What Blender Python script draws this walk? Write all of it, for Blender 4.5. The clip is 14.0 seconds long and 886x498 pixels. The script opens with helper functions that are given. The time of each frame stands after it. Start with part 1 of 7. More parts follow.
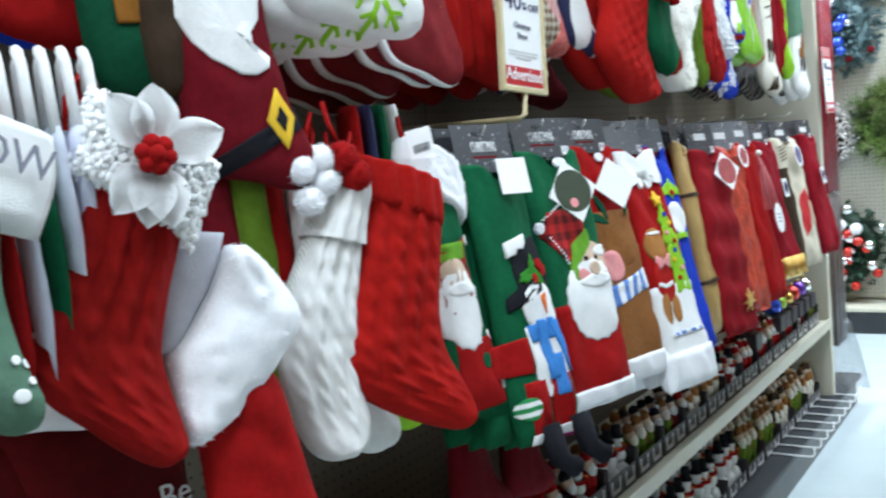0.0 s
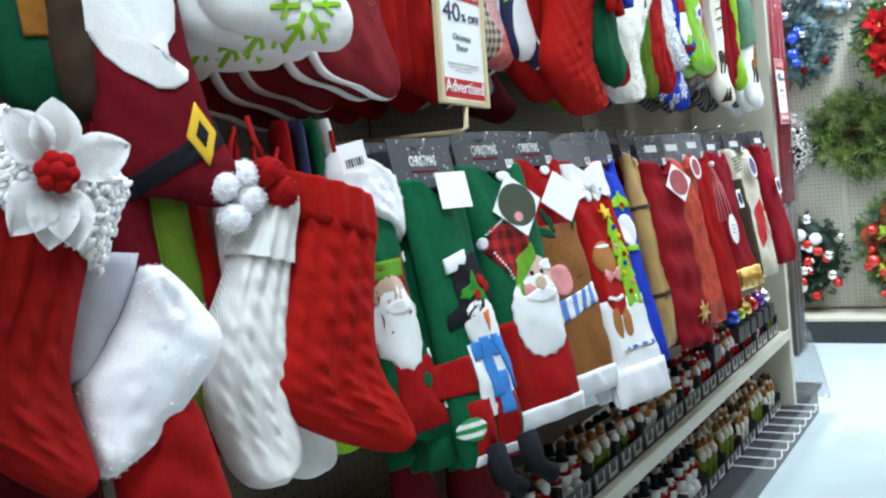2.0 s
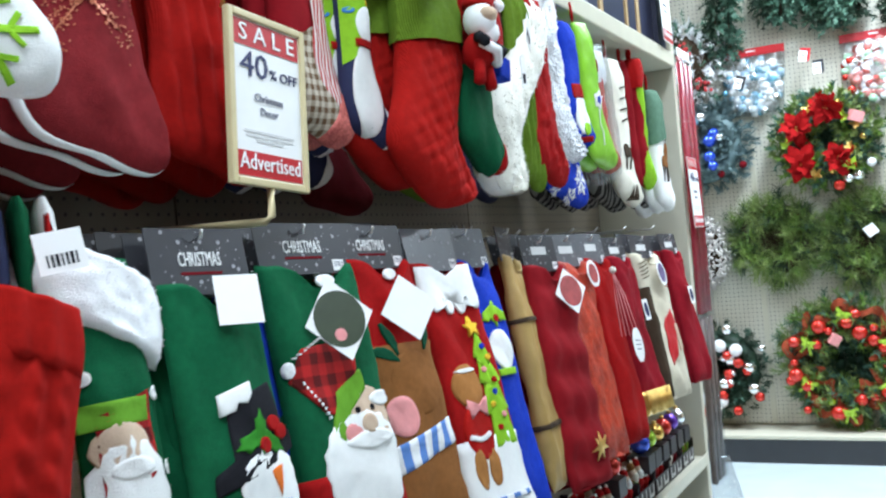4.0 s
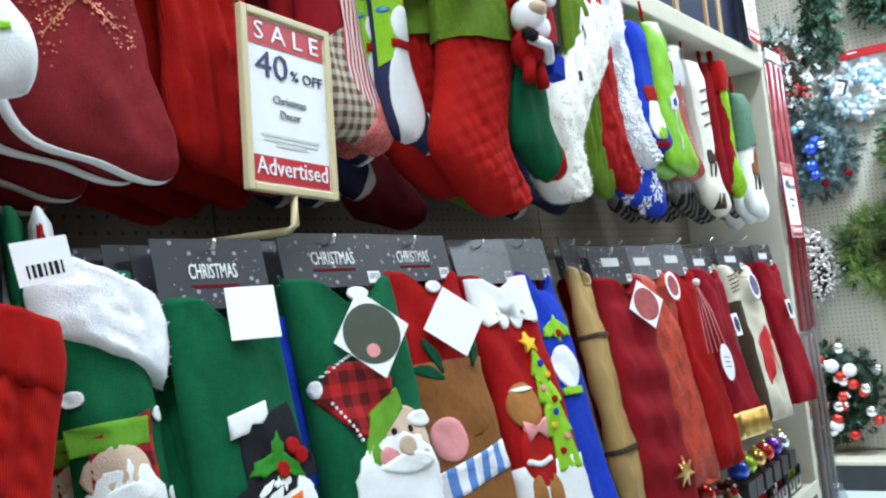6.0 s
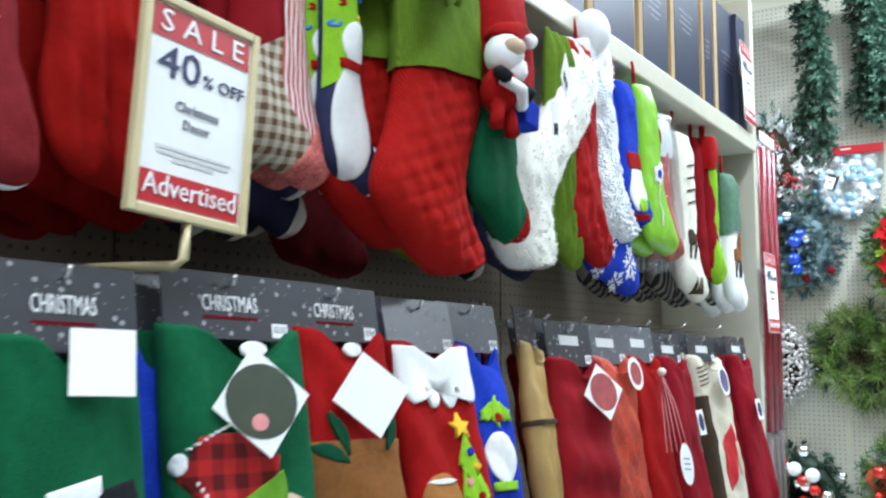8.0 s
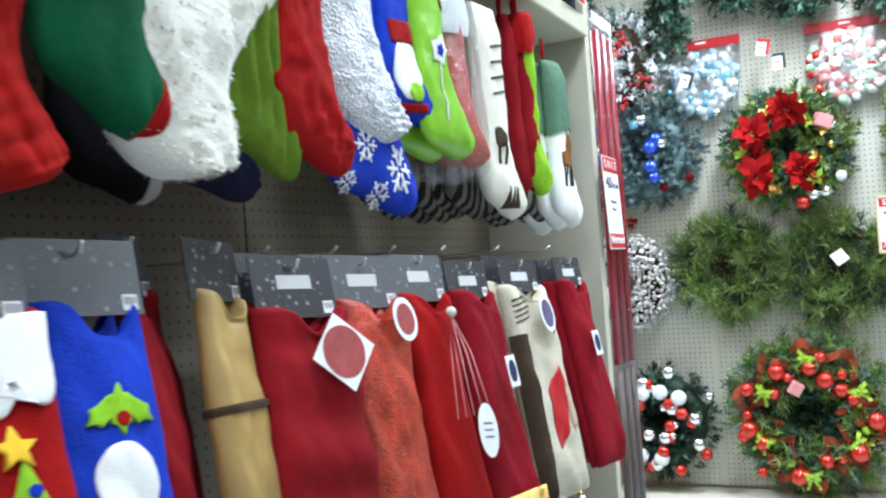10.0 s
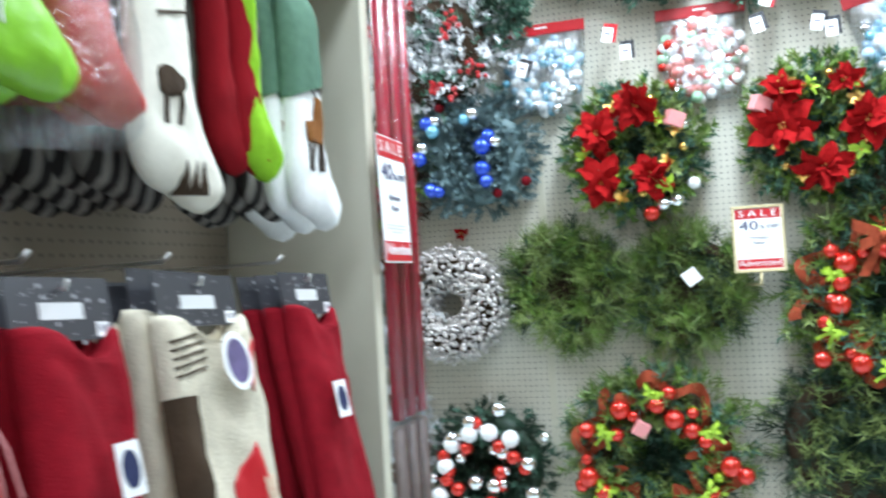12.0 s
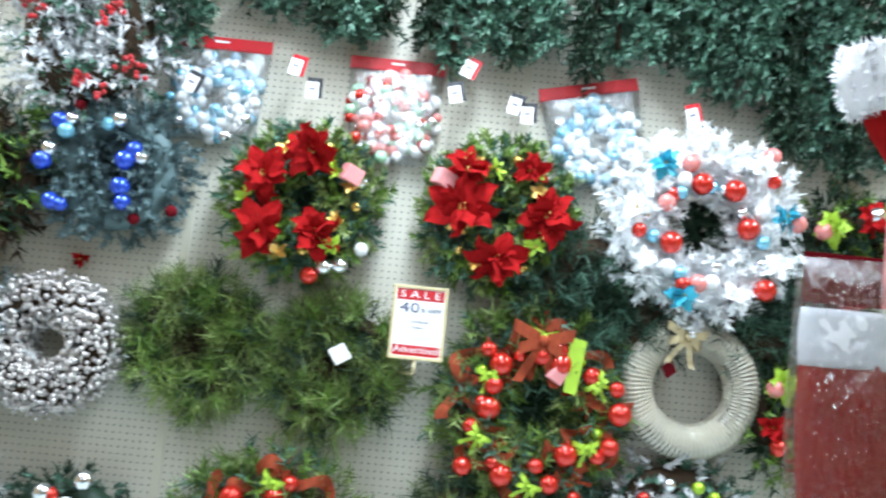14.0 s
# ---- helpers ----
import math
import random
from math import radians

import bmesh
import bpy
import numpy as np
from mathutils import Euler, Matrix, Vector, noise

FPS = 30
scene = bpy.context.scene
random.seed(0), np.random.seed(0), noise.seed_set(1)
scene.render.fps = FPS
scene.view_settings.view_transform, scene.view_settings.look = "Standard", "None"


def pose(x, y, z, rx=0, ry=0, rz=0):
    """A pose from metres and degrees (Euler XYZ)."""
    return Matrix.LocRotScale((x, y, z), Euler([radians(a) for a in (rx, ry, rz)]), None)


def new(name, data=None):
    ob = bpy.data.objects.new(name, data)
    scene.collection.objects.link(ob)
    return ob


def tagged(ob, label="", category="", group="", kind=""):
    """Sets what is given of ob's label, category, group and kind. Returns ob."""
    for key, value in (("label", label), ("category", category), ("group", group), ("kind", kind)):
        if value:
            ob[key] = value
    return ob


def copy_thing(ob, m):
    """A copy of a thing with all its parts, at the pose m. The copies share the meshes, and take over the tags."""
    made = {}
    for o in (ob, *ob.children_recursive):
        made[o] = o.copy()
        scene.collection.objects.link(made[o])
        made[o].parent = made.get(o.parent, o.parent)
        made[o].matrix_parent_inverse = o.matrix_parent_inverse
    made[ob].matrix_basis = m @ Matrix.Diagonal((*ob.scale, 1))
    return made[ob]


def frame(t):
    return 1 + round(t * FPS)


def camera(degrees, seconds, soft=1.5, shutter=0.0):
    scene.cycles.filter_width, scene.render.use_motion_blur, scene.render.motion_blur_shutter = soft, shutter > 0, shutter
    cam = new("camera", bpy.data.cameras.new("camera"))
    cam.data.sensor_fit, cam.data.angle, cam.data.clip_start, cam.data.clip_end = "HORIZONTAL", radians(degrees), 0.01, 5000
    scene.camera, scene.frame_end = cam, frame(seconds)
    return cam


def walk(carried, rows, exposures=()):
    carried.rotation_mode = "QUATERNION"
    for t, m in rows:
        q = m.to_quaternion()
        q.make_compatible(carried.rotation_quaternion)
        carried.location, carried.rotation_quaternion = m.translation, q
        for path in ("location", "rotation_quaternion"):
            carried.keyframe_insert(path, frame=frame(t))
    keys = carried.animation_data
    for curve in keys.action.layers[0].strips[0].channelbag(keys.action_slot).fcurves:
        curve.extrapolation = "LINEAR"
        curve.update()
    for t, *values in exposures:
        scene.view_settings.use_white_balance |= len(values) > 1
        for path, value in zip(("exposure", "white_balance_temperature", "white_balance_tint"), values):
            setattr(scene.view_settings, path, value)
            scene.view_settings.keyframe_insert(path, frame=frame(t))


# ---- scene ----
cam = camera(50.0, 14.0, 2.2, 0.5)
METRES, EYE, TILT, LEAN, TURN = 3.0, 1.35, -5.8, 5.4, 33.9
ROWS = [
    (0.0, 0.0, 0.0, 0.0, 0.0, 0.0, -0.0),
    (0.5, 0.0054, 0.002, -0.0016, -3.43, 0.04, 0.37),
    (1.0, 0.0093, 0.0083, -0.003, -5.28, -0.98, 0.47),
    (1.5, 0.0146, 0.0118, -0.0009, -2.36, -0.97, 1.41),
    (2.0, 0.0187, 0.0137, 0.0001, -1.74, 0.96, 0.94),
    (2.5, 0.0306, 0.0446, 0.0023, -5.72, 1.44, 1.35),
    (3.0, 0.0446, 0.0914, 0.0076, -6.84, 3.14, 0.95),
    (5.5, 0.123, 0.1956, 0.014, -1.09, 9.58, 0.32),
    (6.0, 0.1241, 0.1931, 0.01, 0.64, 8.74, 1.06),
    (6.5, 0.1246, 0.1951, 0.0105, -1.79, 9.85, 1.68),
    (7.0, 0.1284, 0.2031, 0.0109, -3.49, 10.63, 0.43),
    (7.5, 0.1338, 0.2246, 0.0105, -2.8, 11.41, -6.34),
    (8.0, 0.145, 0.2664, 0.0278, -1.88, 11.85, -5.31),
    (8.5, 0.1671, 0.307, 0.0423, -6.59, 11.52, -1.23),
    (11.0, 0.3182, 0.5672, 0.0745, -8.88, 7.38, -0.71),
    (11.5, 0.3539, 0.6265, 0.0857, -12.38, 9.57, -0.5),
    (12.0, 0.3978, 0.6811, 0.0947, -15.59, 9.06, -0.36),
    (12.5, 0.4291, 0.7371, 0.1001, -22.73, 8.22, -4.99),
    (13.0, 0.4553, 0.7825, 0.1138, -30.09, 11.68, -4.7),
    (13.5, 0.4875, 0.8182, 0.1227, -32.31, 13.2, -6.05),
    (14.0, 0.4962, 0.8297, 0.1248, -36.87, 13.96, -6.56),
]
walk_rows = [(t, pose(0, 0, EYE, TILT, LEAN, TURN) @ pose(METRES * x, METRES * y, METRES * z, 90 + pitch, roll, yaw)) for t, x, y, z, yaw, pitch, roll in ROWS]
walk(cam, walk_rows)

# ---- world and lights ----
world = bpy.data.worlds.new("world")
scene.world = world
world.use_nodes = True
world.node_tree.nodes["Background"].inputs[0].default_value = (0.9, 0.95, 1.0, 1)
world.node_tree.nodes["Background"].inputs[1].default_value = 0.25
CEILING = 3.6


def ceiling_tube(x, y, power, length=2.4):
    """A fluorescent strip lamp under the ceiling."""
    lamp = bpy.data.lights.new("fluorescent_lamp", "AREA")
    lamp.shape, lamp.size, lamp.size_y, lamp.energy, lamp.color = "RECTANGLE", 0.5, length, power, (0.83, 0.98, 1.13)
    new("fluorescent_lamp", lamp).matrix_world = pose(x, y, CEILING - 0.09)


for lx, ly in ((-0.1, 0.3), (-0.1, 3.2), (-0.1, 5.35), (-2.6, 5.35), (2.4, 5.35), (2.4, 1.5), (-0.1, -2.4)):
    ceiling_tube(lx, ly, 106 if ly > 5 else 54 if ly > 1 else 67, 2.4 if ly < 5 else 1.2)

# ---- materials ----
MATS = {}


def mat(name, color, rough=0.85, vary=0.18, scale=60.0, bump=0.3, bump_scale=400.0, metal=0.0, sheen=0.0, kind="noise", coat=0.0, second=None, alpha=1.0):
    """A procedural surface: colour that varies at two scales, and a fine relief."""
    if name in MATS:
        return MATS[name]
    m = bpy.data.materials.new(name)
    m.use_nodes = True
    nt = m.node_tree
    b = nt.nodes["Principled BSDF"]
    b.inputs["Roughness"].default_value = rough
    b.inputs["Metallic"].default_value = metal
    b.inputs["Sheen Weight"].default_value = sheen
    b.inputs["Coat Weight"].default_value = coat
    b.inputs["Alpha"].default_value = alpha
    if rough >= 0.85 and not metal:
        b.inputs["Specular IOR Level"].default_value = 0.12
    co = nt.nodes.new("ShaderNodeTexCoord")
    big = nt.nodes.new("ShaderNodeTexNoise")
    big.inputs["Scale"].default_value = scale * 0.12
    big.inputs["Detail"].default_value = 3
    fine = nt.nodes.new("ShaderNodeTexNoise")
    fine.inputs["Scale"].default_value = scale
    fine.inputs["Detail"].default_value = 4
    add = nt.nodes.new("ShaderNodeMath")
    add.operation = "ADD"
    ramp = nt.nodes.new("ShaderNodeMapRange")
    ramp.inputs["From Min"].default_value, ramp.inputs["From Max"].default_value = 0.6, 1.4
    mix = nt.nodes.new("ShaderNodeMix")
    mix.data_type = "RGBA"
    low = [c * (1 - vary) for c in color]
    high = [min(1, c * (1 + vary)) for c in (second or color)]
    mix.inputs["A"].default_value, mix.inputs["B"].default_value = (*low, 1), (*high, 1)
    for n in (big, fine):
        nt.links.new(co.outputs["Object"], n.inputs["Vector"])
    nt.links.new(big.outputs["Fac"], add.inputs[0])
    nt.links.new(fine.outputs["Fac"], add.inputs[1])
    nt.links.new(add.outputs[0], ramp.inputs["Value"])
    nt.links.new(ramp.outputs[0], mix.inputs["Factor"])
    nt.links.new(mix.outputs["Result"], b.inputs["Base Color"])
    if bump:
        if kind == "knit":
            t = nt.nodes.new("ShaderNodeTexWave")
            t.inputs["Scale"].default_value, t.inputs["Distortion"].default_value = bump_scale * 0.3, 2.5
            out = t.outputs["Fac"]
        elif kind == "fur":
            t = nt.nodes.new("ShaderNodeTexVoronoi")
            t.inputs["Scale"].default_value = bump_scale
            out = t.outputs["Distance"]
        else:
            t = nt.nodes.new("ShaderNodeTexNoise")
            t.inputs["Scale"].default_value = bump_scale
            t.inputs["Detail"].default_value = 3
            out = t.outputs["Fac"]
        nt.links.new(co.outputs["Object"], t.inputs["Vector"])
        bp = nt.nodes.new("ShaderNodeBump")
        bp.inputs["Strength"].default_value, bp.inputs["Distance"].default_value = bump, 0.004
        nt.links.new(out, bp.inputs["Height"])
        nt.links.new(bp.outputs["Normal"], b.inputs["Normal"])
    MATS[name] = m
    return m


def pegboard(name, color, hole, axes):
    """Painted hardboard with round holes an inch apart along two axes."""
    m = mat(name, color, 0.6, 0.05, 20, 0.12, 90)
    nt = m.node_tree
    b = nt.nodes["Principled BSDF"]
    base = b.inputs["Base Color"].links[0].from_socket
    geo = nt.nodes.new("ShaderNodeNewGeometry")
    sep = nt.nodes.new("ShaderNodeSeparateXYZ")
    nt.links.new(geo.outputs["Position"], sep.inputs[0])
    near = []
    for a in axes:
        mod = nt.nodes.new("ShaderNodeMath")
        mod.operation = "PINGPONG"
        mod.inputs[1].default_value = 0.0127
        nt.links.new(sep.outputs[a], mod.inputs[0])
        sq = nt.nodes.new("ShaderNodeMath")
        sq.operation = "MULTIPLY"
        nt.links.new(mod.outputs[0], sq.inputs[0])
        nt.links.new(mod.outputs[0], sq.inputs[1])
        near.append(sq)
    s = nt.nodes.new("ShaderNodeMath")
    s.operation = "ADD"
    nt.links.new(near[0].outputs[0], s.inputs[0])
    nt.links.new(near[1].outputs[0], s.inputs[1])
    lt = nt.nodes.new("ShaderNodeMath")
    lt.operation = "LESS_THAN"
    lt.inputs[1].default_value = 0.0034 ** 2
    nt.links.new(s.outputs[0], lt.inputs[0])
    mix = nt.nodes.new("ShaderNodeMix")
    mix.data_type = "RGBA"
    mix.inputs["B"].default_value = (*hole, 1)
    nt.links.new(lt.outputs[0], mix.inputs["Factor"])
    nt.links.new(base, mix.inputs["A"])
    nt.links.new(mix.outputs["Result"], b.inputs["Base Color"])
    return m


def striped(name, a, b_color, freq, axis="Z", rough=0.85, check=False):
    """Cloth with woven stripes or checks along an axis of the thing."""
    m = mat(name, a, rough, 0.1, 80, 0.3, 500)
    nt = m.node_tree
    b = nt.nodes["Principled BSDF"]
    base = b.inputs["Base Color"].links[0].from_socket
    co = nt.nodes.new("ShaderNodeTexCoord")
    sep = nt.nodes.new("ShaderNodeSeparateXYZ")
    nt.links.new(co.outputs["Object"], sep.inputs[0])
    last = None
    for ax in (("X", "Z") if check else (axis,)):
        k = nt.nodes.new("ShaderNodeMath")
        k.operation = "PINGPONG"
        k.inputs[1].default_value = 0.5 / freq
        nt.links.new(sep.outputs[ax], k.inputs[0])
        g = nt.nodes.new("ShaderNodeMath")
        g.operation = "GREATER_THAN"
        g.inputs[1].default_value = 0.25 / freq
        nt.links.new(k.outputs[0], g.inputs[0])
        if last is None:
            last = g
        else:
            s = nt.nodes.new("ShaderNodeMath")
            s.operation = "ADD"
            nt.links.new(last.outputs[0], s.inputs[0])
            nt.links.new(g.outputs[0], s.inputs[1])
            h = nt.nodes.new("ShaderNodeMath")
            h.operation = "MULTIPLY"
            h.inputs[1].default_value = 0.5
            nt.links.new(s.outputs[0], h.inputs[0])
            last = h
    mix = nt.nodes.new("ShaderNodeMix")
    mix.data_type = "RGBA"
    mix.inputs["B"].default_value = (*b_color, 1)
    nt.links.new(last.outputs[0], mix.inputs["Factor"])
    nt.links.new(base, mix.inputs["A"])
    nt.links.new(mix.outputs["Result"], b.inputs["Base Color"])
    return m


def film_mat(name, tint, gloss=0.12):
    """Thin clear plastic film: mostly see-through, with a sharp gloss."""
    m = bpy.data.materials.new(name)
    m.use_nodes = True
    nt = m.node_tree
    nt.nodes.remove(nt.nodes["Principled BSDF"])
    out = nt.nodes["Material Output"]
    tr = nt.nodes.new("ShaderNodeBsdfTransparent")
    tr.inputs[0].default_value = (*tint, 1)
    gl = nt.nodes.new("ShaderNodeBsdfGlossy")
    gl.inputs["Roughness"].default_value = 0.12
    ns = nt.nodes.new("ShaderNodeTexNoise")
    ns.inputs["Scale"].default_value = 26
    bp = nt.nodes.new("ShaderNodeBump")
    bp.inputs["Strength"].default_value, bp.inputs["Distance"].default_value = 0.6, 0.01
    mx = nt.nodes.new("ShaderNodeMixShader")
    mx.inputs[0].default_value = gloss
    nt.links.new(ns.outputs["Fac"], bp.inputs["Height"])
    nt.links.new(bp.outputs["Normal"], gl.inputs["Normal"])
    nt.links.new(tr.outputs[0], mx.inputs[1])
    nt.links.new(gl.outputs[0], mx.inputs[2])
    nt.links.new(mx.outputs[0], out.inputs[0])
    return m


CREAM = mat("cream_paint", (0.58, 0.55, 0.44), 0.45, 0.06, 12, 0.08, 60)
PEG_WALL = pegboard("wall_pegboard", (0.60, 0.57, 0.48), (0.10, 0.09, 0.07), ("X", "Z"))
# tan board, base colour darkened to hold the shade behind the stock
PEG_RACK_SHADED = pegboard("rack_pegboard", (0.18, 0.145, 0.105), (0.05, 0.04, 0.03), ("Y", "Z"))
BLACK_KICK = mat("black_kick", (0.025, 0.027, 0.032), 0.4, 0.2, 15, 0.1, 80)
GREY_METAL = mat("grey_metal", (0.16, 0.16, 0.16), 0.45, 0.15, 20, 0.05, 100, metal=0.3)
STEEL = mat("steel_wire", (0.75, 0.75, 0.74), 0.3, 0.05, 50, 0, metal=0.9)
WHITE_WIRE = mat("white_wire", (0.85, 0.85, 0.85), 0.4, 0.05, 50, 0)
FLOOR = mat("vinyl_floor", (0.58, 0.66, 0.68), 0.22, 0.07, 5, 0.03, 30)
PLASTER = mat("plaster", (0.74, 0.72, 0.60), 0.8, 0.05, 6, 0.1, 120)
CEIL = mat("ceiling_tile", (0.8, 0.8, 0.78), 0.9, 0.05, 40, 0.3, 200)
DEEP_RED = mat("deep_red_felt", (0.085, 0.003, 0.004), 0.9, 0.25, 60, 0.35, 400)
RED_FELT = mat("red_felt", (0.330, 0.0065, 0.0065), 0.9, 0.22, 90, 0.35, 500)
RED_KNIT = mat("red_knit", (0.370, 0.0085, 0.0060), 0.9, 0.2, 120, 0.30, 420, kind="knit")
DARK_RED = mat("burgundy_felt", (0.14, 0.005, 0.010), 0.9, 0.25, 90, 0.4, 500)
WINE = mat("wine_satin", (0.24, 0.007, 0.012), 0.86, 0.2, 30, 0.25, 60)
CRIMSON = mat("crimson_cloth", (0.24, 0.006, 0.014), 0.86, 0.2, 60, 0.3, 300)
GLITTER_RED = mat("glitter_red", (0.40, 0.018, 0.008), 0.45, 0.5, 260, 0.9, 300, second=(0.55, 0.05, 0.015))
WHITE_FUR = mat("white_plush", (0.90, 0.90, 0.92), 0.95, 0.04, 150, 0.35, 500)
WHITE_FELT = mat("white_felt", (0.84, 0.84, 0.83), 0.92, 0.05, 90, 0.35, 500)
LAVENDER = mat("lavender_white_cloth", (0.66, 0.68, 0.78), 0.9, 0.06, 60, 0.3, 400)
WHITE_KNIT = mat("white_knit", (0.84, 0.83, 0.80), 0.92, 0.06, 120, 0.3, 420, kind="knit")
IVORY = mat("ivory_felt", (0.78, 0.74, 0.64), 0.9, 0.08, 90, 0.35, 500)
GREY_LINING = mat("grey_lining", (0.50, 0.50, 0.55), 0.9, 0.1, 60, 0.3, 400)
SILVER_CLOTH = mat("silver_chenille", (0.74, 0.76, 0.80), 0.55, 0.2, 200, 1.0, 160, kind="fur")
GREEN_FELT = mat("green_felt", (0.005, 0.095, 0.038), 0.9, 0.22, 90, 0.35, 500)
DARK_GREEN = mat("dark_green_cloth", (0.005, 0.065, 0.030), 0.9, 0.22, 90, 0.35, 500)
OLIVE = mat("olive_knit", (0.13, 0.22, 0.02), 0.9, 0.2, 100, 0.5, 420, kind="knit")
LEAF_FELT = mat("leaf_green_felt", (0.14, 0.34, 0.03), 0.9, 0.15, 90, 0.3, 500)
LIME = mat("lime_felt", (0.27, 0.55, 0.03), 0.85, 0.15, 90, 0.3, 500)
SAGE = mat("sage_cloth", (0.10, 0.19, 0.13), 0.85, 0.2, 60, 0.3, 300)
BLUE = mat("royal_blue_plush", (0.012, 0.045, 0.45), 0.85, 0.2, 90, 0.5, 300)
NAVY = mat("navy_cloth", (0.012, 0.018, 0.075), 0.8, 0.2, 90, 0.3, 400)
SKY_BLUE = mat("scarf_blue", (0.05, 0.22, 0.58), 0.85, 0.15, 90, 0.3, 400)
BROWN = mat("brown_felt", (0.24, 0.095, 0.028), 0.9, 0.2, 90, 0.3, 500)
GINGER = mat("ginger_felt", (0.40, 0.17, 0.05), 0.9, 0.15, 90, 0.3, 500)
RUST = mat("rust_cloth", (0.30, 0.12, 0.02), 0.85, 0.2, 60, 0.3, 300)
PEACH = mat("peach_felt", (0.62, 0.46, 0.34), 0.9, 0.08, 90, 0.3, 500)
PINK = mat("pink_felt", (0.75, 0.30, 0.30), 0.9, 0.1, 90, 0.3, 500)
ORANGE = mat("orange_felt", (0.75, 0.17, 0.03), 0.85, 0.1, 90, 0.3, 400)
YELLOW = mat("yellow_felt", (0.80, 0.50, 0.04), 0.85, 0.1, 90, 0.3, 400)
BLACK_FELT = mat("black_felt", (0.014, 0.014, 0.018), 0.9, 0.3, 90, 0.3, 500)
GOLD_CLOTH = mat("gold_satin", (0.42, 0.27, 0.09), 0.45, 0.2, 25, 0.25, 60)
GOLD = mat("gold_foil", (0.80, 0.52, 0.16), 0.3, 0.2, 90, 0.2, 200, metal=0.9)
CARD = mat("charcoal_card", (0.030, 0.030, 0.036), 0.40, 0.15, 40, 0.03, 100)
GREY_CARD = mat("grey_card", (0.10, 0.105, 0.118), 0.35, 0.15, 40, 0.03, 100)
PAPER = mat("white_paper", (0.86, 0.86, 0.86), 0.5, 0.03, 30, 0.03, 100)
RED_PRINT = mat("red_print", (0.52, 0.012, 0.02), 0.4, 0.05, 30, 0)
NAVY_INK = mat("navy_ink", (0.02, 0.025, 0.10), 0.5, 0.05, 30, 0)
INK = mat("grey_ink", (0.20, 0.20, 0.25), 0.5, 0.05, 30, 0)
SPECK_INK = mat("speck_ink", (0.30, 0.30, 0.32), 0.5, 0.05, 30, 0)
PALE_INK = mat("pale_ink", (0.62, 0.62, 0.62), 0.5, 0.05, 30, 0)
SIGN_FRAME = mat("sign_frame_tan", (0.62, 0.52, 0.30), 0.4, 0.08, 25, 0.05, 100)
BOX_NAVY = mat("navy_carton", (0.018, 0.022, 0.055), 0.4, 0.15, 12, 0.04, 80)
BOX_TAN = mat("tan_carton", (0.42, 0.29, 0.15), 0.8, 0.1, 20, 0.1, 100)
TRAY = mat("black_tray_card", (0.022, 0.016, 0.020), 0.45, 0.3, 30, 0.05, 100)
PLASTIC = film_mat("clear_film", (0.93, 0.95, 0.97), 0.24)
PACK_FILM = film_mat("pack_film", (0.95, 0.96, 0.97), 0.08)
PLAID = striped("plaid_cloth", (0.62, 0.55, 0.45), (0.16, 0.09, 0.05), 55, check=True)
TICKING = striped("red_ticking", (0.80, 0.74, 0.72), (0.55, 0.06, 0.06), 90, "X")
RED_PLAID = striped("red_plaid", (0.45, 0.02, 0.02), (0.10, 0.01, 0.01), 30, check=True)
BLUE_STRIPE = striped("blue_white_stripe", (0.82, 0.83, 0.85), (0.12, 0.25, 0.60), 28, "X")
GREEN_STRIPE = striped("green_white_stripe", (0.80, 0.82, 0.80), (0.03, 0.25, 0.08), 60, "Z")
PINE = mat("pine_needles", (0.075, 0.13, 0.025), 0.6, 0.45, 14, 0, second=(0.23, 0.30, 0.09))
FIR = mat("fir_needles", (0.028, 0.085, 0.055), 0.6, 0.45, 14, 0, second=(0.065, 0.15, 0.10))
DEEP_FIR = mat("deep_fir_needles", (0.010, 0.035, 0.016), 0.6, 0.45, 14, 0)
SPRUCE = mat("blue_spruce_needles", (0.060, 0.115, 0.12), 0.6, 0.35, 14, 0, second=(0.13, 0.20, 0.21))
LEAF = mat("leaf_green", (0.07, 0.17, 0.025), 0.5, 0.4, 16, 0, second=(0.13, 0.22, 0.03))
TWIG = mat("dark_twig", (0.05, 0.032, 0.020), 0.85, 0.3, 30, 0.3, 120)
FROST = mat("frosted_needles", (0.62, 0.63, 0.64), 0.7, 0.3, 18, 0)
WHITE_NEEDLE = mat("white_tinsel", (0.92, 0.94, 0.95), 0.4, 0.04, 18, 0)
SILVER_BERRY = mat("silver_berry", (0.62, 0.58, 0.56), 0.28, 0.25, 40, 0, metal=0.55)
SILVER_BALL = mat("silver_bauble", (0.82, 0.84, 0.86), 0.12, 0.05, 10, 0, metal=0.95)
WHITE_BALL = mat("white_bauble", (0.80, 0.80, 0.80), 0.2, 0.05, 10, 0, coat=0.5)
RED_BALL = mat("red_bauble", (0.62, 0.03, 0.018), 0.15, 0.1, 10, 0, metal=0.55, coat=0.5)
BLUE_BALL = mat("blue_bauble", (0.03, 0.09, 0.62), 0.14, 0.1, 10, 0, metal=0.5, coat=0.5)
AQUA_BALL = mat("aqua_bauble", (0.22, 0.55, 0.72), 0.16, 0.1, 10, 0, metal=0.5, coat=0.4)
LIME_BALL = mat("lime_bauble", (0.35, 0.55, 0.03), 0.2, 0.1, 10, 0, metal=0.4, coat=0.4)
PINK_BALL = mat("pink_bauble", (0.70, 0.22, 0.20), 0.2, 0.1, 10, 0, coat=0.5)
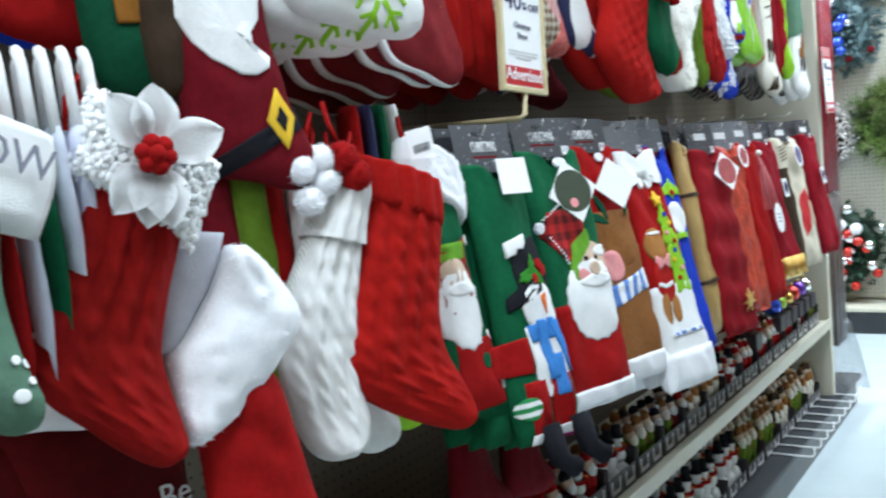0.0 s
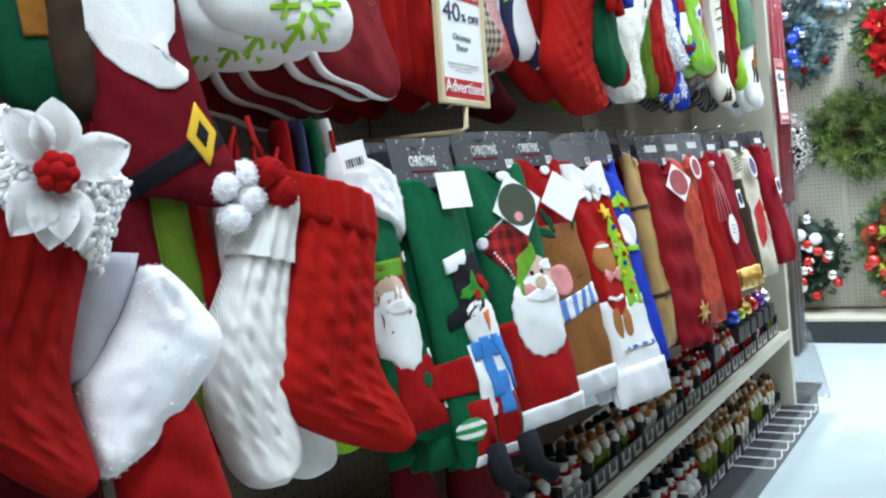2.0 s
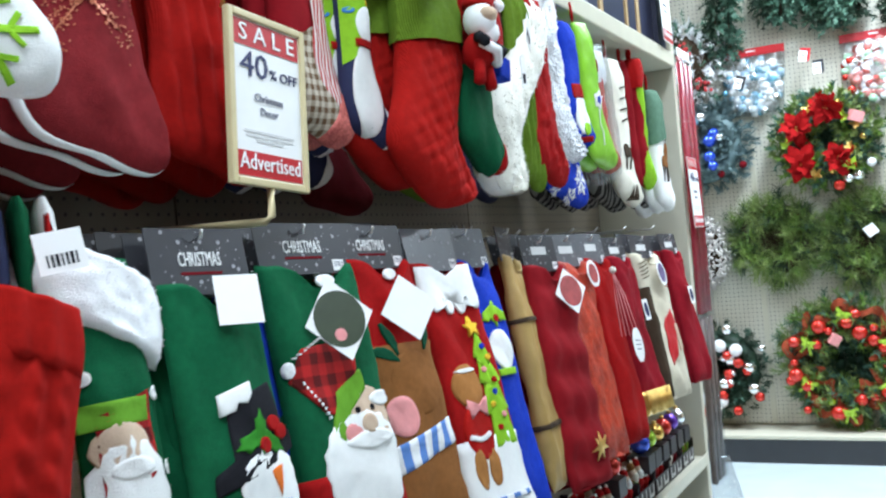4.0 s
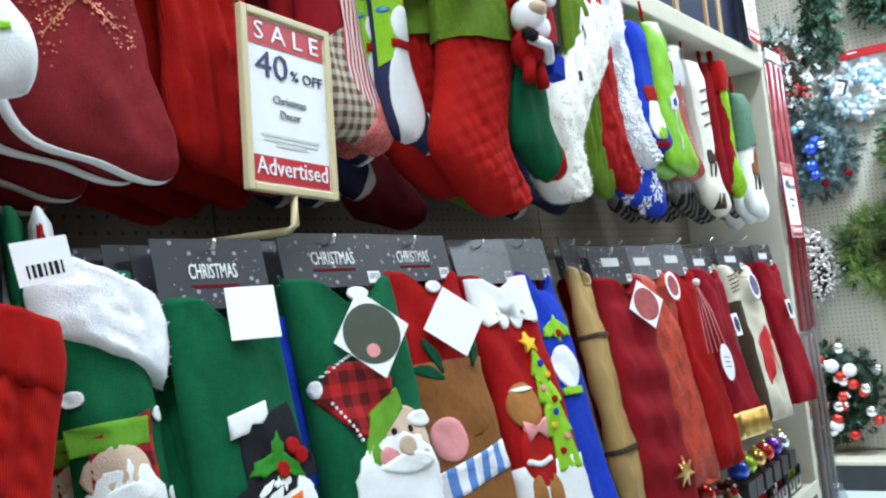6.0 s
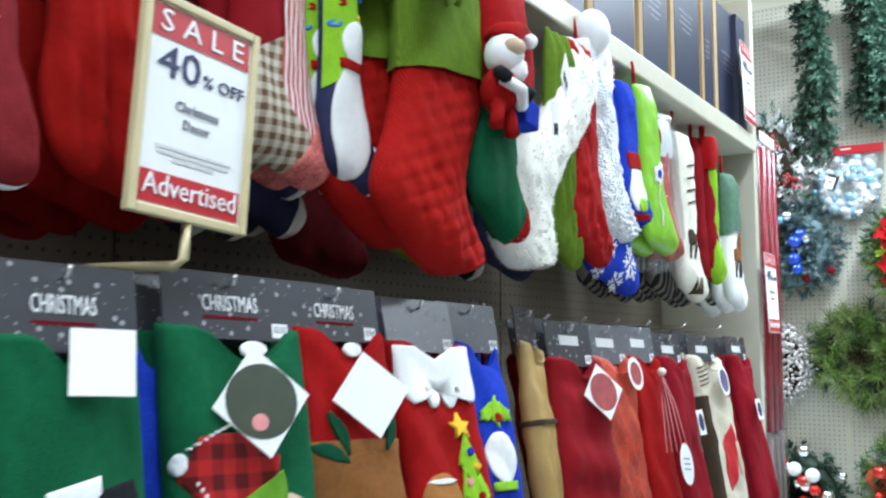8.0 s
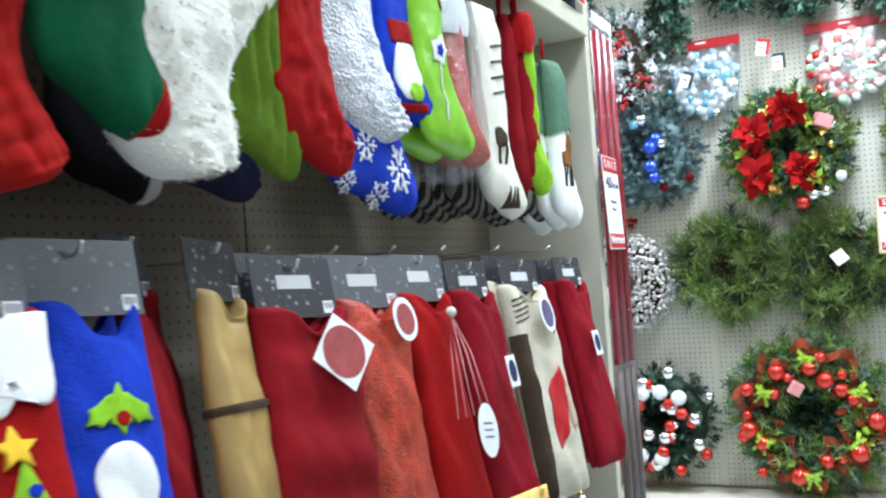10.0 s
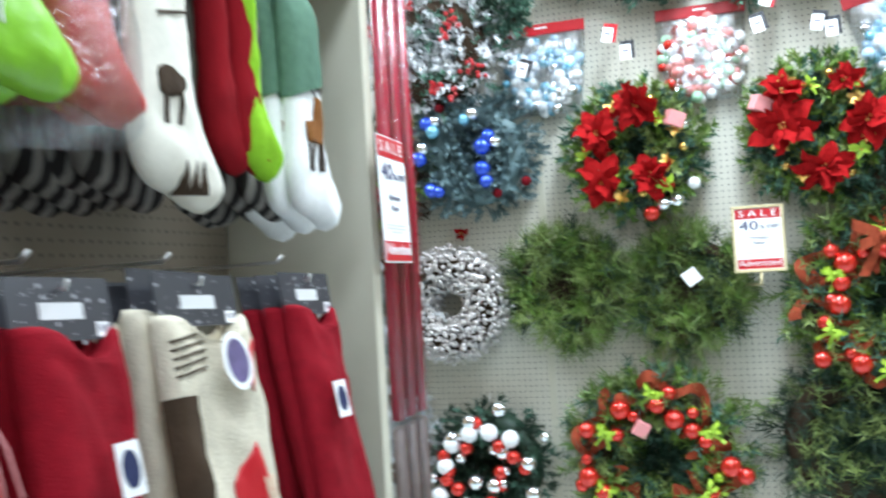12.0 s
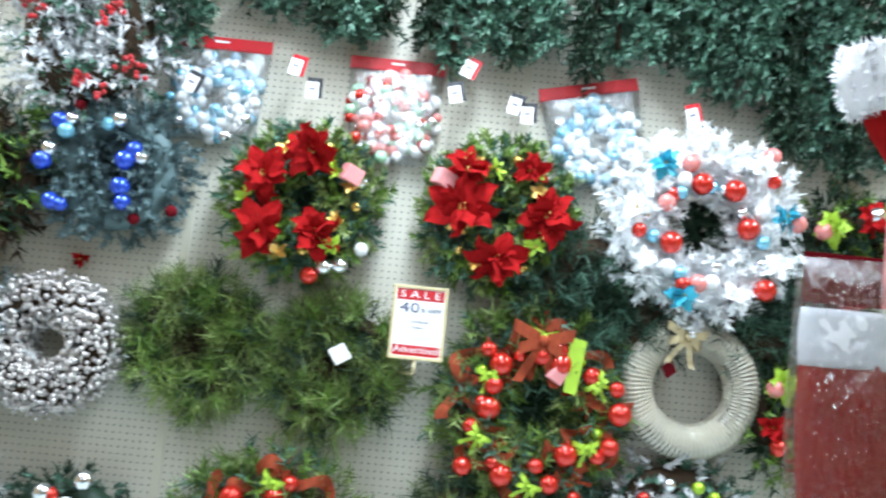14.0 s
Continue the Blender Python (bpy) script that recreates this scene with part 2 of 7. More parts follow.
PURPLE_BALL = mat("purple_bauble", (0.14, 0.04, 0.40), 0.15, 0.1, 10, 0, metal=0.6, coat=0.4)
GOLD_BALL = mat("gold_bauble", (0.72, 0.45, 0.12), 0.2, 0.1, 10, 0, metal=0.9)
RED_VELVET = mat("red_velvet_petal", (0.31, 0.005, 0.006), 0.85, 0.4, 90, 0.2, 200)
RUST_RIBBON = mat("rust_mesh_ribbon", (0.27, 0.050, 0.022), 0.86, 0.3, 50, 0.5, 300)
LIME_RIBBON = mat("lime_ribbon", (0.34, 0.52, 0.04), 0.5, 0.15, 30, 0.1, 100)
TEAL_LEAF = mat("teal_leaf", (0.04, 0.38, 0.52), 0.4, 0.2, 20, 0, metal=0.3)
STRAW = mat("ivory_yarn", (0.68, 0.63, 0.50), 0.9, 0.12, 120, 0.8, 300, kind="knit")


# ---- mesh helpers ----
def finish(ob, bm, material, smooth=True):
    if smooth:
        for f in bm.faces:
            f.smooth = True
    bm.to_mesh(ob.data)
    bm.free()
    for m in material if isinstance(material, (list, tuple)) else [material]:
        ob.data.materials.append(m)
    return ob


def part(name, bm, material, parent, label="", smooth=True):
    """One mesh object under a thing or a part."""
    ob = new(name, bpy.data.meshes.new(name))
    finish(ob, bm, material, smooth)
    ob.parent = parent
    return tagged(ob, label)


def shared(name, data, parent, m, label=""):
    """Another object on a mesh that exists already."""
    ob = new(name, data)
    ob.parent, ob.matrix_basis = parent, m
    return tagged(ob, label)


def thing(name, m, label, category, group="", kind=""):
    ob = new(name)
    ob.empty_display_size = 0.05
    ob.matrix_basis = m
    return tagged(ob, label, category, group, kind)


def solid(name, bm, material, label, category="", kind="structure", smooth=False, group=""):
    ob = new(name, bpy.data.meshes.new(name))
    finish(ob, bm, material, smooth)
    return tagged(ob, label, category, group, kind)


def box(x0, y0, z0, x1, y1, z1, bevel=0.0, bm=None):
    bm = bm or bmesh.new()
    made = bmesh.ops.create_cube(bm, size=1, matrix=Matrix.Translation(((x0 + x1) / 2, (y0 + y1) / 2, (z0 + z1) / 2)) @ Matrix.Diagonal((x1 - x0, y1 - y0, z1 - z0, 1)))
    if bevel:
        es = list({e for v in made["verts"] for e in v.link_edges})
        bmesh.ops.bevel(bm, geom=es, offset=bevel, segments=2, affect="EDGES", profile=0.5)
    return bm


def ball(r, at=(0, 0, 0), bm=None, sub=2, squash=1.0):
    bm = bm or bmesh.new()
    bmesh.ops.create_icosphere(bm, subdivisions=sub, radius=r, matrix=Matrix.Translation(at) @ Matrix.Diagonal((1, 1, squash, 1)))
    return bm


def rod(points, r, bm=None, seg=6):
    """A round wire along points."""
    bm = bm or bmesh.new()
    pts = [Vector(p) for p in points]
    rings = []
    for i, p in enumerate(pts):
        d = (pts[min(i + 1, len(pts) - 1)] - pts[max(i - 1, 0)]).normalized()
        a = d.orthogonal().normalized()
        b = d.cross(a)
        rings.append([bm.verts.new(p + r * (math.cos(k * math.tau / seg) * a + math.sin(k * math.tau / seg) * b)) for k in range(seg)])
    for r0, r1 in zip(rings, rings[1:]):
        o = min(range(seg), key=lambda s: (r1[s].co - r0[0].co).length)
        for k in range(seg):
            bm.faces.new((r0[k], r0[(k + 1) % seg], r1[(k + 1 + o) % seg], r1[(k + o) % seg]))
    bm.faces.new(rings[0][::-1])
    bm.faces.new(rings[-1])
    return bm


def plate(pts, thick, at=(0, 0, 0), bm=None):
    """A flat piece in the local xz plane whose front lies towards -y."""
    bm = bm or bmesh.new()
    front = [bm.verts.new((at[0] + x, at[1] - thick, at[2] + z)) for x, z in pts]
    back = [bm.verts.new((at[0] + x, at[1], at[2] + z)) for x, z in pts]
    n = len(pts)
    bm.faces.new(front)
    bm.faces.new(back[::-1])
    for i in range(n):
        bm.faces.new((front[i], back[i], back[(i + 1) % n], front[(i + 1) % n]))
    bmesh.ops.recalc_face_normals(bm, faces=bm.faces[:])
    return bm


def oval(rx, rz, n=24, wave=0.0, lobes=0):
    return [(rx * math.cos(a) * (1 + wave * math.cos(lobes * a)), rz * math.sin(a) * (1 + wave * math.cos(lobes * a))) for a in (k * math.tau / n for k in range(n))]


def rect(w, h, cx=0.0, cz=0.0):
    return [(cx - w / 2, cz - h / 2), (cx + w / 2, cz - h / 2), (cx + w / 2, cz + h / 2), (cx - w / 2, cz + h / 2)]


def diamond(w, h):
    return [(0, -h / 2), (w / 2, 0), (0, h / 2), (-w / 2, 0)]


TEXTS = {}


def writing(body, size, parent, at, material, label="", width=0.0, name="lettering", depth=0.0006):
    """Words as a mesh, upright in the local xz plane, facing -y, centred on at."""
    key = (body, size, width)
    if key not in TEXTS:
        cu = bpy.data.curves.new("lettering", "FONT")
        cu.body, cu.size, cu.align_x, cu.align_y, cu.extrude, cu.resolution_u = body, size, "CENTER", "CENTER", depth, 2
        tmp = new("lettering_source", cu)
        bpy.context.view_layer.update()
        me = bpy.data.meshes.new_from_object(tmp.evaluated_get(bpy.context.evaluated_depsgraph_get()))
        bpy.data.objects.remove(tmp)
        bpy.data.curves.remove(cu)
        if width:
            xs = [v.co.x for v in me.vertices]
            k = width / (max(xs) - min(xs))
            for v in me.vertices:
                v.co.x *= k
        TEXTS[key] = me
    me = TEXTS[key]
    if me.materials and me.materials[0] != material:
        me = me.copy()
        me.materials.clear()
    if not me.materials:
        me.materials.append(material)
    return shared(name, me, parent, pose(*at, 90, 0, 0), label)


def spline(pts, t):
    """A point on the smooth curve through pts, t from 0 to 1."""
    n = len(pts) - 1
    f = min(max(t, 0), 1) * n
    i = min(int(f), n - 1)
    f -= i
    p0, p1, p2, p3 = pts[max(i - 1, 0)], pts[i], pts[i + 1], pts[min(i + 2, n)]
    return tuple(0.5 * (2 * b + (c - a) * f + (2 * a - 5 * b + 4 * c - d) * f * f + (3 * b - a - 3 * c + d) * f ** 3) for a, b, c, d in zip(p0, p1, p2, p3))


# ---- cloth pieces: a padded sheet between two side curves ----
class Cloth:
    """A padded cloth thing: left and right are its side curves in the local xz plane, fat its greatest half thickness."""

    def __init__(self, left, right, fat, relief=None, wrinkle=0.004, seed=0.0, power=2.0):
        self.left, self.right, self.fat, self.relief, self.wrinkle, self.seed, self.power = left, right, fat, relief, wrinkle, seed, power

    def point(self, s, u, side=1, off=0.0):
        l, r = spline(self.left, s), spline(self.right, s)
        x, z = l[0] + (r[0] - l[0]) * u, l[1] + (r[1] - l[1]) * u
        e = max(0.0, 1 - abs(2 * u - 1) ** self.power) ** 0.5
        tip = min(1, ((1 - s) / 0.12) ** 0.5) if s > 0.88 else 1
        tip *= 0.35 + 0.65 * min(1, s / 0.08)
        y = self.fat * e * tip
        w = self.wrinkle * (noise.noise((x * 9 + self.seed, z * 5, self.seed)) + 0.7 * noise.noise((x * 26 + z * 9, z * 14 + self.seed, 3.1)) + 0.35 * noise.noise((x * 60 + z * 20, z * 34 + self.seed, 7.7))) * e
        if self.relief and side > 0:
            y += self.relief(s, u, x, z) * e
        y += w
        lift = off * (0.3 + 0.7 * e)
        return (x + (2 * u - 1) * off * 0.6, -side * (y + lift), z)

    def mesh(self, s0=0.0, s1=1.0, u0=0.0, u1=1.0, ns=36, nu=12, off=0.0, both=True):
        bm = bmesh.new()
        sheets = []
        for side in (1, -1) if both else (1,):
            sheets.append([[bm.verts.new(self.point(s0 + (s1 - s0) * i / ns, u0 + (u1 - u0) * j / nu, side, off)) for j in range(nu + 1)] for i in range(ns + 1)])
        for k, g in enumerate(sheets):
            for i in range(ns):
                for j in range(nu):
                    q = (g[i][j], g[i + 1][j], g[i + 1][j + 1], g[i][j + 1])
                    bm.faces.new(q if k == 0 else q[::-1])
        if both:
            f, b = sheets
            for i in range(ns):
                bm.faces.new((f[i][0], b[i][0], b[i + 1][0], f[i + 1][0]))
                bm.faces.new((f[i][nu], f[i + 1][nu], b[i + 1][nu], b[i][nu]))
            for j in range(nu):
                bm.faces.new((f[0][j], f[0][j + 1], b[0][j + 1], b[0][j]))
        bmesh.ops.remove_doubles(bm, verts=bm.verts[:], dist=0.0004)
        return bm

    def near(self):
        from_grid = []
        for i in range(61):
            for j in range(25):
                from_grid.append(self.point(i / 60, j / 24))
        return np.array(from_grid)

    def drape(self, bm, off=0.001):
        """Lays a flat piece on the front of the cloth."""
        if not hasattr(self, "grid"):
            self.grid = self.near()
        g = self.grid
        for v in bm.verts:
            d = (g[:, 0] - v.co.x) ** 2 + (g[:, 2] - v.co.z) ** 2
            k = np.argpartition(d, 4)[:4]
            w = 1 / (d[k] + 1e-6)
            v.co.y += float((g[k, 1] * w).sum() / w.sum()) - off
        return bm

    def patch(self, name, pts, material, parent, at, label="", thick=0.003, rows=0):
        """An applique cut from felt, laid on the front."""
        thick = 0.0008 + 0.5 * thick
        bm = bmesh.new()
        n = len(pts)
        cx, cz = sum(p[0] for p in pts) / n, sum(p[1] for p in pts) / n
        fine = []
        for i in range(n):
            p, q = pts[i], pts[(i + 1) % n]
            k = max(1, int(math.hypot(q[0] - p[0], q[1] - p[1]) / 0.012))
            fine += [(p[0] + (q[0] - p[0]) * j / k, p[1] + (q[1] - p[1]) * j / k) for j in range(k)]
        n = len(fine)
        rings = [[bm.verts.new((at[0] + x, 0, at[1] + z)) for x, z in fine]]
        for f, lift in ((1.0, 0.75), (0.94, 1.0), (0.66, 1.0), (0.33, 1.0)):
            rings.append([bm.verts.new((at[0] + cx + (x - cx) * f, -thick * lift, at[1] + cz + (z - cz) * f)) for x, z in fine])
        mid = bm.verts.new((at[0] + cx, -thick, at[1] + cz))
        for a, b in zip(rings, rings[1:]):
            for i in range(n):
                bm.faces.new((a[i], a[(i + 1) % n], b[(i + 1) % n], b[i]))
        for i in range(n):
            bm.faces.new((rings[-1][i], rings[-1][(i + 1) % n], mid))
        bmesh.ops.recalc_face_normals(bm, faces=bm.faces[:])
        ob = part(name, self.drape(bm), material, parent, label)
        return ob


def stocking_curves(w, h, reach, flare=0.0):
    left = [(-w / 2 - flare, 0), (-w / 2, -0.2 * h), (-0.5 * w, -0.42 * h), (-0.55 * w, -0.62 * h), (-0.60 * w, -0.77 * h), (-0.44 * w, -0.90 * h), (0.0, -0.95 * h), (0.3 * w + 0.4 * reach, -0.995 * h), (0.5 * w + 0.75 * reach, -0.99 * h), (0.5 * w + reach, -0.91 * h)]
    right = [(w / 2 + flare, 0), (w / 2, -0.18 * h), (0.49 * w, -0.34 * h), (0.48 * w, -0.46 * h), (0.49 * w, -0.56 * h), (0.52 * w + 0.12 * reach, -0.65 * h), (0.5 * w + 0.38 * reach, -0.73 * h), (0.5 * w + 0.68 * reach, -0.79 * h), (0.5 * w + 0.93 * reach, -0.85 * h), (0.5 * w + reach, -0.91 * h)]
    return left, right


def cables(s, u, x, z):
    """Twisted ropes of a cable knit."""
    out = 0.0
    for c in (0.16, 0.38, 0.62, 0.84):
        d = abs(u - c) / 0.085
        if d < 1:
            out += 0.0075 * math.cos(d * math.pi / 2) * (0.65 + 0.35 * math.sin(z * 190 + (u - c) * 26))
    return (out + 0.0012 * math.sin(x * 260)) * min(1.0, max(0.0, (0.86 - s) / 0.25))


def ribs(s, u, x, z):
    return 0.0045 * math.sin(x * 190 + z * 12)


def quilted(s, u, x, z):
    return 0.0042 * (abs(math.sin((x + z * 0.5) * 80)) ** 0.5 + abs(math.sin((z - x * 0.35) * 105)) ** 0.4) - 0.004


def plush(s, u, x, z):
    return 0.006 * noise.noise((x * 70, z * 70, 1.7)) + 0.004 * noise.noise((x * 150, z * 150, 4.7))


def nubby(s, u, x, z):
    return 0.011 * abs(math.sin(x * 230 + 2 * math.sin(z * 90)) * math.sin(z * 210 + math.sin(x * 60)))


def hang(y, z, x, lean=8.0, sway=0.0, turn=0.0):
    """The pose of a thing on the rack: it faces the aisle, its foot pushed out by lean and to its right by sway."""
    return pose(x, y, z, 0, 0, 90 + turn) @ pose(0, 0, 0, -lean, -sway, 0)


def fuzz(bm, verts, length, count, seed):
    """Short tufts that stand out of a plush surface."""
    rng = random.Random(seed)
    bm.normal_update()
    vs = [v for v in verts]
    picks = [(v.co.copy(), v.normal.copy()) for v in (rng.choice(vs) for _ in range(count))]
    for co, no in picks:
        a = (no + Vector((rng.uniform(-0.8, 0.8), rng.uniform(-0.8, 0.8), rng.uniform(-0.8, 0.8)))).normalized()
        p = co + Vector((rng.uniform(-1, 1), rng.uniform(-0.2, 0.2), rng.uniform(-1, 1))) * 0.002
        b = a.orthogonal().normalized() * length * 0.35
        q = [bm.verts.new(p - b), bm.verts.new(p + b), bm.verts.new(p + a * length)]
        bm.faces.new(q)


def stocking(name, m, label, w, h, reach, body, relief=None, cuff=None, cuff_mat=None, toe=None, heel=None, fat=0.028, seed=0.0, cuff_relief=None, loop=RED_FELT, furry=0, cuff_fuzz=0, curves=None):
    """A Christmas stocking with its toe to its right. Returns the thing and its cloth."""
    th = thing(name, m, label, "Christmas stocking", "stockings on the rack")
    l, r = curves or stocking_curves(w, h, reach)
    c = Cloth(l, r, fat, relief, 0.010, seed)
    bm = c.mesh(ns=100 if relief in (cables, quilted) else 56, nu=44 if relief in (cables, quilted, ribs) else 18 if relief else 12)
    if furry:
        fuzz(bm, bm.verts[:], 0.006, furry, int(seed * 10))
    part("body", bm, body, th)
    if toe:
        part("toe_cap", c.mesh(0.80, 1.0, ns=14, off=0.003), toe, th)
    if heel:
        part("heel_patch", c.mesh(0.42, 0.62, 0.0, 0.45, ns=12, nu=6, off=0.003, both=False), heel, th)
    if cuff:
        bm = bmesh.new()
        n, k = 8, 28
        rings = []
        for i in range(n + 1):
            z = 0.004 - cuff * i / n
            roll = 0.006 * math.sin(math.pi * i / n)
            ring = []
            for j in range(k):
                a = j * math.tau / k
                wav = 0.004 * noise.noise((math.cos(a) * 2 + seed, math.sin(a) * 2, z * 14))
                rel = cuff_relief(0, 0, math.cos(a) * w / 2, z) if cuff_relief else 0
                ring.append(bm.verts.new(((w / 2 + 0.010 + roll + wav + rel * 0.5) * math.copysign(abs(math.cos(a)) ** 0.7, math.cos(a)), -(fat * 0.75 + 0.008 + roll + wav + rel) * math.copysign(abs(math.sin(a)) ** 0.8, math.sin(a)), z)))
            rings.append(ring)
        for a, b in zip(rings, rings[1:]):
            for j in range(k):
                bm.faces.new((a[j], b[j], b[(j + 1) % k], a[(j + 1) % k]))
        bm.faces.new(rings[0])
        bmesh.ops.recalc_face_normals(bm, faces=bm.faces[:])
        if cuff_fuzz:
            fuzz(bm, bm.verts[:], 0.005, cuff_fuzz, 5)
        part("cuff", bm, cuff_mat, th)
    if loop:
        part("hanging_loop", rod([(-w * 0.42, 0, -0.01), (-w * 0.45, -0.004, 0.025), (-w * 0.40, 0, 0.055), (-w * 0.34, 0.004, 0.025), (-w * 0.36, 0, -0.01)], 0.004), loop, th)
    return th, c


def stack(th, m, n, step=0.035, shift=(0.0, 0.0), turn=0.0):
    """More of the same hung behind a thing on the same hook."""
    rng = random.Random(n * 7 + int(m.translation.y * 100))
    for i in range(1, n + 1):
        made = copy_thing(th, Matrix.Translation((-step * i, shift[0] * i + rng.uniform(-0.006, 0.006), shift[1] * i + rng.uniform(-0.008, 0.008))) @ m @ pose(0, 0, 0, rng.uniform(-2, 2), rng.uniform(-2, 2), turn * i))
        plain = made["category"] == "apron"
        for o in list(made.children):
            kind = o.name.split(".")[0]
            if kind in ("hang_tag", "price_tag", "card_window") or plain and kind not in ("cloth", "header_card", "hem", "skirt", "reindeer_body", "white_base"):
                for q in (*o.children_recursive, o):
                    bpy.data.objects.remove(q)

# ---- the building ----
X0, X1, Y0, Y1 = -4.2, 4.2, -4.0, 6.5
solid("floor", box(X0 - 0.15, Y0 - 0.15, -0.1, X1 + 0.15, Y1 + 0.3, 0.0), FLOOR, "pale polished vinyl shop floor", "floor")
solid("ceiling", box(X0 - 0.15, Y0 - 0.15, CEILING, X1 + 0.15, Y1 + 0.3, CEILING + 0.1), CEIL, "white shop ceiling", "ceiling")
solid("wall_north", box(X0, Y1 + 0.03, 0, X1, Y1 + 0.2, CEILING), PLASTER, "cream shop wall behind the pegboard", "wall")
solid("wall_south", box(X0, Y0 - 0.15, 0, X1, Y0, CEILING), BOX_TAN, "plain tan shop wall", "wall")
solid("wall_west", box(X0 - 0.15, Y0, 0, X0, Y1 + 0.2, CEILING), BOX_TAN, "plain tan shop wall", "wall")
solid("wall_east", box(X1, Y0, 0, X1 + 0.15, Y1 + 0.2, CEILING), BOX_TAN, "plain tan shop wall", "wall")

# wall gondola behind the wreaths: pegboard panels on steel uprights, a deck and a black kick
PY = Y1 - 0.02
peg = solid("pegboard_wall", box(X0, PY + 0.022, 0.15, X1, PY + 0.03, 3.3), CREAM, "cream backing of the pegboard wall", "wall")
SEAM = -1.045
for i in range(-3, 5):
    a, b = SEAM + 1.22 * i + 0.004, SEAM + 1.22 * (i + 1) - 0.004
    if b < X1:
        part("pegboard_panel", box(a, PY, 0.17, b, PY + 0.02, 3.28, 0.002), PEG_WALL, peg, smooth=False)
        part("upright", box(b - 0.012, PY - 0.006, 0.17, b + 0.020, PY - 0.001, 3.28), CREAM, peg, smooth=False)
KY = 6.17
solid("wall_deck", box(X0, KY - 0.005, 0.135, X1, PY - 0.008, 0.16, 0.006), CREAM, "cream metal base deck under the wreaths", "shelf deck")
solid("wall_kick", box(X0, KY, 0.0, X1, KY + 0.02, 0.134), BLACK_KICK, "black kick plate at the foot of the wreath wall", "baseboard")

# ---- the stocking rack ----
BX, FX, EY = -1.28, -0.935, 4.295
solid("rack_back", box(BX - 0.03, -1.6, 0.10, BX - 0.012, EY - 0.045, 2.55), CREAM, "back panel of the stocking rack", "wall")
for i in range(5):
    y1 = EY - 0.05 - 1.2 * i
    solid("rack_pegboard", box(BX - 0.01, y1 - 1.195, 0.14, BX, y1, 2.54, 0.001), PEG_RACK_SHADED, "tan pegboard panel of the stocking rack, shade in its colour", "pegboard")
solid("rack_end_panel", box(BX - 0.03, EY - 0.042, 0.05, FX, EY, 2.55, 0.004), CREAM, "cream painted end panel of the rack", "panel")
solid("rack_top_shelf", box(BX + 0.002, -1.6, 1.988, FX + 0.01, EY - 0.045, 2.047, 0.005), CREAM, "cream upper shelf over the stockings", "shelf")
solid("rack_lower_shelf", box(BX + 0.014, -1.6, 0.445, FX, EY - 0.045, 0.475, 0.004), CREAM, "cream lower shelf with small figurines", "shelf")
solid("rack_shelf_lip", box(FX + 0.001, -1.6, 0.447, FX + 0.010, EY - 0.045, 0.489, 0.002), CREAM, "price channel along the lower shelf", "trim")
base = solid("rack_base", box(BX - 0.4, -1.6, 0.0, FX + 0.015, EY + 0.36, 0.118, 0.004), GREY_METAL, "grey metal base plinth of the rack", "plinth")
part("deck", box(BX - 0.4, -1.6, 0.119, FX + 0.035, EY + 0.38, 0.140, 0.006), BLACK_KICK, base, "black deck edge", smooth=False)
solid("rack_far_side", box(BX - 0.08, -1.6, 0.15, BX - 0.045, EY - 0.045, 2.55), CREAM, "back of the neighbouring rack", "panel")

# opposite rack across the aisle
OX, OY = 0.50, 4.25
solid("opposite_rack_back", box(OX + 0.34, -1.6, 0.0, OX + 0.40, OY, 2.3), PEG_RACK_SHADED, "pegboard of the rack across the aisle", "wall")
solid("opposite_rack_end", box(OX + 0.10, OY - 0.04, 0.0, OX + 0.34, OY, 2.3, 0.004), CREAM, "cream end panel of the rack across the aisle", "panel")
for z in (0.12, 0.75, 1.35, 2.0):
    solid("opposite_shelf", box(OX + 0.06, -1.6, z, OX + 0.338, OY - 0.045, z + 0.03, 0.003), CREAM, "cream shelf across the aisle", "shelf")


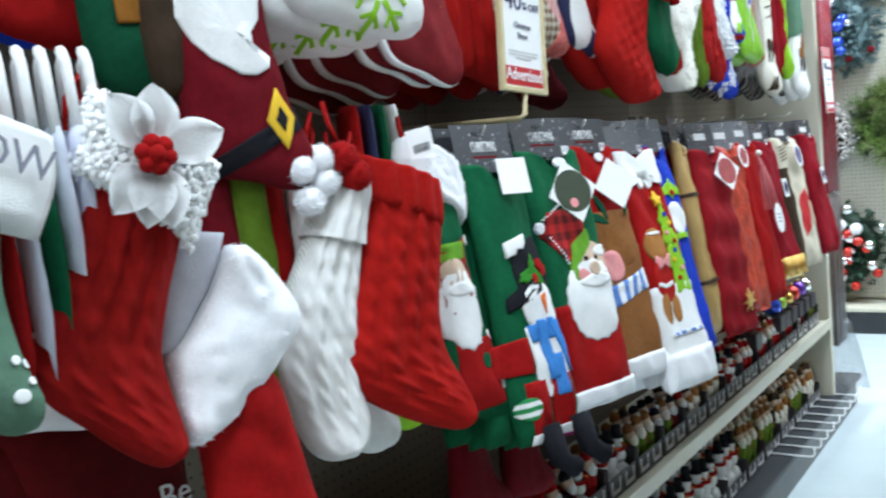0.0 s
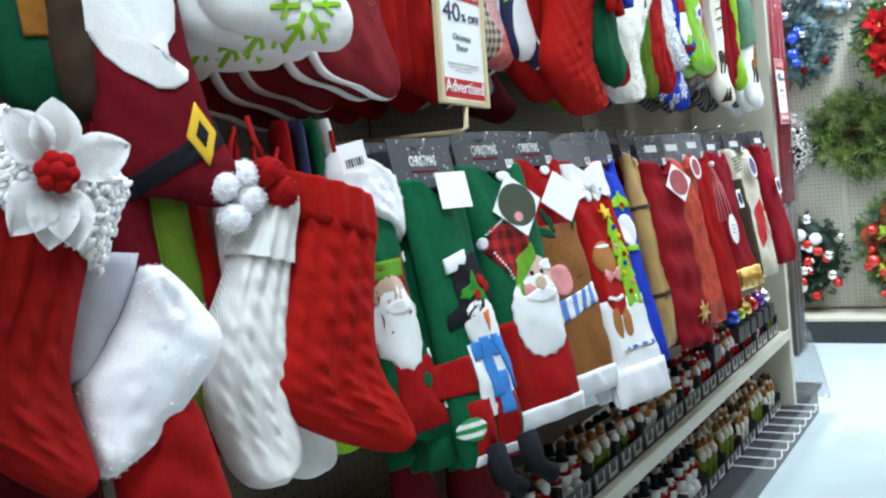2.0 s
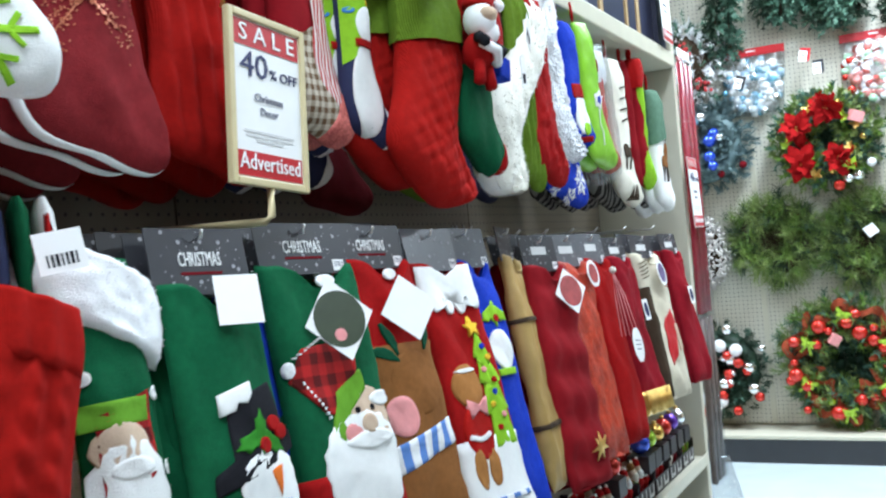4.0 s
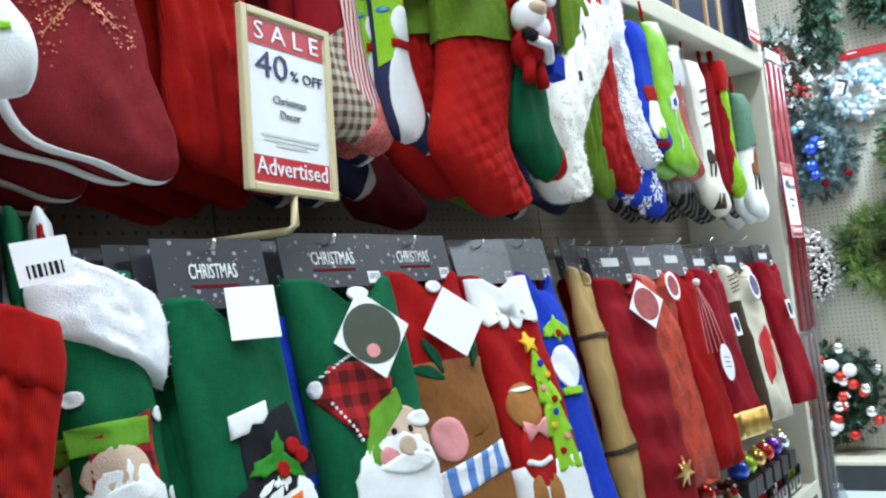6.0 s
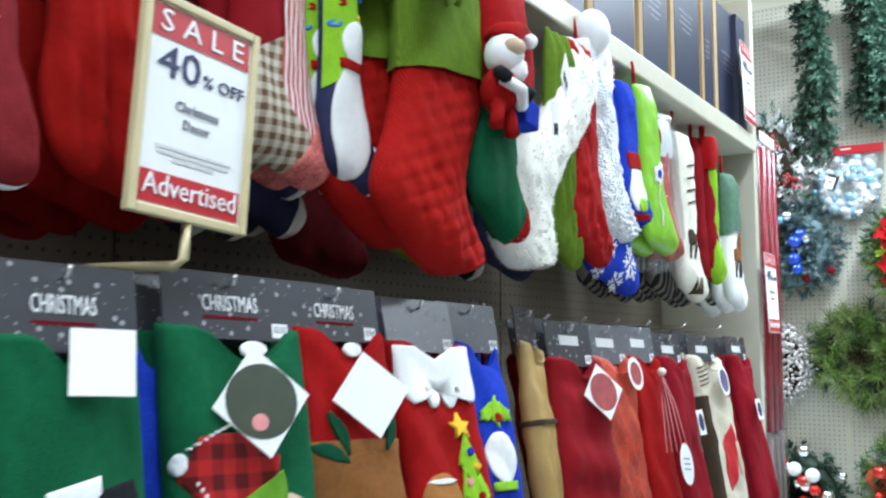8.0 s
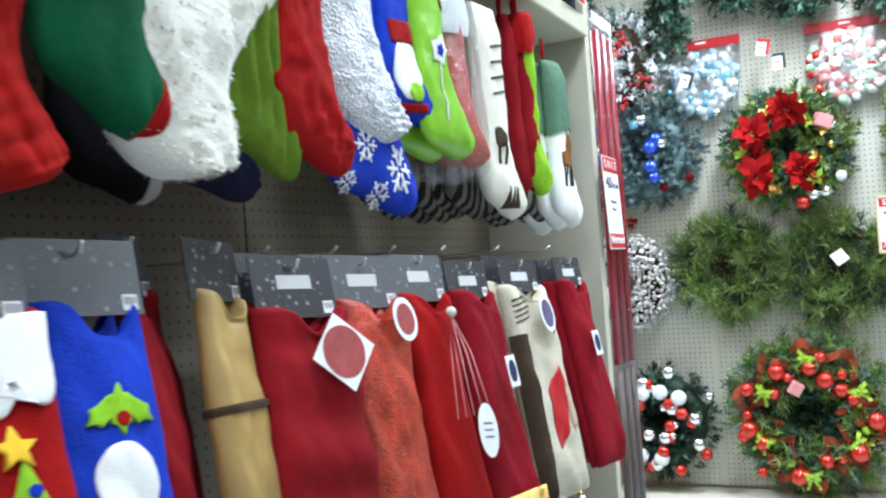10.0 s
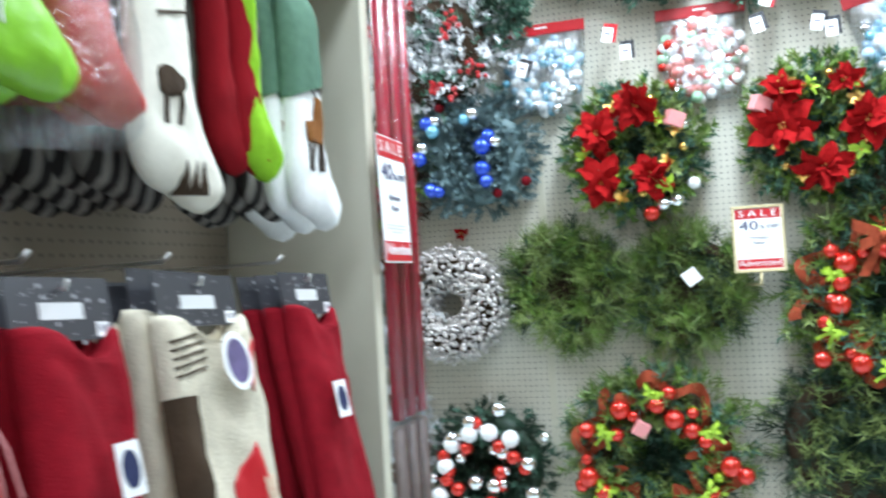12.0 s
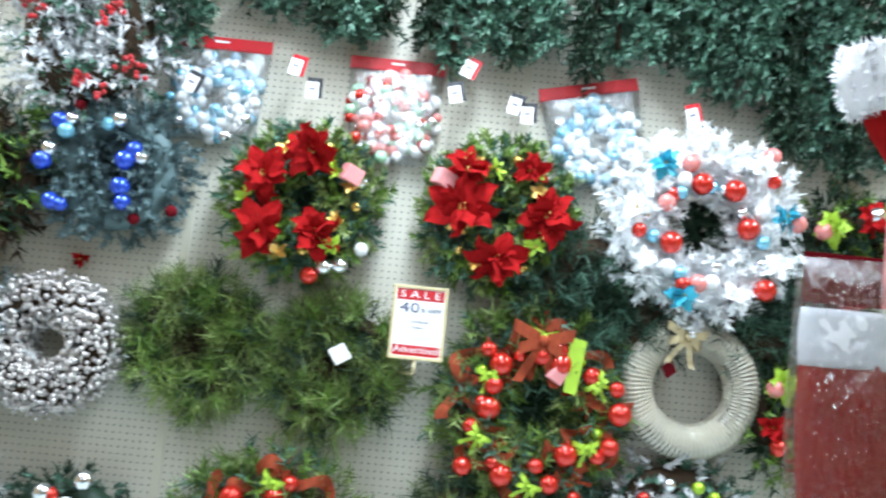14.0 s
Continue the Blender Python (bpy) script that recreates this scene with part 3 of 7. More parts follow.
# ---- signs ----
def sale_sign(m, label, w=0.176, h=0.252, stem=None, framed=True, readable=True):
    th = thing("sale_sign", m, label, "sale sign", "sale signs")
    f = 0.011 if framed else 0.0
    if framed:
        bm = bmesh.new()
        for x0, z0, x1, z1 in ((-w / 2, -h / 2, -w / 2 + f, h / 2), (w / 2 - f, -h / 2, w / 2, h / 2), (-w / 2 + f, h / 2 - f, w / 2 - f, h / 2), (-w / 2 + f, -h / 2, w / 2 - f, -h / 2 + f)):
            box(x0, -0.007, z0, x1, 0.005, z1, 0.002, bm)
        part("frame", bm, SIGN_FRAME, th, "tan plastic frame", smooth=False)
    iw, ih = w - 2 * f, h - 2 * f
    part("card", plate(rect(iw, ih), 0.002), PAPER, th, smooth=False)
    part("red_band", plate(rect(iw - 0.006, ih * 0.16, 0, ih * 0.41), 0.0008, (0, -0.0022, 0)), RED_PRINT, th, smooth=False)
    part("red_band", plate(rect(iw - 0.006, ih * 0.155, 0, -ih * 0.41), 0.0008, (0, -0.0022, 0)), RED_PRINT, th, smooth=False)
    writing("S A L E", 0.036, th, (0, -0.0038, ih * 0.41), PAPER, width=iw * 0.82)
    writing("40", 0.052, th, (-iw * 0.20, -0.0030, ih * 0.21), NAVY_INK, width=iw * 0.40)
    writing("% OFF", 0.021, th, (iw * 0.24, -0.0030, ih * 0.185), NAVY_INK, width=iw * 0.42)
    writing("Christmas", 0.016, th, (0, -0.0030, ih * 0.015), INK, width=iw * 0.42)
    writing("Decor", 0.016, th, (0, -0.0030, -ih * 0.07), INK, width=iw * 0.26)
    for k in range(3):
        part("small_print", plate(rect(iw * (0.74, 0.70, 0.4)[k], 0.0035, 0, -ih * (0.205 + 0.028 * k)), 0.0004, (0, -0.0024, 0)), PALE_INK, th, smooth=False)
    writing("Advertised", 0.034, th, (0, -0.0038, -ih * 0.40), PAPER, width=iw * 0.90)
    if stem:
        part("stem", rod([(0, 0, -h / 2 + 0.002), (0, 0, -h / 2 - 0.04), (-0.002, 0.01, -h / 2 - 0.048), (-0.08, stem, -h / 2 - 0.05)], 0.006, seg=8), SIGN_FRAME, th, "tan plastic stem")
    return th


s1 = sale_sign(hang(1.658, 1.575, -0.905, 0, -4.0), "tan-framed red and white sale sign on a peg stem", stem=0.37)
part("gold_hook", rod([(-0.08, 0.012, 0.126), (-0.083, 0, 0.150), (-0.092, 0.004, 0.165), (-0.10, 0.02, 0.155)], 0.003), GOLD, s1, "gold wire hook")
sale_sign(pose(-0.150, PY - 0.19, 1.415) , "tan-framed red and white sale sign between wreaths", w=0.195, h=0.262, stem=0.188)
for y, z, x in ((4.315, 1.50, -0.905), (4.12, 2.20, -0.915)):
    sale_sign(hang(y, z, x, 2, 0, 2), "unframed red and white sale card at the rack end", w=0.175 if z < 2 else 0.15, h=0.275, framed=False)

# ---- the stockings of the upper row ----


def up(y, z, x, lean=0.0, sway=0.0, turn=0.0, k=1.0):
    """The pose of a stocking in the upper row, which hangs nearly plumb; k under 1: a smaller one, nearer the aisle."""
    j = 1 - k
    return hang(k * y + 0.69 * j, k * z + 1.34 * j, k * (x - 0.035), lean * 0.25, sway, turn) @ Matrix.Diagonal((k, k, k, 1))


def hook(y, z, x0=BX, x1=FX - 0.045):
    th = thing("peg_hook", pose(x0, y, z), "steel peg hook in the pegboard", "hook", "peg hooks")
    d = x1 - x0
    part("wire", rod([(0, 0, 0), (d * 0.6, 0, 0), (d - 0.015, 0, 0.002), (d, 0, 0.014)], 0.003), STEEL, th)


def snow_flake(c, th, at, r, material):
    for k in range(6):
        a = k * math.pi / 3
        ca, sa = math.cos(a), math.sin(a)
        pts = [(r * 0.16 * ca + r * 0.07 * sa, r * 0.16 * sa - r * 0.07 * ca), (r * ca + r * 0.06 * sa, r * sa - r * 0.06 * ca), (r * ca - r * 0.06 * sa, r * sa + r * 0.06 * ca), (r * 0.16 * ca - r * 0.07 * sa, r * 0.16 * sa + r * 0.07 * ca)]
        c.patch("snowflake_arm", pts, material, th, at, thick=0.0015)
        for q in (-1, 1):
            b = a + q * 0.9
            s, e = r * 0.5, r * 0.36
            p0 = (s * ca, s * sa)
            n = (-math.sin(b) * r * 0.05, math.cos(b) * r * 0.05)
            c.patch("snowflake_twig", [(p0[0] - n[0], p0[1] - n[1]), (p0[0] + e * math.cos(b) - n[0], p0[1] + e * math.sin(b) - n[1]), (p0[0] + e * math.cos(b) + n[0], p0[1] + e * math.sin(b) + n[1]), (p0[0] + n[0], p0[1] + n[1])], material, th, at, thick=0.0015)


def price_tag(th, at, label="white price tag", w=0.045, h=0.05, turn=20, y=-0.055):
    ob = part("price_tag", plate(rect(w, h), 0.001), PAPER, th, label, smooth=False)
    ob.matrix_basis = pose(at[0], y, at[1], 0, turn, 12)
    bm = bmesh.new()
    for k in range(7):
        plate(rect(0.0022 + 0.001 * (k % 3), h * 0.3, -w * 0.3 + k * w * 0.1, -h * 0.2), 0.0003, (0, -0.0012, 0), bm)
    tagged(part("barcode", bm, BLACK_FELT, ob, smooth=False), kind="stuff")
    return ob


# far left of the upper row: older stock at the back
for y, x, w, z, h, b, lb in ((0.72, -1.06, 0.13, 1.95, 0.44, RED_FELT, "plain red felt stocking at the back of the rack"), (0.66, -1.1, 0.12, 1.95, 0.42, BLUE, "plain blue plush stocking at the back of the rack")):
    m = up(y, z, x, 2, 2)
    stocking("christmas_stocking", m, lb, w, h, 0.05, b, seed=y)
m = up(0.80, 1.92, -1.0, 3, 4)
th, c = stocking("christmas_stocking", m, "rust and green patchwork stocking on the rack", 0.12, 0.50, 0.04, DARK_GREEN, seed=2.2)
c.patch("rust_panel", rect(0.07, 0.14), RUST, th, (0.0, -0.30), thick=0.004)
c.patch("rust_panel", rect(0.06, 0.10), RUST, th, (0.01, -0.10), thick=0.004)
m = up(0.845, 1.90, -0.97, 3, 3)
th, c = stocking("christmas_stocking", m, "olive and brown stocking with a white cuff", 0.07, 0.48, 0.03, TWIG, cuff=0.16, cuff_mat=OLIVE, seed=3.2)

# burgundy stocking with a white felt beard and a belt
m = up(0.907, 1.765, -0.935, 4, 5, -24)
th, c = stocking("beard_stocking", m, "burgundy felt stocking with white beard and gold buckle", 0.134, 0.455, 0.022, DARK_RED, seed=5.0)
beard = [(-0.088, 0.17), (0.088, 0.17), (0.086, 0.06), (0.075, 0.02), (0.055, 0.0), (0.05, -0.03), (0.065, -0.045), (0.085, -0.045), (0.078, -0.062), (0.05, -0.072), (0.02, -0.068), (0.0, -0.055), (-0.03, -0.035), (-0.055, -0.005), (-0.07, 0.035), (-0.088, 0.05)]
c.patch("beard", [(x * 0.74, z * 0.8) for x, z in beard], WHITE_FELT, th, (-0.012, -0.235), "white felt beard", 0.004)
for x in (-0.02, 0.022):
    c.patch("spectacles", oval(0.016, 0.014, 16), IVORY, th, (x, -0.115), "round felt spectacles", 0.006)
c.patch("belt", [(-0.07, -0.02), (0.068, 0.035), (0.068, 0.005), (-0.07, -0.05)], BLACK_FELT, th, (0.012, -0.375), "black felt belt")
c.patch("buckle", diamond(0.044, 0.085), YELLOW, th, (0.048, -0.355), "yellow felt buckle", 0.006)
c.patch("buckle_hole", diamond(0.020, 0.038), BLACK_FELT, th, (0.048, -0.355), "", 0.008)
stack(th, m, 1, 0.06, (0.0, 0.0))

# white stockings with a lime snowflake
m = up(1.08, 2.01, -0.88, 3, 4, -15)
th, c = stocking("snowflake_stocking", m, "white plush stocking with a lime green snowflake", 0.18, 0.49, 0.055, WHITE_FELT, seed=6.0, fat=0.032)
snow_flake(c, th, (0.055, -0.425), 0.062, LIME)
stack(th, m, 4, 0.04, (-0.035, -0.008))

# dark red glitter stockings
m = up(1.345, 1.985, -0.925, 3, 3)
th, c = stocking("glitter_stocking", m, "dark red stocking with copper glitter sprig, white lining", 0.19, 0.525, 0.015, mat("brick_red_felt", (0.22, 0.018, 0.022), 0.9, 0.2, 90, 0.35, 500), seed=7.0, toe=None)
part("white_edging", c.mesh(0.30, 1.0, 0.0, 0.03, ns=30, nu=1, off=0.004), WHITE_FELT, th, "white felt edging")
GLIT = mat("copper_glitter", (0.55, 0.17, 0.09), 0.35, 0.4, 300, 0, metal=0.5)
bm = bmesh.new()
r2 = random.Random(3)
for k in range(700):
    a, d = r2.choice((-2.2, -1.5, -0.8, -0.3, 0.2, 0.7, 1.3, 2.0)) + r2.gauss(0, 0.16), r2.uniform(0.0, 0.115)
    x, z = d * math.sin(a) * 0.75 - 0.01, -0.31 + d * math.cos(a)
    plate(oval(0.0014, 0.0014, 5), 0.0012, (x, 0, z), bm)
part("glitter", c.drape(bm), GLIT, th, "copper glitter sprig", smooth=False)
for a in (-2.2, -1.5, -0.8, -0.3, 0.2, 0.7, 1.3, 2.0):
    sx, sz = 0.085 * math.sin(a) * 0.75, 0.085 * math.cos(a)
    c.patch("glitter_stem", [(0.0, -0.0008), (sx, sz - 0.0008), (sx, sz + 0.0008), (0.0, 0.0008)], GLIT, th, (-0.01, -0.31), thick=0.001)
stack(th, m, 4, 0.04, (-0.035, -0.006))

# red ribbed stockings behind the sign
m = up(1.60, 1.98, -0.965, 2, 2)
th, c = stocking("ribbed_stocking", m, "bright red ribbed knit stocking behind the sale sign", 0.16, 0.52, 0.03, RED_KNIT, ribs, seed=8.0)
stack(th, m, 3, 0.062, (-0.030, -0.006))

# patchwork stocking
m = up(1.845, 2.0, -0.945, 3, 2)
th, c = stocking("patchwork_stocking", m, "patchwork stocking of red, plaid and ticking cloth", 0.145, 0.47, 0.02, WINE, seed=9.0)
part("ticking_panel", c.mesh(0.0, 0.80, 0.5, 1.0, ns=30, nu=6, off=0.003, both=False), TICKING, th, "red and white ticking")
part("plaid_panel", c.mesh(0.36, 0.72, 0.0, 0.5, ns=16, nu=6, off=0.003, both=False), PLAID, th, "brown plaid patch")
part("toe_cap", c.mesh(0.70, 1.0, 0, 1, ns=14, off=0.005), mat("red_dotted", (0.42, 0.015, 0.015), 0.7, 0.4, 260, 0.5, 300, second=(0.70, 0.20, 0.17)), th, "red spotted toe")
stack(th, m, 3, 0.045, (-0.01, 0.0))

# lime and navy snowman stocking
m = up(2.0, 1.99, -0.94, 3, 1, 0, 0.97)
th, c = stocking("snowman_stocking", m, "lime and navy stocking with a felt snowman", 0.076, 0.46, 0.03, NAVY, seed=10.0, toe=WHITE_FELT)
part("lime_panel", c.mesh(0.0, 0.36, 0.0, 0.62, ns=20, nu=6, off=0.003, both=False), LIME, th, "lime felt panel")
c.patch("snowman_body", oval(0.040, 0.090), WHITE_FELT, th, (0.0, -0.345), "white felt snowman")
c.patch("snowman_head", oval(0.03, 0.034), WHITE_FELT, th, (0.003, -0.232), "", 0.006)
c.patch("scarf", rect(0.06, 0.014), RED_FELT, th, (0.0, -0.265), "red felt scarf", 0.009)
for k in range(12):
    c.patch("sewn_bead", oval(0.006, 0.006, 8), (RED_FELT, YELLOW, SKY_BLUE)[k % 3], th, (-0.04 + (k * 37 % 80) / 1000, -0.03 - k * 0.016), thick=0.006)
stack(th, m, 3, 0.045, (-0.025, -0.004))
m2 = up(1.90, 1.90, -1.03, 2, 3)
th, c = stocking("lined_stocking", m2, "dark striped stocking with a white toe", 0.10, 0.43, 0.03, NAVY, seed=10.5, toe=WHITE_FELT)
stack(th, m2, 3, 0.03, (-0.03, 0.0))
m2 = up(2.10, 1.86, -1.12, 2, 6)
stocking("dark_red_stocking", m2, "dark red stocking at the back of the rack", 0.16, 0.44, 0.06, DARK_RED, seed=10.7)

# red quilted stocking with a ruffled green cuff
m = up(2.215, 2.02, -0.935, 5, 1, 0, 0.92)
th, c = stocking("quilted_stocking", m, "red quilted stocking with ruffled olive green cuff", 0.205, 0.585, 0.05, RED_KNIT, quilted, seed=12.0, fat=0.046, curves=([(-0.052, 0.0), (-0.058, -0.12), (-0.064, -0.25), (-0.100, -0.36), (-0.138, -0.445), (-0.120, -0.50), (-0.04, -0.56), (0.045, -0.592), (0.11, -0.582)], [(0.150, 0.0), (0.155, -0.12), (0.158, -0.24), (0.146, -0.325), (0.108, -0.415), (0.108, -0.47), (0.134, -0.515), (0.146, -0.55), (0.11, -0.582)]))
part("cuff", c.mesh(0.0, 0.26, ns=14, off=0.010), OLIVE, th, "olive green cuff")
for k in range(34):
    a = k * 2.4
    p = (-0.06 + 0.03 * math.cos(a) + 0.012 * (k % 5) - 0.02, -0.060, -0.04 - 0.0032 * k)
    ob = part("ruffle", rod([p, (p[0] + 0.022 * math.cos(a), p[1] - 0.018, p[2] + 0.010 * math.sin(a)), (p[0] + 0.034 * math.cos(a + 0.6), p[1] - 0.006, p[2] - 0.016)], 0.006, seg=5), OLIVE, th)
stack(th, m, 1, 0.07, (-0.05, -0.005))
m2 = up(2.19, 1.98, -1.0, 5, 4, 0, 0.95)
stocking("green_stocking", m2, "olive green stocking behind the quilted one", 0.17, 0.54, 0.06, OLIVE, ribs, seed=12.5)

# green stocking with a small doll sewn on
m = up(2.475, 2.0, -0.915, 4, -9, 0, 0.92)
th, c = stocking("doll_stocking", m, "green stocking with red toe and sewn-on felt doll", 0.145, 0.50, 0.03, GREEN_FELT, seed=13.0, toe=RED_FELT)
part("cuff", c.mesh(0.0, 0.20, ns=8, off=0.006), RED_FELT, th, "red plaid cuff")
part("plaid_band", c.mesh(0.2, 0.30, ns=6, off=0.007), RED_PLAID, th)
bm = ball(0.036, (-0.03, -0.062, -0.125), None, 3, 1.1)
ball(0.030, (-0.012, -0.068, -0.148), bm, 2)
part("doll_head", bm, WHITE_FUR, th, "white plush doll head and beard")
part("doll_cap", Cloth([(-0.066, -0.10), (-0.055, -0.075), (-0.02, -0.055)], [(0.012, -0.10), (0.020, -0.075), (0.030, -0.058)], 0.034, None, 0.003, 2.0).mesh(ns=8, nu=8), RED_FELT, th, "red felt cap").location.y = -0.055
part("doll_pompom", ball(0.014, (0.040, -0.075, -0.07), None, 2), WHITE_FUR, th)
part("doll_face", ball(0.022, (-0.040, -0.086, -0.120), None, 2, 0.8), PEACH, th)
part("doll_body", ball(0.036, (-0.035, -0.06, -0.195), None, 2, 1.2), RED_FELT, th, "red felt doll body")
part("doll_belt", rod([(-0.070, -0.085, -0.190), (-0.035, -0.103, -0.200), (0.002, -0.085, -0.215)], 0.012), WHITE_FUR, th, "white plush trim")
part("sack", Cloth([(0.0, -0.04), (0.0, -0.10), (0.012, -0.20)], [(0.085, -0.03), (0.11, -0.11), (0.10, -0.21)], 0.040, None, 0.006, 5.0).mesh(ns=12, nu=8), RED_FELT, th, "red felt sack").location.y = -0.03
part("gift", box(0.02, -0.085, -0.235, 0.075, -0.05, -0.185, 0.005), BLUE, th, "blue felt gift", smooth=False)
for sx in (-1, 1):
    part("doll_arm", rod([(-0.035 + 0.03 * sx, -0.075, -0.175), (-0.035 + 0.05 * sx, -0.10, -0.195)], 0.013), BLACK_FELT, th)
    part("doll_leg", rod([(-0.035 + 0.018 * sx, -0.07, -0.225), (-0.045 + 0.028 * sx, -0.08, -0.275)], 0.013), RED_FELT, th)
for o in th.children:
    if o.name.split(".")[0] in ("doll_head", "doll_cap", "doll_pompom", "doll_face", "doll_body", "doll_belt", "doll_arm", "doll_leg", "sack", "gift"):
        o.location += Vector((-0.055, 0.0, -0.07))
price_tag(th, (0.065, -0.18), turn=25, y=-0.11, w=0.055, h=0.065)
price_tag(th, (0.040, -0.28), turn=-20, y=-0.105, w=0.05, h=0.07)
m2 = up(2.46, 1.90, -1.05, 2, 4)
stocking("white_toe_stocking", m2, "navy stocking with a white toe, further back", 0.13, 0.46, 0.03, BLACK_FELT, seed=13.5, toe=WHITE_FELT)

# long white fur stocking
m = up(2.785, 1.99, -0.925, 4, -20, 0, 0.92)
th, c = stocking("white_fur_stocking", m, "long ivory fur stocking with plush cuff", 0.185, 0.545, 0.03, mat("ivory_fur", (0.82, 0.80, 0.72), 0.95, 0.06, 60, 0.3, 260, sheen=0.3), plush, seed=14.0, fat=0.044, furry=3600, loop=None, curves=([(0.0, 0.0), (-0.02, -0.12), (-0.06, -0.245), (-0.145, -0.36), (-0.192, -0.455), (-0.182, -0.535), (-0.135, -0.58), (-0.07, -0.588), (0.0, -0.56)], [(0.15, 0.0), (0.14, -0.12), (0.092, -0.23), (0.038, -0.33), (0.012, -0.415), (0.032, -0.455), (0.050, -0.485), (0.045, -0.525), (0.0, -0.56)]))
m2 = up(2.66, 1.92, -1.05, 2, 4)
stocking("navy_pompom_stocking", m2, "navy plush stocking at the back of the hook", 0.15, 0.47, 0.05, NAVY, plush, seed=14.5)
m = up(2.75, 1.98, -0.93, 3, -3, 0, 0.92)
stocking("green_knit_stocking", m, "olive green knit stocking among white ones", 0.13, 0.505, 0.03, OLIVE, ribs, seed=15.0, loop=None)
m = up(2.83, 1.98, -0.92, 3, 0, 0, 0.92)
stocking("red_knit_stocking", m, "bright red plush stocking among white ones", 0.14, 0.495, 0.05, RED_FELT, plush, seed=16.0, loop=None)
m = up(2.865, 2.0, -0.915, 4, 12, 0, 0.975)
th, c = stocking("silver_stocking", m, "silvery white chenille stocking with woolly cuff", 0.145, 0.46, 0.045, SILVER_CLOTH, nubby, cuff=0.12, cuff_mat=WHITE_FUR, seed=17.0, cuff_relief=plush, cuff_fuzz=500, curves=([(-0.072, 0.0), (-0.08, -0.1), (-0.09, -0.2), (-0.098, -0.31), (-0.075, -0.395), (-0.005, -0.445), (0.065, -0.470), (0.135, -0.452)], [(0.072, 0.0), (0.072, -0.1), (0.085, -0.2), (0.102, -0.3), (0.118, -0.355), (0.135, -0.40), (0.146, -0.43), (0.135, -0.452)]))
part("plush_head", ball(0.042, (-0.01, -0.02, 0.02), None, 3, 1.25), WHITE_FUR, th, "white plush bear head")

# royal blue stocking with white snowflakes
m = up(3.03, 1.95, -0.955, 4, 0, 0, 0.955)
th, c = stocking("blue_stocking", m, "royal blue stocking with white snowflakes", 0.24, 0.515, 0.05, BLUE, seed=18.0)
for x, z, r in ((0.085, -0.435, 0.048), (-0.03, -0.40, 0.034), (0.02, -0.485, 0.028), (-0.075, -0.465, 0.022)):
    snow_flake(c, th, (x, z), r, WHITE_FELT)
m = up(3.12, 1.97, -0.935, 4, 5, 0, 0.96)
th, c = stocking("snowman_stocking", m, "blue stocking with felt snowman face", 0.13, 0.37, 0.03, BLUE, seed=18.5)
c.patch("snowman_face", oval(0.05, 0.055), WHITE_FELT, th, (0.0, -0.27), "white felt snowman face")
c.patch("hat", rect(0.09, 0.04), RED_FELT, th, (0.0, -0.20), "red felt hat", 0.005)
c.patch("scarf", oval(0.026, 0.018), LIME, th, (0.02, -0.31), "lime felt scarf", 0.006)
c.patch("scarf_band", rect(0.09, 0.016), RED_FELT, th, (0.01, -0.34), "", 0.005)

# lime satin stocking
m = up(3.205, 1.98, -0.915, 4, 8, 0, 0.965)
th, c = stocking("lime_stocking", m, "lime green satin stocking with a blue snowflake", 0.125, 0.445, 0.06, mat("lime_satin", (0.24, 0.56, 0.03), 0.35, 0.15, 30, 0.2, 60), seed=19.0)
c.patch("snowflake_disc", oval(0.026, 0.026, 10, 0.18, 5), WHITE_FELT, th, (0.0, -0.23), "white snowflake button", 0.004)
c.patch("snowflake_centre", oval(0.012, 0.012, 10, 0.2, 5), BLUE, th, (0.0, -0.23), "", 0.006)
c.patch("white_stitching", rect(0.003, 0.11), WHITE_FELT, th, (0.0, -0.31), "", 0.002)
c.patch("red_dot", oval(0.016, 0.02), RED_FELT, th, (0.04, -0.13), "", 0.004)
stack(th, m, 1, 0.05, (-0.03, -0.01))

# red stocking in a clear bag
m = up(3.37, 1.92, -0.94, 3, 5)
th, c = stocking("bagged_stocking", m, "red and white stocking in a clear plastic bag", 0.11, 0.38, 0.03, mat("coral_red", (0.60, 0.06, 0.05), 0.8, 0.2, 60, 0.3, 300), cuff=0.10, cuff_mat=WHITE_FUR, seed=20.0)
film = part("plastic_bag", Cloth([(-0.085, 0.03), (-0.09, -0.2), (-0.08, -0.41)], [(0.085, 0.03), (0.10, -0.2), (0.10, -0.41)], 0.05, None, 0.012, 4.0).mesh(ns=18, nu=8), PLASTIC, th, "clear plastic bag")
stack(th, m, 2, 0.05, (0.0, 0.0))

# cream stockings with dark animal print
m = up(3.53, 1.92, -0.925, 3, 2)
th, c = stocking("moose_stocking", m, "cream felt stocking with dark stitched animal", 0.14, 0.485, 0.035, IVORY, seed=21.0)
c.patch("animal_body", oval(0.032, 0.022, 16, 0.15, 3), TWIG, th, (-0.01, -0.30), "dark brown animal shape", 0.002)
c.patch("animal_leg", rect(0.008, 0.05), TWIG, th, (-0.025, -0.335), "", 0.002)
c.patch("animal_leg", rect(0.008, 0.05), TWIG, th, (0.005, -0.335), "", 0.002)
for k in range(4):
    c.patch("stitched_line", [(-0.03, -0.002), (0.04, 0.012), (0.04, 0.016), (-0.03, 0.003)], TWIG, th, (0.0, -0.10 - 0.035 * k), thick=0.002)
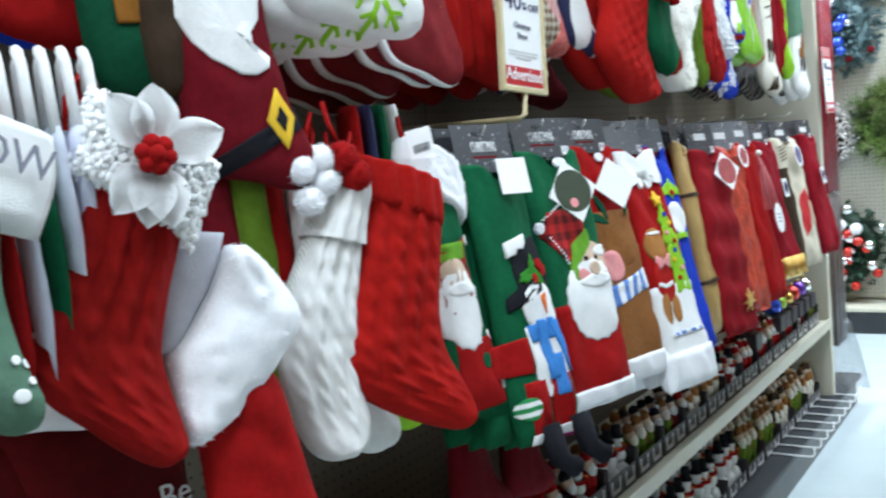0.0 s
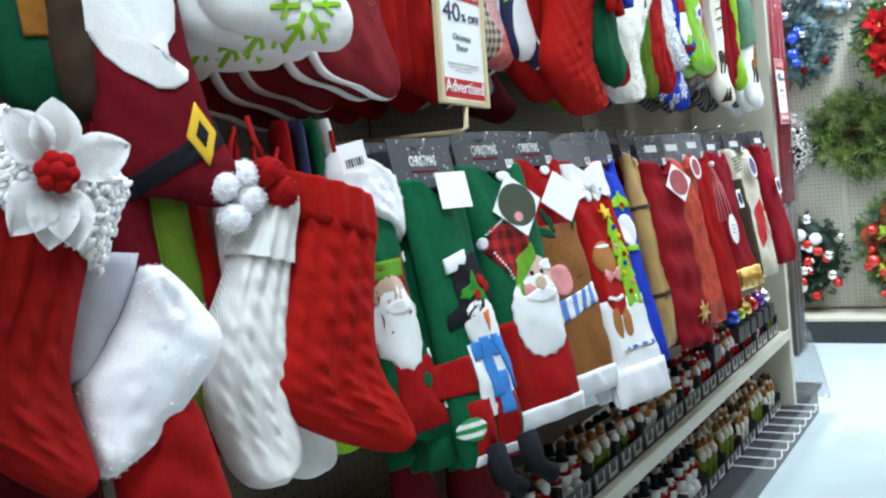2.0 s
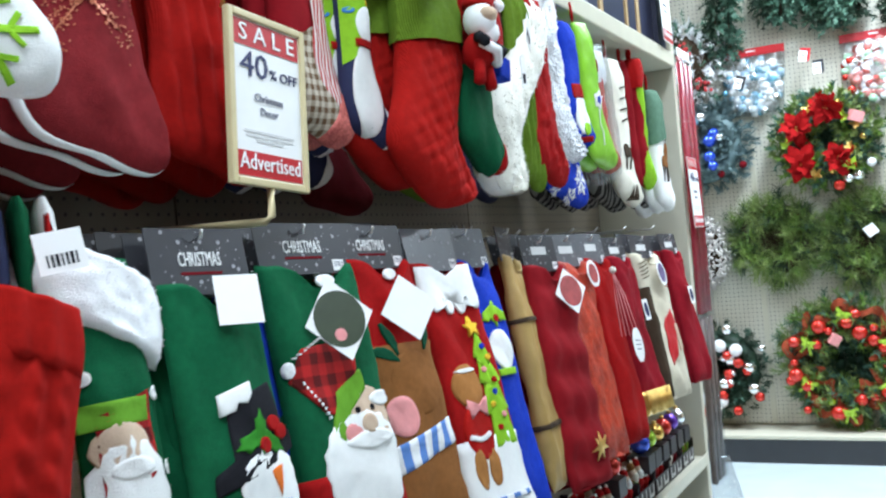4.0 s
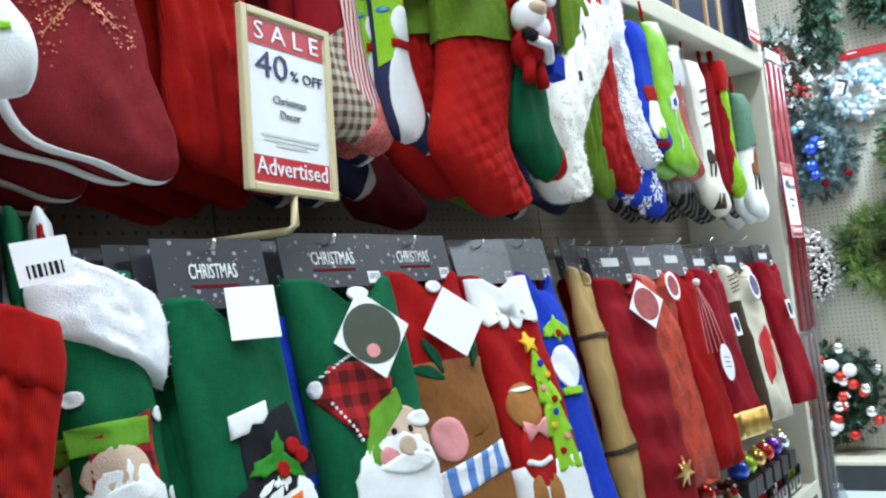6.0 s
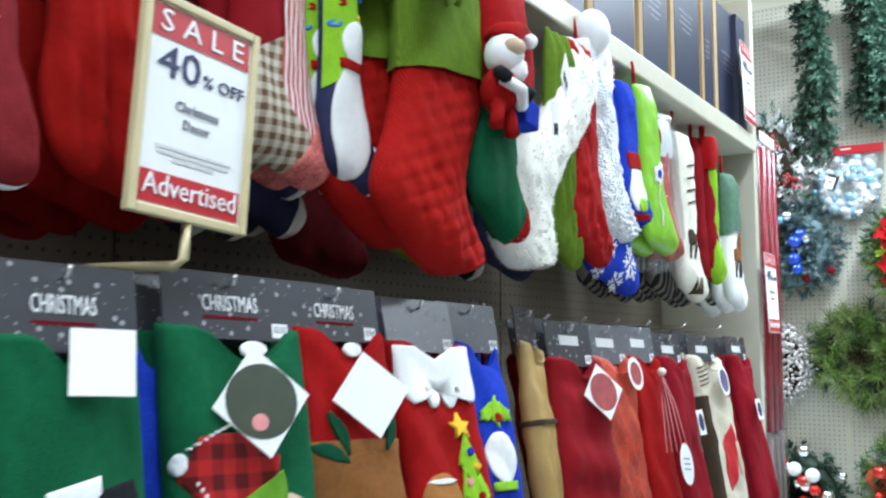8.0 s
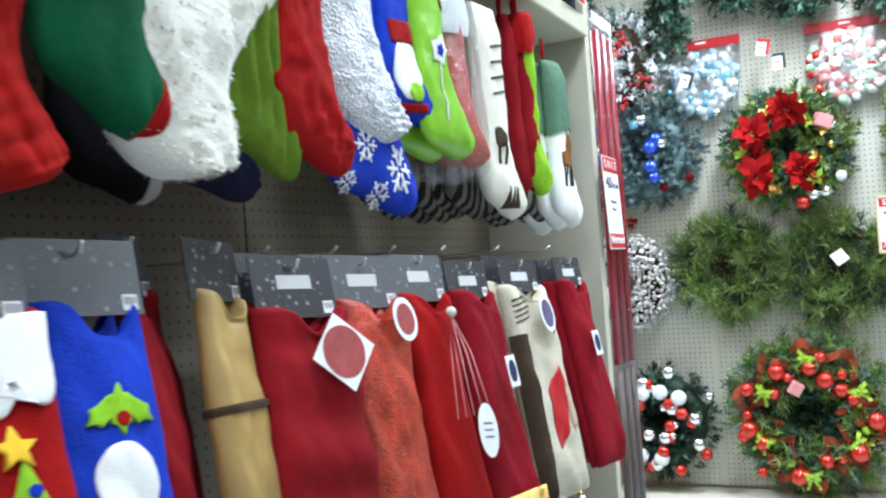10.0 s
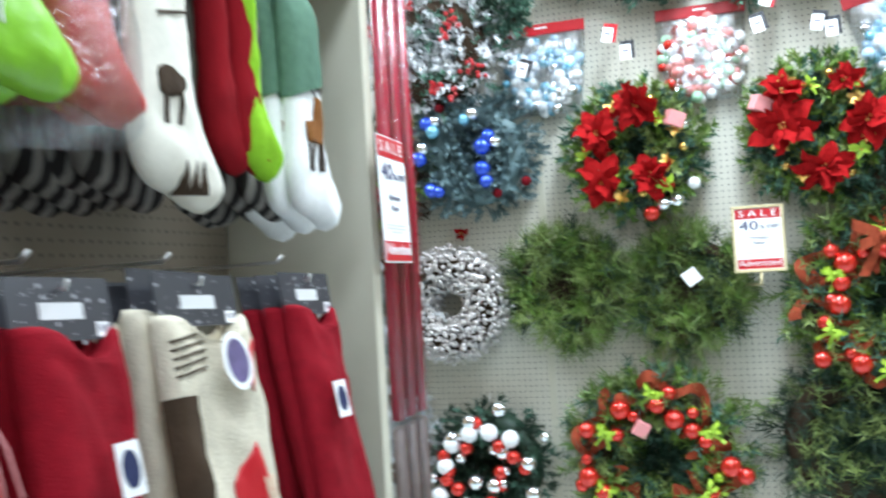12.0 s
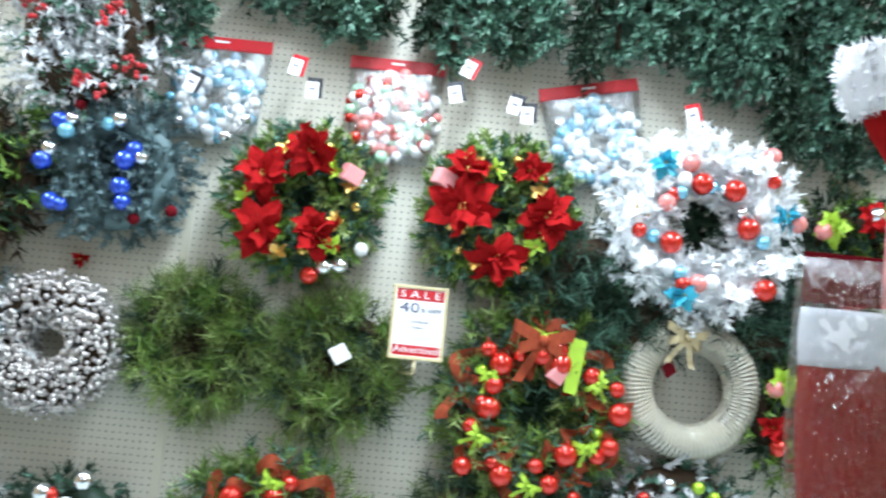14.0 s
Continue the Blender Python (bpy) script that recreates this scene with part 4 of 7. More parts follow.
for k in range(3):
    c.patch("stitched_tree", [(0, 0.03), (0.012, -0.02), (-0.012, -0.02)], TWIG, th, (0.01 + 0.022 * k, -0.44), thick=0.002)
STRIPED = striped("grey_white_stripe", (0.25, 0.23, 0.21), (0.030, 0.026, 0.024), 30, "X")
m2 = up(3.50, 1.90, -1.0, 3, 2)
th, c = stocking("striped_stocking", m2, "grey and white striped stocking behind a cream one", 0.13, 0.46, 0.04, STRIPED, seed=21.5)
stack(th, m2, 4, 0.035, (-0.03, 0.0))
m = up(3.73, 1.95, -0.95, 3, 1)
th, c = stocking("slim_stocking", m, "slim dark wine satin stocking", 0.05, 0.44, 0.03, WINE, seed=22.0)
copy_thing(th, up(3.77, 1.95, -0.93, 3, 2))
m = up(3.77, 1.95, -0.925, 3, 3)
th, c = stocking("slim_stocking", m, "slim lime green felt stocking with red top", 0.045, 0.45, 0.045, LIME, cuff=0.10, cuff_mat=RED_FELT, seed=23.0)
m2 = up(3.88, 1.88, -0.98, 3, 2)
th, c = stocking("striped_stocking", m2, "black and white striped stocking on the rack", 0.10, 0.44, 0.05, STRIPED, seed=23.5)
stack(th, m2, 3, 0.035, (-0.02, 0.0))
m = up(3.985, 1.87, -0.925, 3, 1)
th, c = stocking("reindeer_stocking", m, "white felt stocking with brown reindeer, green top", 0.125, 0.445, 0.035, WHITE_FELT, seed=24.0)
part("cuff", c.mesh(0.0, 0.24, ns=8, off=0.006), SAGE, th, "soft green cuff")
c.patch("reindeer_body", [(-0.03, -0.03), (0.02, -0.035), (0.035, 0.0), (0.02, 0.05), (0.0, 0.055), (-0.005, 0.01), (-0.035, 0.005)], BROWN, th, (0.0, -0.25), "brown felt reindeer", 0.003)
for k, dx in enumerate((-0.025, -0.012, 0.012, 0.022)):
    c.patch("reindeer_leg", rect(0.006, 0.06), TWIG, th, (dx, -0.305), "", 0.002)
for sx in (-1, 1):
    for k in range(3):
        c.patch("antler", [(0, 0), (sx * 0.028, 0.03 + 0.01 * k), (sx * 0.024, 0.036 + 0.01 * k)], TWIG, th, (0.008, -0.20 + 0.014 * k), "", 0.002)
stack(th, m, 2, 0.04, (-0.02, -0.006))
for y in (0.68, 0.83, 1.19, 1.385, 1.60, 1.855, 1.99, 2.225, 2.50, 2.70, 2.90, 3.03, 3.23, 3.37, 3.56, 3.81, 3.985):
    hook(y, 2.0)

# ---- lower row: near stockings ----
m = hang(0.495, 1.43, -0.90, 5, -5)
th, c = stocking("sage_stocking", m, "sage green stocking with lettered white cuff", 0.085, 0.315, 0.015, SAGE, seed=30.0, loop=WHITE_FELT)
cuffp = part("cuff", Cloth([(-0.075, 0.035), (-0.08, -0.03), (-0.078, -0.085)], [(0.115, -0.015), (0.112, -0.065), (0.085, -0.125)], 0.034, None, 0.004, 2.0).mesh(ns=10, nu=10), WHITE_FELT, th, "white felt cuff with grey letters")
w = writing("LOW", 0.048, cuffp, (0.0, -0.037, -0.035), INK, width=0.105)
w.matrix_basis = pose(0.035, -0.038, -0.042, 90, 16, 0)
for x, z, r in ((0.03, -0.275, 0.009), (0.045, -0.262, 0.005), (0.045, -0.245, 0.006), (0.03, -0.240, 0.006)):
    c.patch("paw_print", oval(r, r * 0.8, 12), WHITE_FELT, th, (x, z), "white felt paw print", 0.003)
m = hang(0.59, 1.42, -1.0, 3, 3)
th, c = stocking("print_stocking", m, "white stocking with dark red winter print", 0.13, 0.36, 0.03, mat("red_white_print", (0.80, 0.78, 0.78), 0.9, 0.1, 30, 0.3, 300), seed=31.0)
for k in range(7):
    c.patch("printed_leaf", oval(0.009, 0.013, 10, 0.3, 3), (DARK_RED, DARK_GREEN)[k % 2], th, (-0.04 + 0.035 * (k % 3), -0.07 - 0.035 * k), "", 0.002)
stack(th, m, 2, 0.04, (0.02, 0.0))
# the row of white loops and narrow stock behind
for k in range(9):
    y = 0.50 + 0.025 * k
    th = thing("folded_stocking", hang(y, 1.50, -0.99 + 0.004 * k, 2, 2, 70), "narrow folded stocking on a white loop", "Christmas stocking", "folded stockings")
    part("hanging_loop", rod([(-0.02, 0, -0.09), (-0.012, 0, -0.01), (0, 0, 0.005), (0.012, 0, -0.01), (0.02, 0, -0.09)], 0.007), WHITE_FELT, th)
    part("body", Cloth([(-0.035, -0.08), (-0.05, -0.2), (-0.05, -0.36)], [(0.035, -0.08), (0.05, -0.2), (0.05, -0.36)], 0.012, None, 0.004, k).mesh(ns=14, nu=5), (SILVER_CLOTH, RED_FELT, LAVENDER, RED_FELT, LAVENDER, GREEN_FELT, LAVENDER, LAVENDER, LAVENDER)[k], th)

# red cable knit stocking with a felt poinsettia
m = hang(0.722, 1.405, -0.925, 4, -17, -28)
th, c = stocking("poinsettia_stocking", m, "red cable knit stocking, white cuff with felt poinsettia", 0.16, 0.380, 0.062, mat("deep_red_knit", (0.27, 0.0065, 0.0055), 0.9, 0.2, 120, 0.30, 420, kind="knit"), cables, seed=32.0, fat=0.036, curves=([(-0.03, 0.03), (-0.034, -0.06), (-0.034, -0.14), (-0.049, -0.205), (-0.068, -0.25), (-0.070, -0.285), (-0.045, -0.312), (0.005, -0.338), (0.058, -0.366), (0.10, -0.378), (0.124, -0.36)], [(0.085, 0.02), (0.083, -0.06), (0.079, -0.13), (0.077, -0.19), (0.079, -0.235), (0.086, -0.262), (0.10, -0.29), (0.112, -0.312), (0.121, -0.33), (0.127, -0.345), (0.124, -0.36)]))
cf = Cloth([(-0.048, 0.042), (-0.052, -0.005), (-0.055, -0.054)], [(0.108, -0.015), (0.101, -0.065), (0.092, -0.118)], 0.045, nubby, 0.006, 9.0)
bm = cf.mesh(ns=64, nu=64)
rn = random.Random(12)
grid = cf.mesh(ns=24, nu=24)
spots = [v.co.copy() for v in grid.verts]
grid.free()
for p in spots:
    if p.y > 0.0:
        continue
    q = Matrix.Translation((p.x + rn.uniform(-0.003, 0.003), p.y - 0.003, p.z + rn.uniform(-0.003, 0.003))) @ pose(0, 0, 0, 0, rn.uniform(-30, 60), 0)
    bmesh.ops.create_icosphere(bm, subdivisions=1, radius=0.0042, matrix=q @ Matrix.Diagonal((1, 1.0, 1.7, 1)))
part("cuff", bm, mat("white_looped_yarn", (0.90, 0.90, 0.89), 0.9, 0.04, 120, 0.15, 400), th, "white looped yarn cuff")
for deg, L in ((137, 0.070), (101, 0.068), (33, 0.072), (294, 0.072), (274, 0.070), (246, 0.068)):
    a, W = math.radians(deg), 0.026
    bm = bmesh.new()
    rows = []
    for i in range(9):
        f = i / 8
        hw = W * math.sin(math.pi * f ** 0.8) ** 0.8 + 0.0005
        rows.append([bm.verts.new(((0.012 + f * L) * math.cos(a) - q * hw * math.sin(a), -0.058 - 0.022 * math.sin(f * 2.6) + 0.006 * abs(q) * -1, (0.012 + f * L) * math.sin(a) + q * hw * math.cos(a))) for q in (-1, -0.5, 0, 0.5, 1)])
    for r0, r1 in zip(rows, rows[1:]):
        for j in range(4):
            bm.faces.new((r0[j], r0[j + 1], r1[j + 1], r1[j]))
    ge = bmesh.ops.solidify(bm, geom=bm.faces[:], thickness=0.0025)
    ob = part("petal", bm, WHITE_FELT, th, "white felt petal")
    ob.matrix_basis = pose(0.021, 0, -0.028)
bm = bmesh.new()
for k in range(7):
    a = k * math.tau / 6
    ball(0.011, (0.021 + (0.013 * math.cos(a) if k < 6 else 0), -0.082 - (0.006 if k == 6 else 0), -0.028 + (0.013 * math.sin(a) if k < 6 else 0)), bm, 2)
part("flower_centre", bm, RED_FELT, th, "red pompom centre")

# red stocking whose white plush cuff hangs open, lettered
m = hang(0.825, 1.265, -0.91, 4, 2, -25)
th, c = stocking("plush_cuff_stocking", m, "red felt stocking with wide white plush cuff", 0.135, 0.46, 0.03, RED_FELT, seed=33.0, loop=None, curves=([(-0.055, -0.15), (-0.065, -0.2), (-0.068, -0.3), (-0.07, -0.38), (-0.04, -0.44), (0.06, -0.46)], [(0.035, -0.16), (0.052, -0.2), (0.064, -0.28), (0.074, -0.35), (0.09, -0.41), (0.06, -0.46)]))
bm = Cloth([(0.010, -0.006), (-0.025, -0.06), (-0.062, -0.10), (-0.096, -0.132), (-0.092, -0.18), (-0.082, -0.238)], [(0.036, -0.010), (0.073, -0.06), (0.094, -0.115), (0.053, -0.168), (-0.008, -0.216), (-0.07, -0.245)], 0.045, plush, 0.008, 7.0).mesh(ns=26, nu=16)
fuzz(bm, bm.verts[:], 0.003, 900, 8)
part("cuff", bm, WHITE_FUR, th, "white plush cuff folded askew")
part("lining", Cloth([(-0.085, 0.03), (-0.095, -0.04), (-0.105, -0.13)], [(0.012, 0.01), (-0.015, -0.05), (-0.075, -0.125)], 0.022, None, 0.006, 3.0).mesh(ns=12, nu=8), GREY_LINING, th, "grey lining")
m2 = hang(0.70, 1.12, -1.04, 3, 2)
th, c = stocking("lettered_stocking", m2, "red felt stocking with silver letters", 0.26, 0.42, 0.04, DEEP_RED, seed=33.5)
w = writing("Be", 0.05, th, (0.075, -0.036, -0.185), PALE_INK)
m2 = hang(0.50, 1.06, -1.04, 3, 2)
th, c = stocking("lettered_stocking", m2, "deep red felt stocking with dark embroidery", 0.24, 0.44, 0.04, DEEP_RED, seed=33.8)
for k in range(4):
    c.patch("embroidery", oval(0.014, 0.010, 9, 0.4, 3), DARK_RED, th, (-0.05 + 0.035 * k, -0.20), "", 0.002)
for y, x, b in ((0.90, -1.0, DARK_RED), (0.955, -0.99, OLIVE), (1.0, -1.0, RED_FELT), (0.93, -1.08, GREEN_FELT)):
    m2 = hang(y, 1.40, x, 3, 1)
    th, c = stocking("stocked_stocking", m2, "plain felt stocking packed behind others", 0.07, 0.44, 0.03, b, seed=y)
    stack(th, m2, 1, 0.05, (-0.02, 0))

# white cable stocking with pompoms
m = hang(1.085, 1.36, -0.915, 5, -12, -22)
th, c = stocking("pompom_stocking", m, "white cable knit stocking with white pompoms", 0.125, 0.45, 0.035, WHITE_KNIT, cables, seed=34.0, fat=0.036, curves=([(-0.02, 0.0), (-0.026, -0.05), (-0.04, -0.10), (-0.06, -0.16), (-0.077, -0.215), (-0.083, -0.28), (-0.078, -0.33), (-0.055, -0.385), (-0.03, -0.425), (0.0, -0.444), (0.035, -0.44)], [(0.045, 0.0), (0.044, -0.06), (0.042, -0.11), (0.040, -0.17), (0.040, -0.235), (0.044, -0.29), (0.050, -0.33), (0.061, -0.365), (0.067, -0.39), (0.061, -0.415), (0.035, -0.44)]))
part("cuff", c.mesh(0.0, 0.24, ns=10, nu=24, off=0.008), WHITE_KNIT, th, "ribbed white cuff")
for x, z in ((-0.050, -0.018), (-0.078, -0.036), (-0.062, -0.078), (-0.040, -0.048)):
    bm = ball(0.021, (x, -0.04, z), None, 3)
    fuzz(bm, bm.verts[:], 0.004, 500, 2)
    part("pompom", bm, WHITE_FUR, th, "white yarn pompom")
m2 = hang(1.10, 1.36, -0.975, 4, -4)
stocking("white_stocking", m2, "white knit stocking behind the pompom one", 0.13, 0.47, 0.04, WHITE_KNIT, seed=34.4)
m2 = hang(1.17, 1.34, -0.97, 4, -2)
stocking("lime_stocking", m2, "lime green felt stocking hanging behind a red one", 0.11, 0.44, 0.06, LIME, seed=34.7)

# red cable stocking with pompoms
m = hang(1.165, 1.33, -0.885, 6, -6, -20)
th, c = stocking("pompom_stocking", m, "bright red cable knit stocking with red pompoms", 0.165, 0.43, 0.06, RED_KNIT, cables, seed=35.0, fat=0.036, curves=([(-0.06, 0.01), (-0.058, -0.045), (-0.071, -0.111), (-0.092, -0.185), (-0.110, -0.245), (-0.115, -0.29), (-0.090, -0.328), (-0.02, -0.369), (0.052, -0.397), (0.10, -0.408), (0.118, -0.392)], [(0.088, -0.02), (0.088, -0.08), (0.081, -0.135), (0.076, -0.19), (0.074, -0.235), (0.078, -0.268), (0.09, -0.298), (0.104, -0.322), (0.113, -0.345), (0.12, -0.37), (0.118, -0.392)]))
l = [(-0.083, 0.027), (-0.081, -0.01), (-0.075, -0.045)]
r = [(0.086, -0.015), (0.092, -0.055), (0.087, -0.094)]
part("cuff", Cloth(l, r, 0.047, ribs, 0.004, 1.0).mesh(ns=12, nu=24), RED_KNIT, th, "folded red knit cuff")
for x, z in ((-0.108, 0.010), (-0.088, -0.014)):
    bm = ball(0.024, (x, -0.045, z), None, 3)
    fuzz(bm, bm.verts[:], 0.004, 500, 2)
    part("pompom", bm, RED_FELT, th, "red yarn pompom")
part("cord", rod([(-0.10, -0.02, 0.04), (-0.105, -0.005, 0.07), (-0.11, 0.0, 0.10)], 0.004), RED_FELT, th, "red hanging cord")
price_tag(th, (0.075, 0.05), turn=-15, y=0.02, w=0.06, h=0.045)

# green dotted santa stocking with fur cuff
m = hang(1.345, 1.36, -0.95, 9, -1)
th, c = stocking("santa_face_stocking", m, "green dotted stocking with felt face, white fur cuff", 0.12, 0.50, 0.03, GREEN_FELT, seed=36.0)
bm = Cloth([(-0.056, 0.024), (-0.078, -0.016), (-0.066, -0.070)], [(0.086, -0.036), (0.092, -0.086), (0.074, -0.144)], 0.042, plush, 0.006, 5.0).mesh(ns=16, nu=18)
fuzz(bm, bm.verts[:], 0.003, 900, 8)
part("cuff", bm, WHITE_FUR, th, "white plush cuff")
part("hat_panel", c.mesh(0.20, 0.34, 0.1, 0.75, ns=8, nu=6, off=0.003, both=False), RED_PLAID, th, "red plaid hat")
c.patch("hat_trim", rect(0.09, 0.03), LEAF_FELT, th, (-0.02, -0.185), "lime felt hat trim", 0.004)
c.patch("face", oval(0.038, 0.03), PEACH, th, (-0.02, -0.225), "peach felt face", 0.004)
c.patch("beard", oval(0.055, 0.07, 24, 0.04, 12), WHITE_FELT, th, (-0.015, -0.285), "white felt beard", 0.005)
c.patch("moustache", oval(0.03, 0.012), WHITE_FELT, th, (-0.015, -0.25), "", 0.008)
c.patch("coat", rect(0.10, 0.12), RED_FELT, th, (0.0, -0.40), "red felt coat")
c.patch("button", oval(0.012, 0.014), GREEN_FELT, th, (0.02, -0.38), "", 0.006)
for x, z in ((0.045, -0.17), (0.05, -0.26), (0.055, -0.34), (-0.055, -0.14), (0.06, -0.43)):
    c.patch("dot", oval(0.009, 0.009, 12), WHITE_FELT, th, (x, z), "white felt dot", 0.003)
stack(th, m, 1, 0.05, (-0.01, -0.005))
for k, b in enumerate((RED_FELT, NAVY, GREEN_FELT, WHITE_FELT)):
    th = thing("folded_stocking", hang(1.22 + 0.035 * k, 1.44, -1.0, 2, 2, 55), "narrow folded stocking on a loop", "Christmas stocking", "folded stockings")
    part("body", Cloth([(-0.05, 0), (-0.06, -0.2), (-0.06, -0.40)], [(0.05, 0), (0.06, -0.2), (0.06, -0.40)], 0.014, None, 0.004, k).mesh(ns=14, nu=5), b, th)


# ---- lower row: folded aprons on header cards ----
SPECKS = {}


def header_card(th, w, h, grey=False, text=True):
    card = part("header_card", plate(rect(w, h, 0, -h / 2), 0.0015), GREY_CARD if grey else CARD, th, "charcoal snowflake header card", smooth=False)
    key = round(w, 3)
    if key not in SPECKS:
        r = random.Random(int(w * 1000))
        bm = bmesh.new()
        for _ in range(46):
            x, z = r.uniform(-w * 0.47, w * 0.47), r.uniform(-h * 0.96, -h * 0.04)
            q = r.choice((0.0007, 0.001, 0.0014, 0.0024))
            plate(oval(q, q, 6, 0.3 if q > 0.002 else 0, 6), 0.0003, (x, -0.0016, z), bm)
        me = bpy.data.meshes.new("printed_specks")
        bm.to_mesh(me)
        bm.free()
        me.materials.append(SPECK_INK)
        SPECKS[key] = me
    tagged(shared("printed_specks", SPECKS[key], card, Matrix()), kind="stuff")
    if text:
        writing("CHRISTMAS", 0.028, card, (0, -0.0022, -h * 0.48), PAPER, width=w * 0.43)
        part("red_rule", plate(rect(w * 0.42, 0.004, 0, -h * 0.68), 0.0004, (0, -0.0018, 0)), DARK_RED, card, smooth=False)
    lab = part("barcode_label", plate(rect(w * 0.13, 0.018, w * 0.39, -h * 0.84), 0.0006, (0, -0.0016, 0)), PAPER, card, "white barcode label", smooth=False)
    bm = bmesh.new()
    for k in range(6):
        plate(rect(0.0012 + 0.0006 * (k % 2), 0.009, w * 0.39 - w * 0.045 + k * w * 0.018, -h * 0.82), 0.0002, (0, -0.0023, 0), bm)
    tagged(part("barcode", bm, INK, lab, smooth=False), kind="stuff")
    part("peg_end", rod([(0, 0.02, -0.016), (0, -0.012, -0.016), (0, -0.018, -0.006)], 0.0028), STEEL, th, "steel hook end")


def apron(name, m, label, w, length, cloth, card_w, card_h=0.088, flare=1.0, neck=0.04, grey=False, fat=0.022, seed=0.0, text=True, relief=None, group="folded aprons"):
    """A folded apron on a printed header card; its origin is the top middle of the card."""
    th = thing(name, m, label, "apron", group)
    top = -card_h + 0.004
    wb = w * flare
    left = [(-w / 2, top + 0.012), (-w / 2 - 0.002, top - 0.05), (-w / 2 - (wb - w) * 0.25, top - length * 0.5), (-wb / 2, top - length)]
    right = [(w / 2, top + 0.012), (w / 2 + 0.002, top - 0.05), (w / 2 + (wb - w) * 0.25, top - length * 0.5), (wb / 2, top - length)]
    folds = relief or (lambda s, u, x, z: 0.004 * math.sin(x * 48 + seed * 3 + 1.5 * math.sin(z * 7)) * min(1, s * 3))
    c = Cloth(left, right, fat, folds, 0.011, seed, 5.0)
    bm = c.mesh(ns=34, nu=16)
    for v in bm.verts:
        k = max(0.0, 1 - (top + 0.012 - v.co.z) / 0.05)
        v.co.z -= neck * k * math.exp(-((v.co.x - 0.018) / (w * 0.25)) ** 4)
    part("cloth", bm, cloth, th)
    header_card(th, card_w, card_h, grey, text)
    return th, c


def hem(c, th, material, s0=0.93, off=0.008, label="white plush hem", tufts=0):
    bm = c.mesh(s0, 1.0, ns=6, nu=18, off=off)
    if tufts:
        fuzz(bm, bm.verts[:], 0.010, tufts, 4)
    part("hem", bm, material, th, label)


CARD_Z = 1.395
# green apron with a snowman
m = hang(1.512, CARD_Z, -0.935, 12.5, -2, -10)
th, c = apron("snowman_apron", m, "green folded apron with felt snowman appliques", 0.155, 0.50, GREEN_FELT, 0.160, 0.092, 1.12, seed=1.0)
ob = part("price_tag", plate(rect(0.062, 0.068), 0.001), PAPER, th, "blank white hang tag", smooth=False)
ob.matrix_basis = pose(0.018, -0.042, -0.110, -6, 4, -18)
c.patch("hat", [(-0.074, -0.082), (0.070, -0.040), (0.068, -0.014), (0.050, -0.018), (0.040, 0.052), (-0.042, 0.030), (-0.048, -0.042), (-0.074, -0.056)], BLACK_FELT, th, (0.020, -0.272), "black felt hat", 0.006)
c.patch("snow_patch", [(-0.030, -0.014), (-0.010, -0.010), (-0.004, 0.000), (0.010, -0.002), (0.022, 0.010), (0.022, 0.026), (-0.028, 0.014)], WHITE_FELT, th, (-0.004, -0.243), "", 0.010)
for x, z, a in ((0.01, -0.268, 0.3), (0.045, -0.272, 2.6), (0.028, -0.258, 1.4)):
    c.patch("holly_leaf", [(p[0] * math.cos(a) - p[1] * math.sin(a), p[0] * math.sin(a) + p[1] * math.cos(a)) for p in oval(0.026, 0.011, 12, 0.16, 6)], mat("holly_green", (0.03, 0.20, 0.02), 0.9, 0.2, 90, 0.3, 500), th, (x - 0.008, z - 0.026), "green felt holly leaf", 0.010)
for x, z in ((0.028, -0.276), (0.052, -0.25), (0.064, -0.262)):
    c.patch("holly_berry", oval(0.012, 0.011, 12), RED_FELT, th, (x - 0.004, z - 0.026), "", 0.013)
c.patch("face", oval(0.054, 0.050), WHITE_FELT, th, (0.028, -0.351), "white felt face", 0.006)
c.patch("nose", [(-0.008, 0.012), (0.014, 0.018), (0.004, -0.022)], ORANGE, th, (0.034, -0.348), "orange felt nose", 0.010)
c.patch("scarf", rect(0.09, 0.032), SKY_BLUE, th, (0.024, -0.398), "blue felt scarf", 0.009)
c.patch("scarf_tail", [(-0.014, 0.0), (0.014, 0.0), (0.022, -0.11), (-0.006, -0.11)], SKY_BLUE, th, (0.014, -0.376), "", 0.012)
c.patch("scarf_tail", [(-0.010, 0.0), (0.010, 0.0), (0.045, -0.10), (0.028, -0.105)], SKY_BLUE, th, (0.044, -0.376), "", 0.012)
c.patch("snow_body", rect(0.09, 0.13), WHITE_FELT, th, (0.018, -0.450), "white felt body", 0.004)
c.patch("sleeve", [(-0.05, -0.03), (0.03, -0.035), (0.03, 0.03), (-0.05, 0.025)], RED_FELT, th, (-0.063, -0.431), "red felt sleeve", 0.007)
c.patch("mitten", oval(0.024, 0.020), GREEN_STRIPE, th, (-0.062, -0.525), "striped felt mitten", 0.008)
c.patch("little_stocking", rect(0.032, 0.075), SKY_BLUE, th, (0.038, -0.480), "blue felt stocking", 0.009)
for sx, z in ((-0.035, -0.53), (0.035, -0.53)):
    c.patch("leg", rect(0.055, 0.10), RED_FELT, th, (sx, z), "red felt trouser leg", 0.005)
    c.patch("trouser_trim", rect(0.058, 0.018), WHITE_FELT, th, (sx, z - 0.05), "", 0.008)
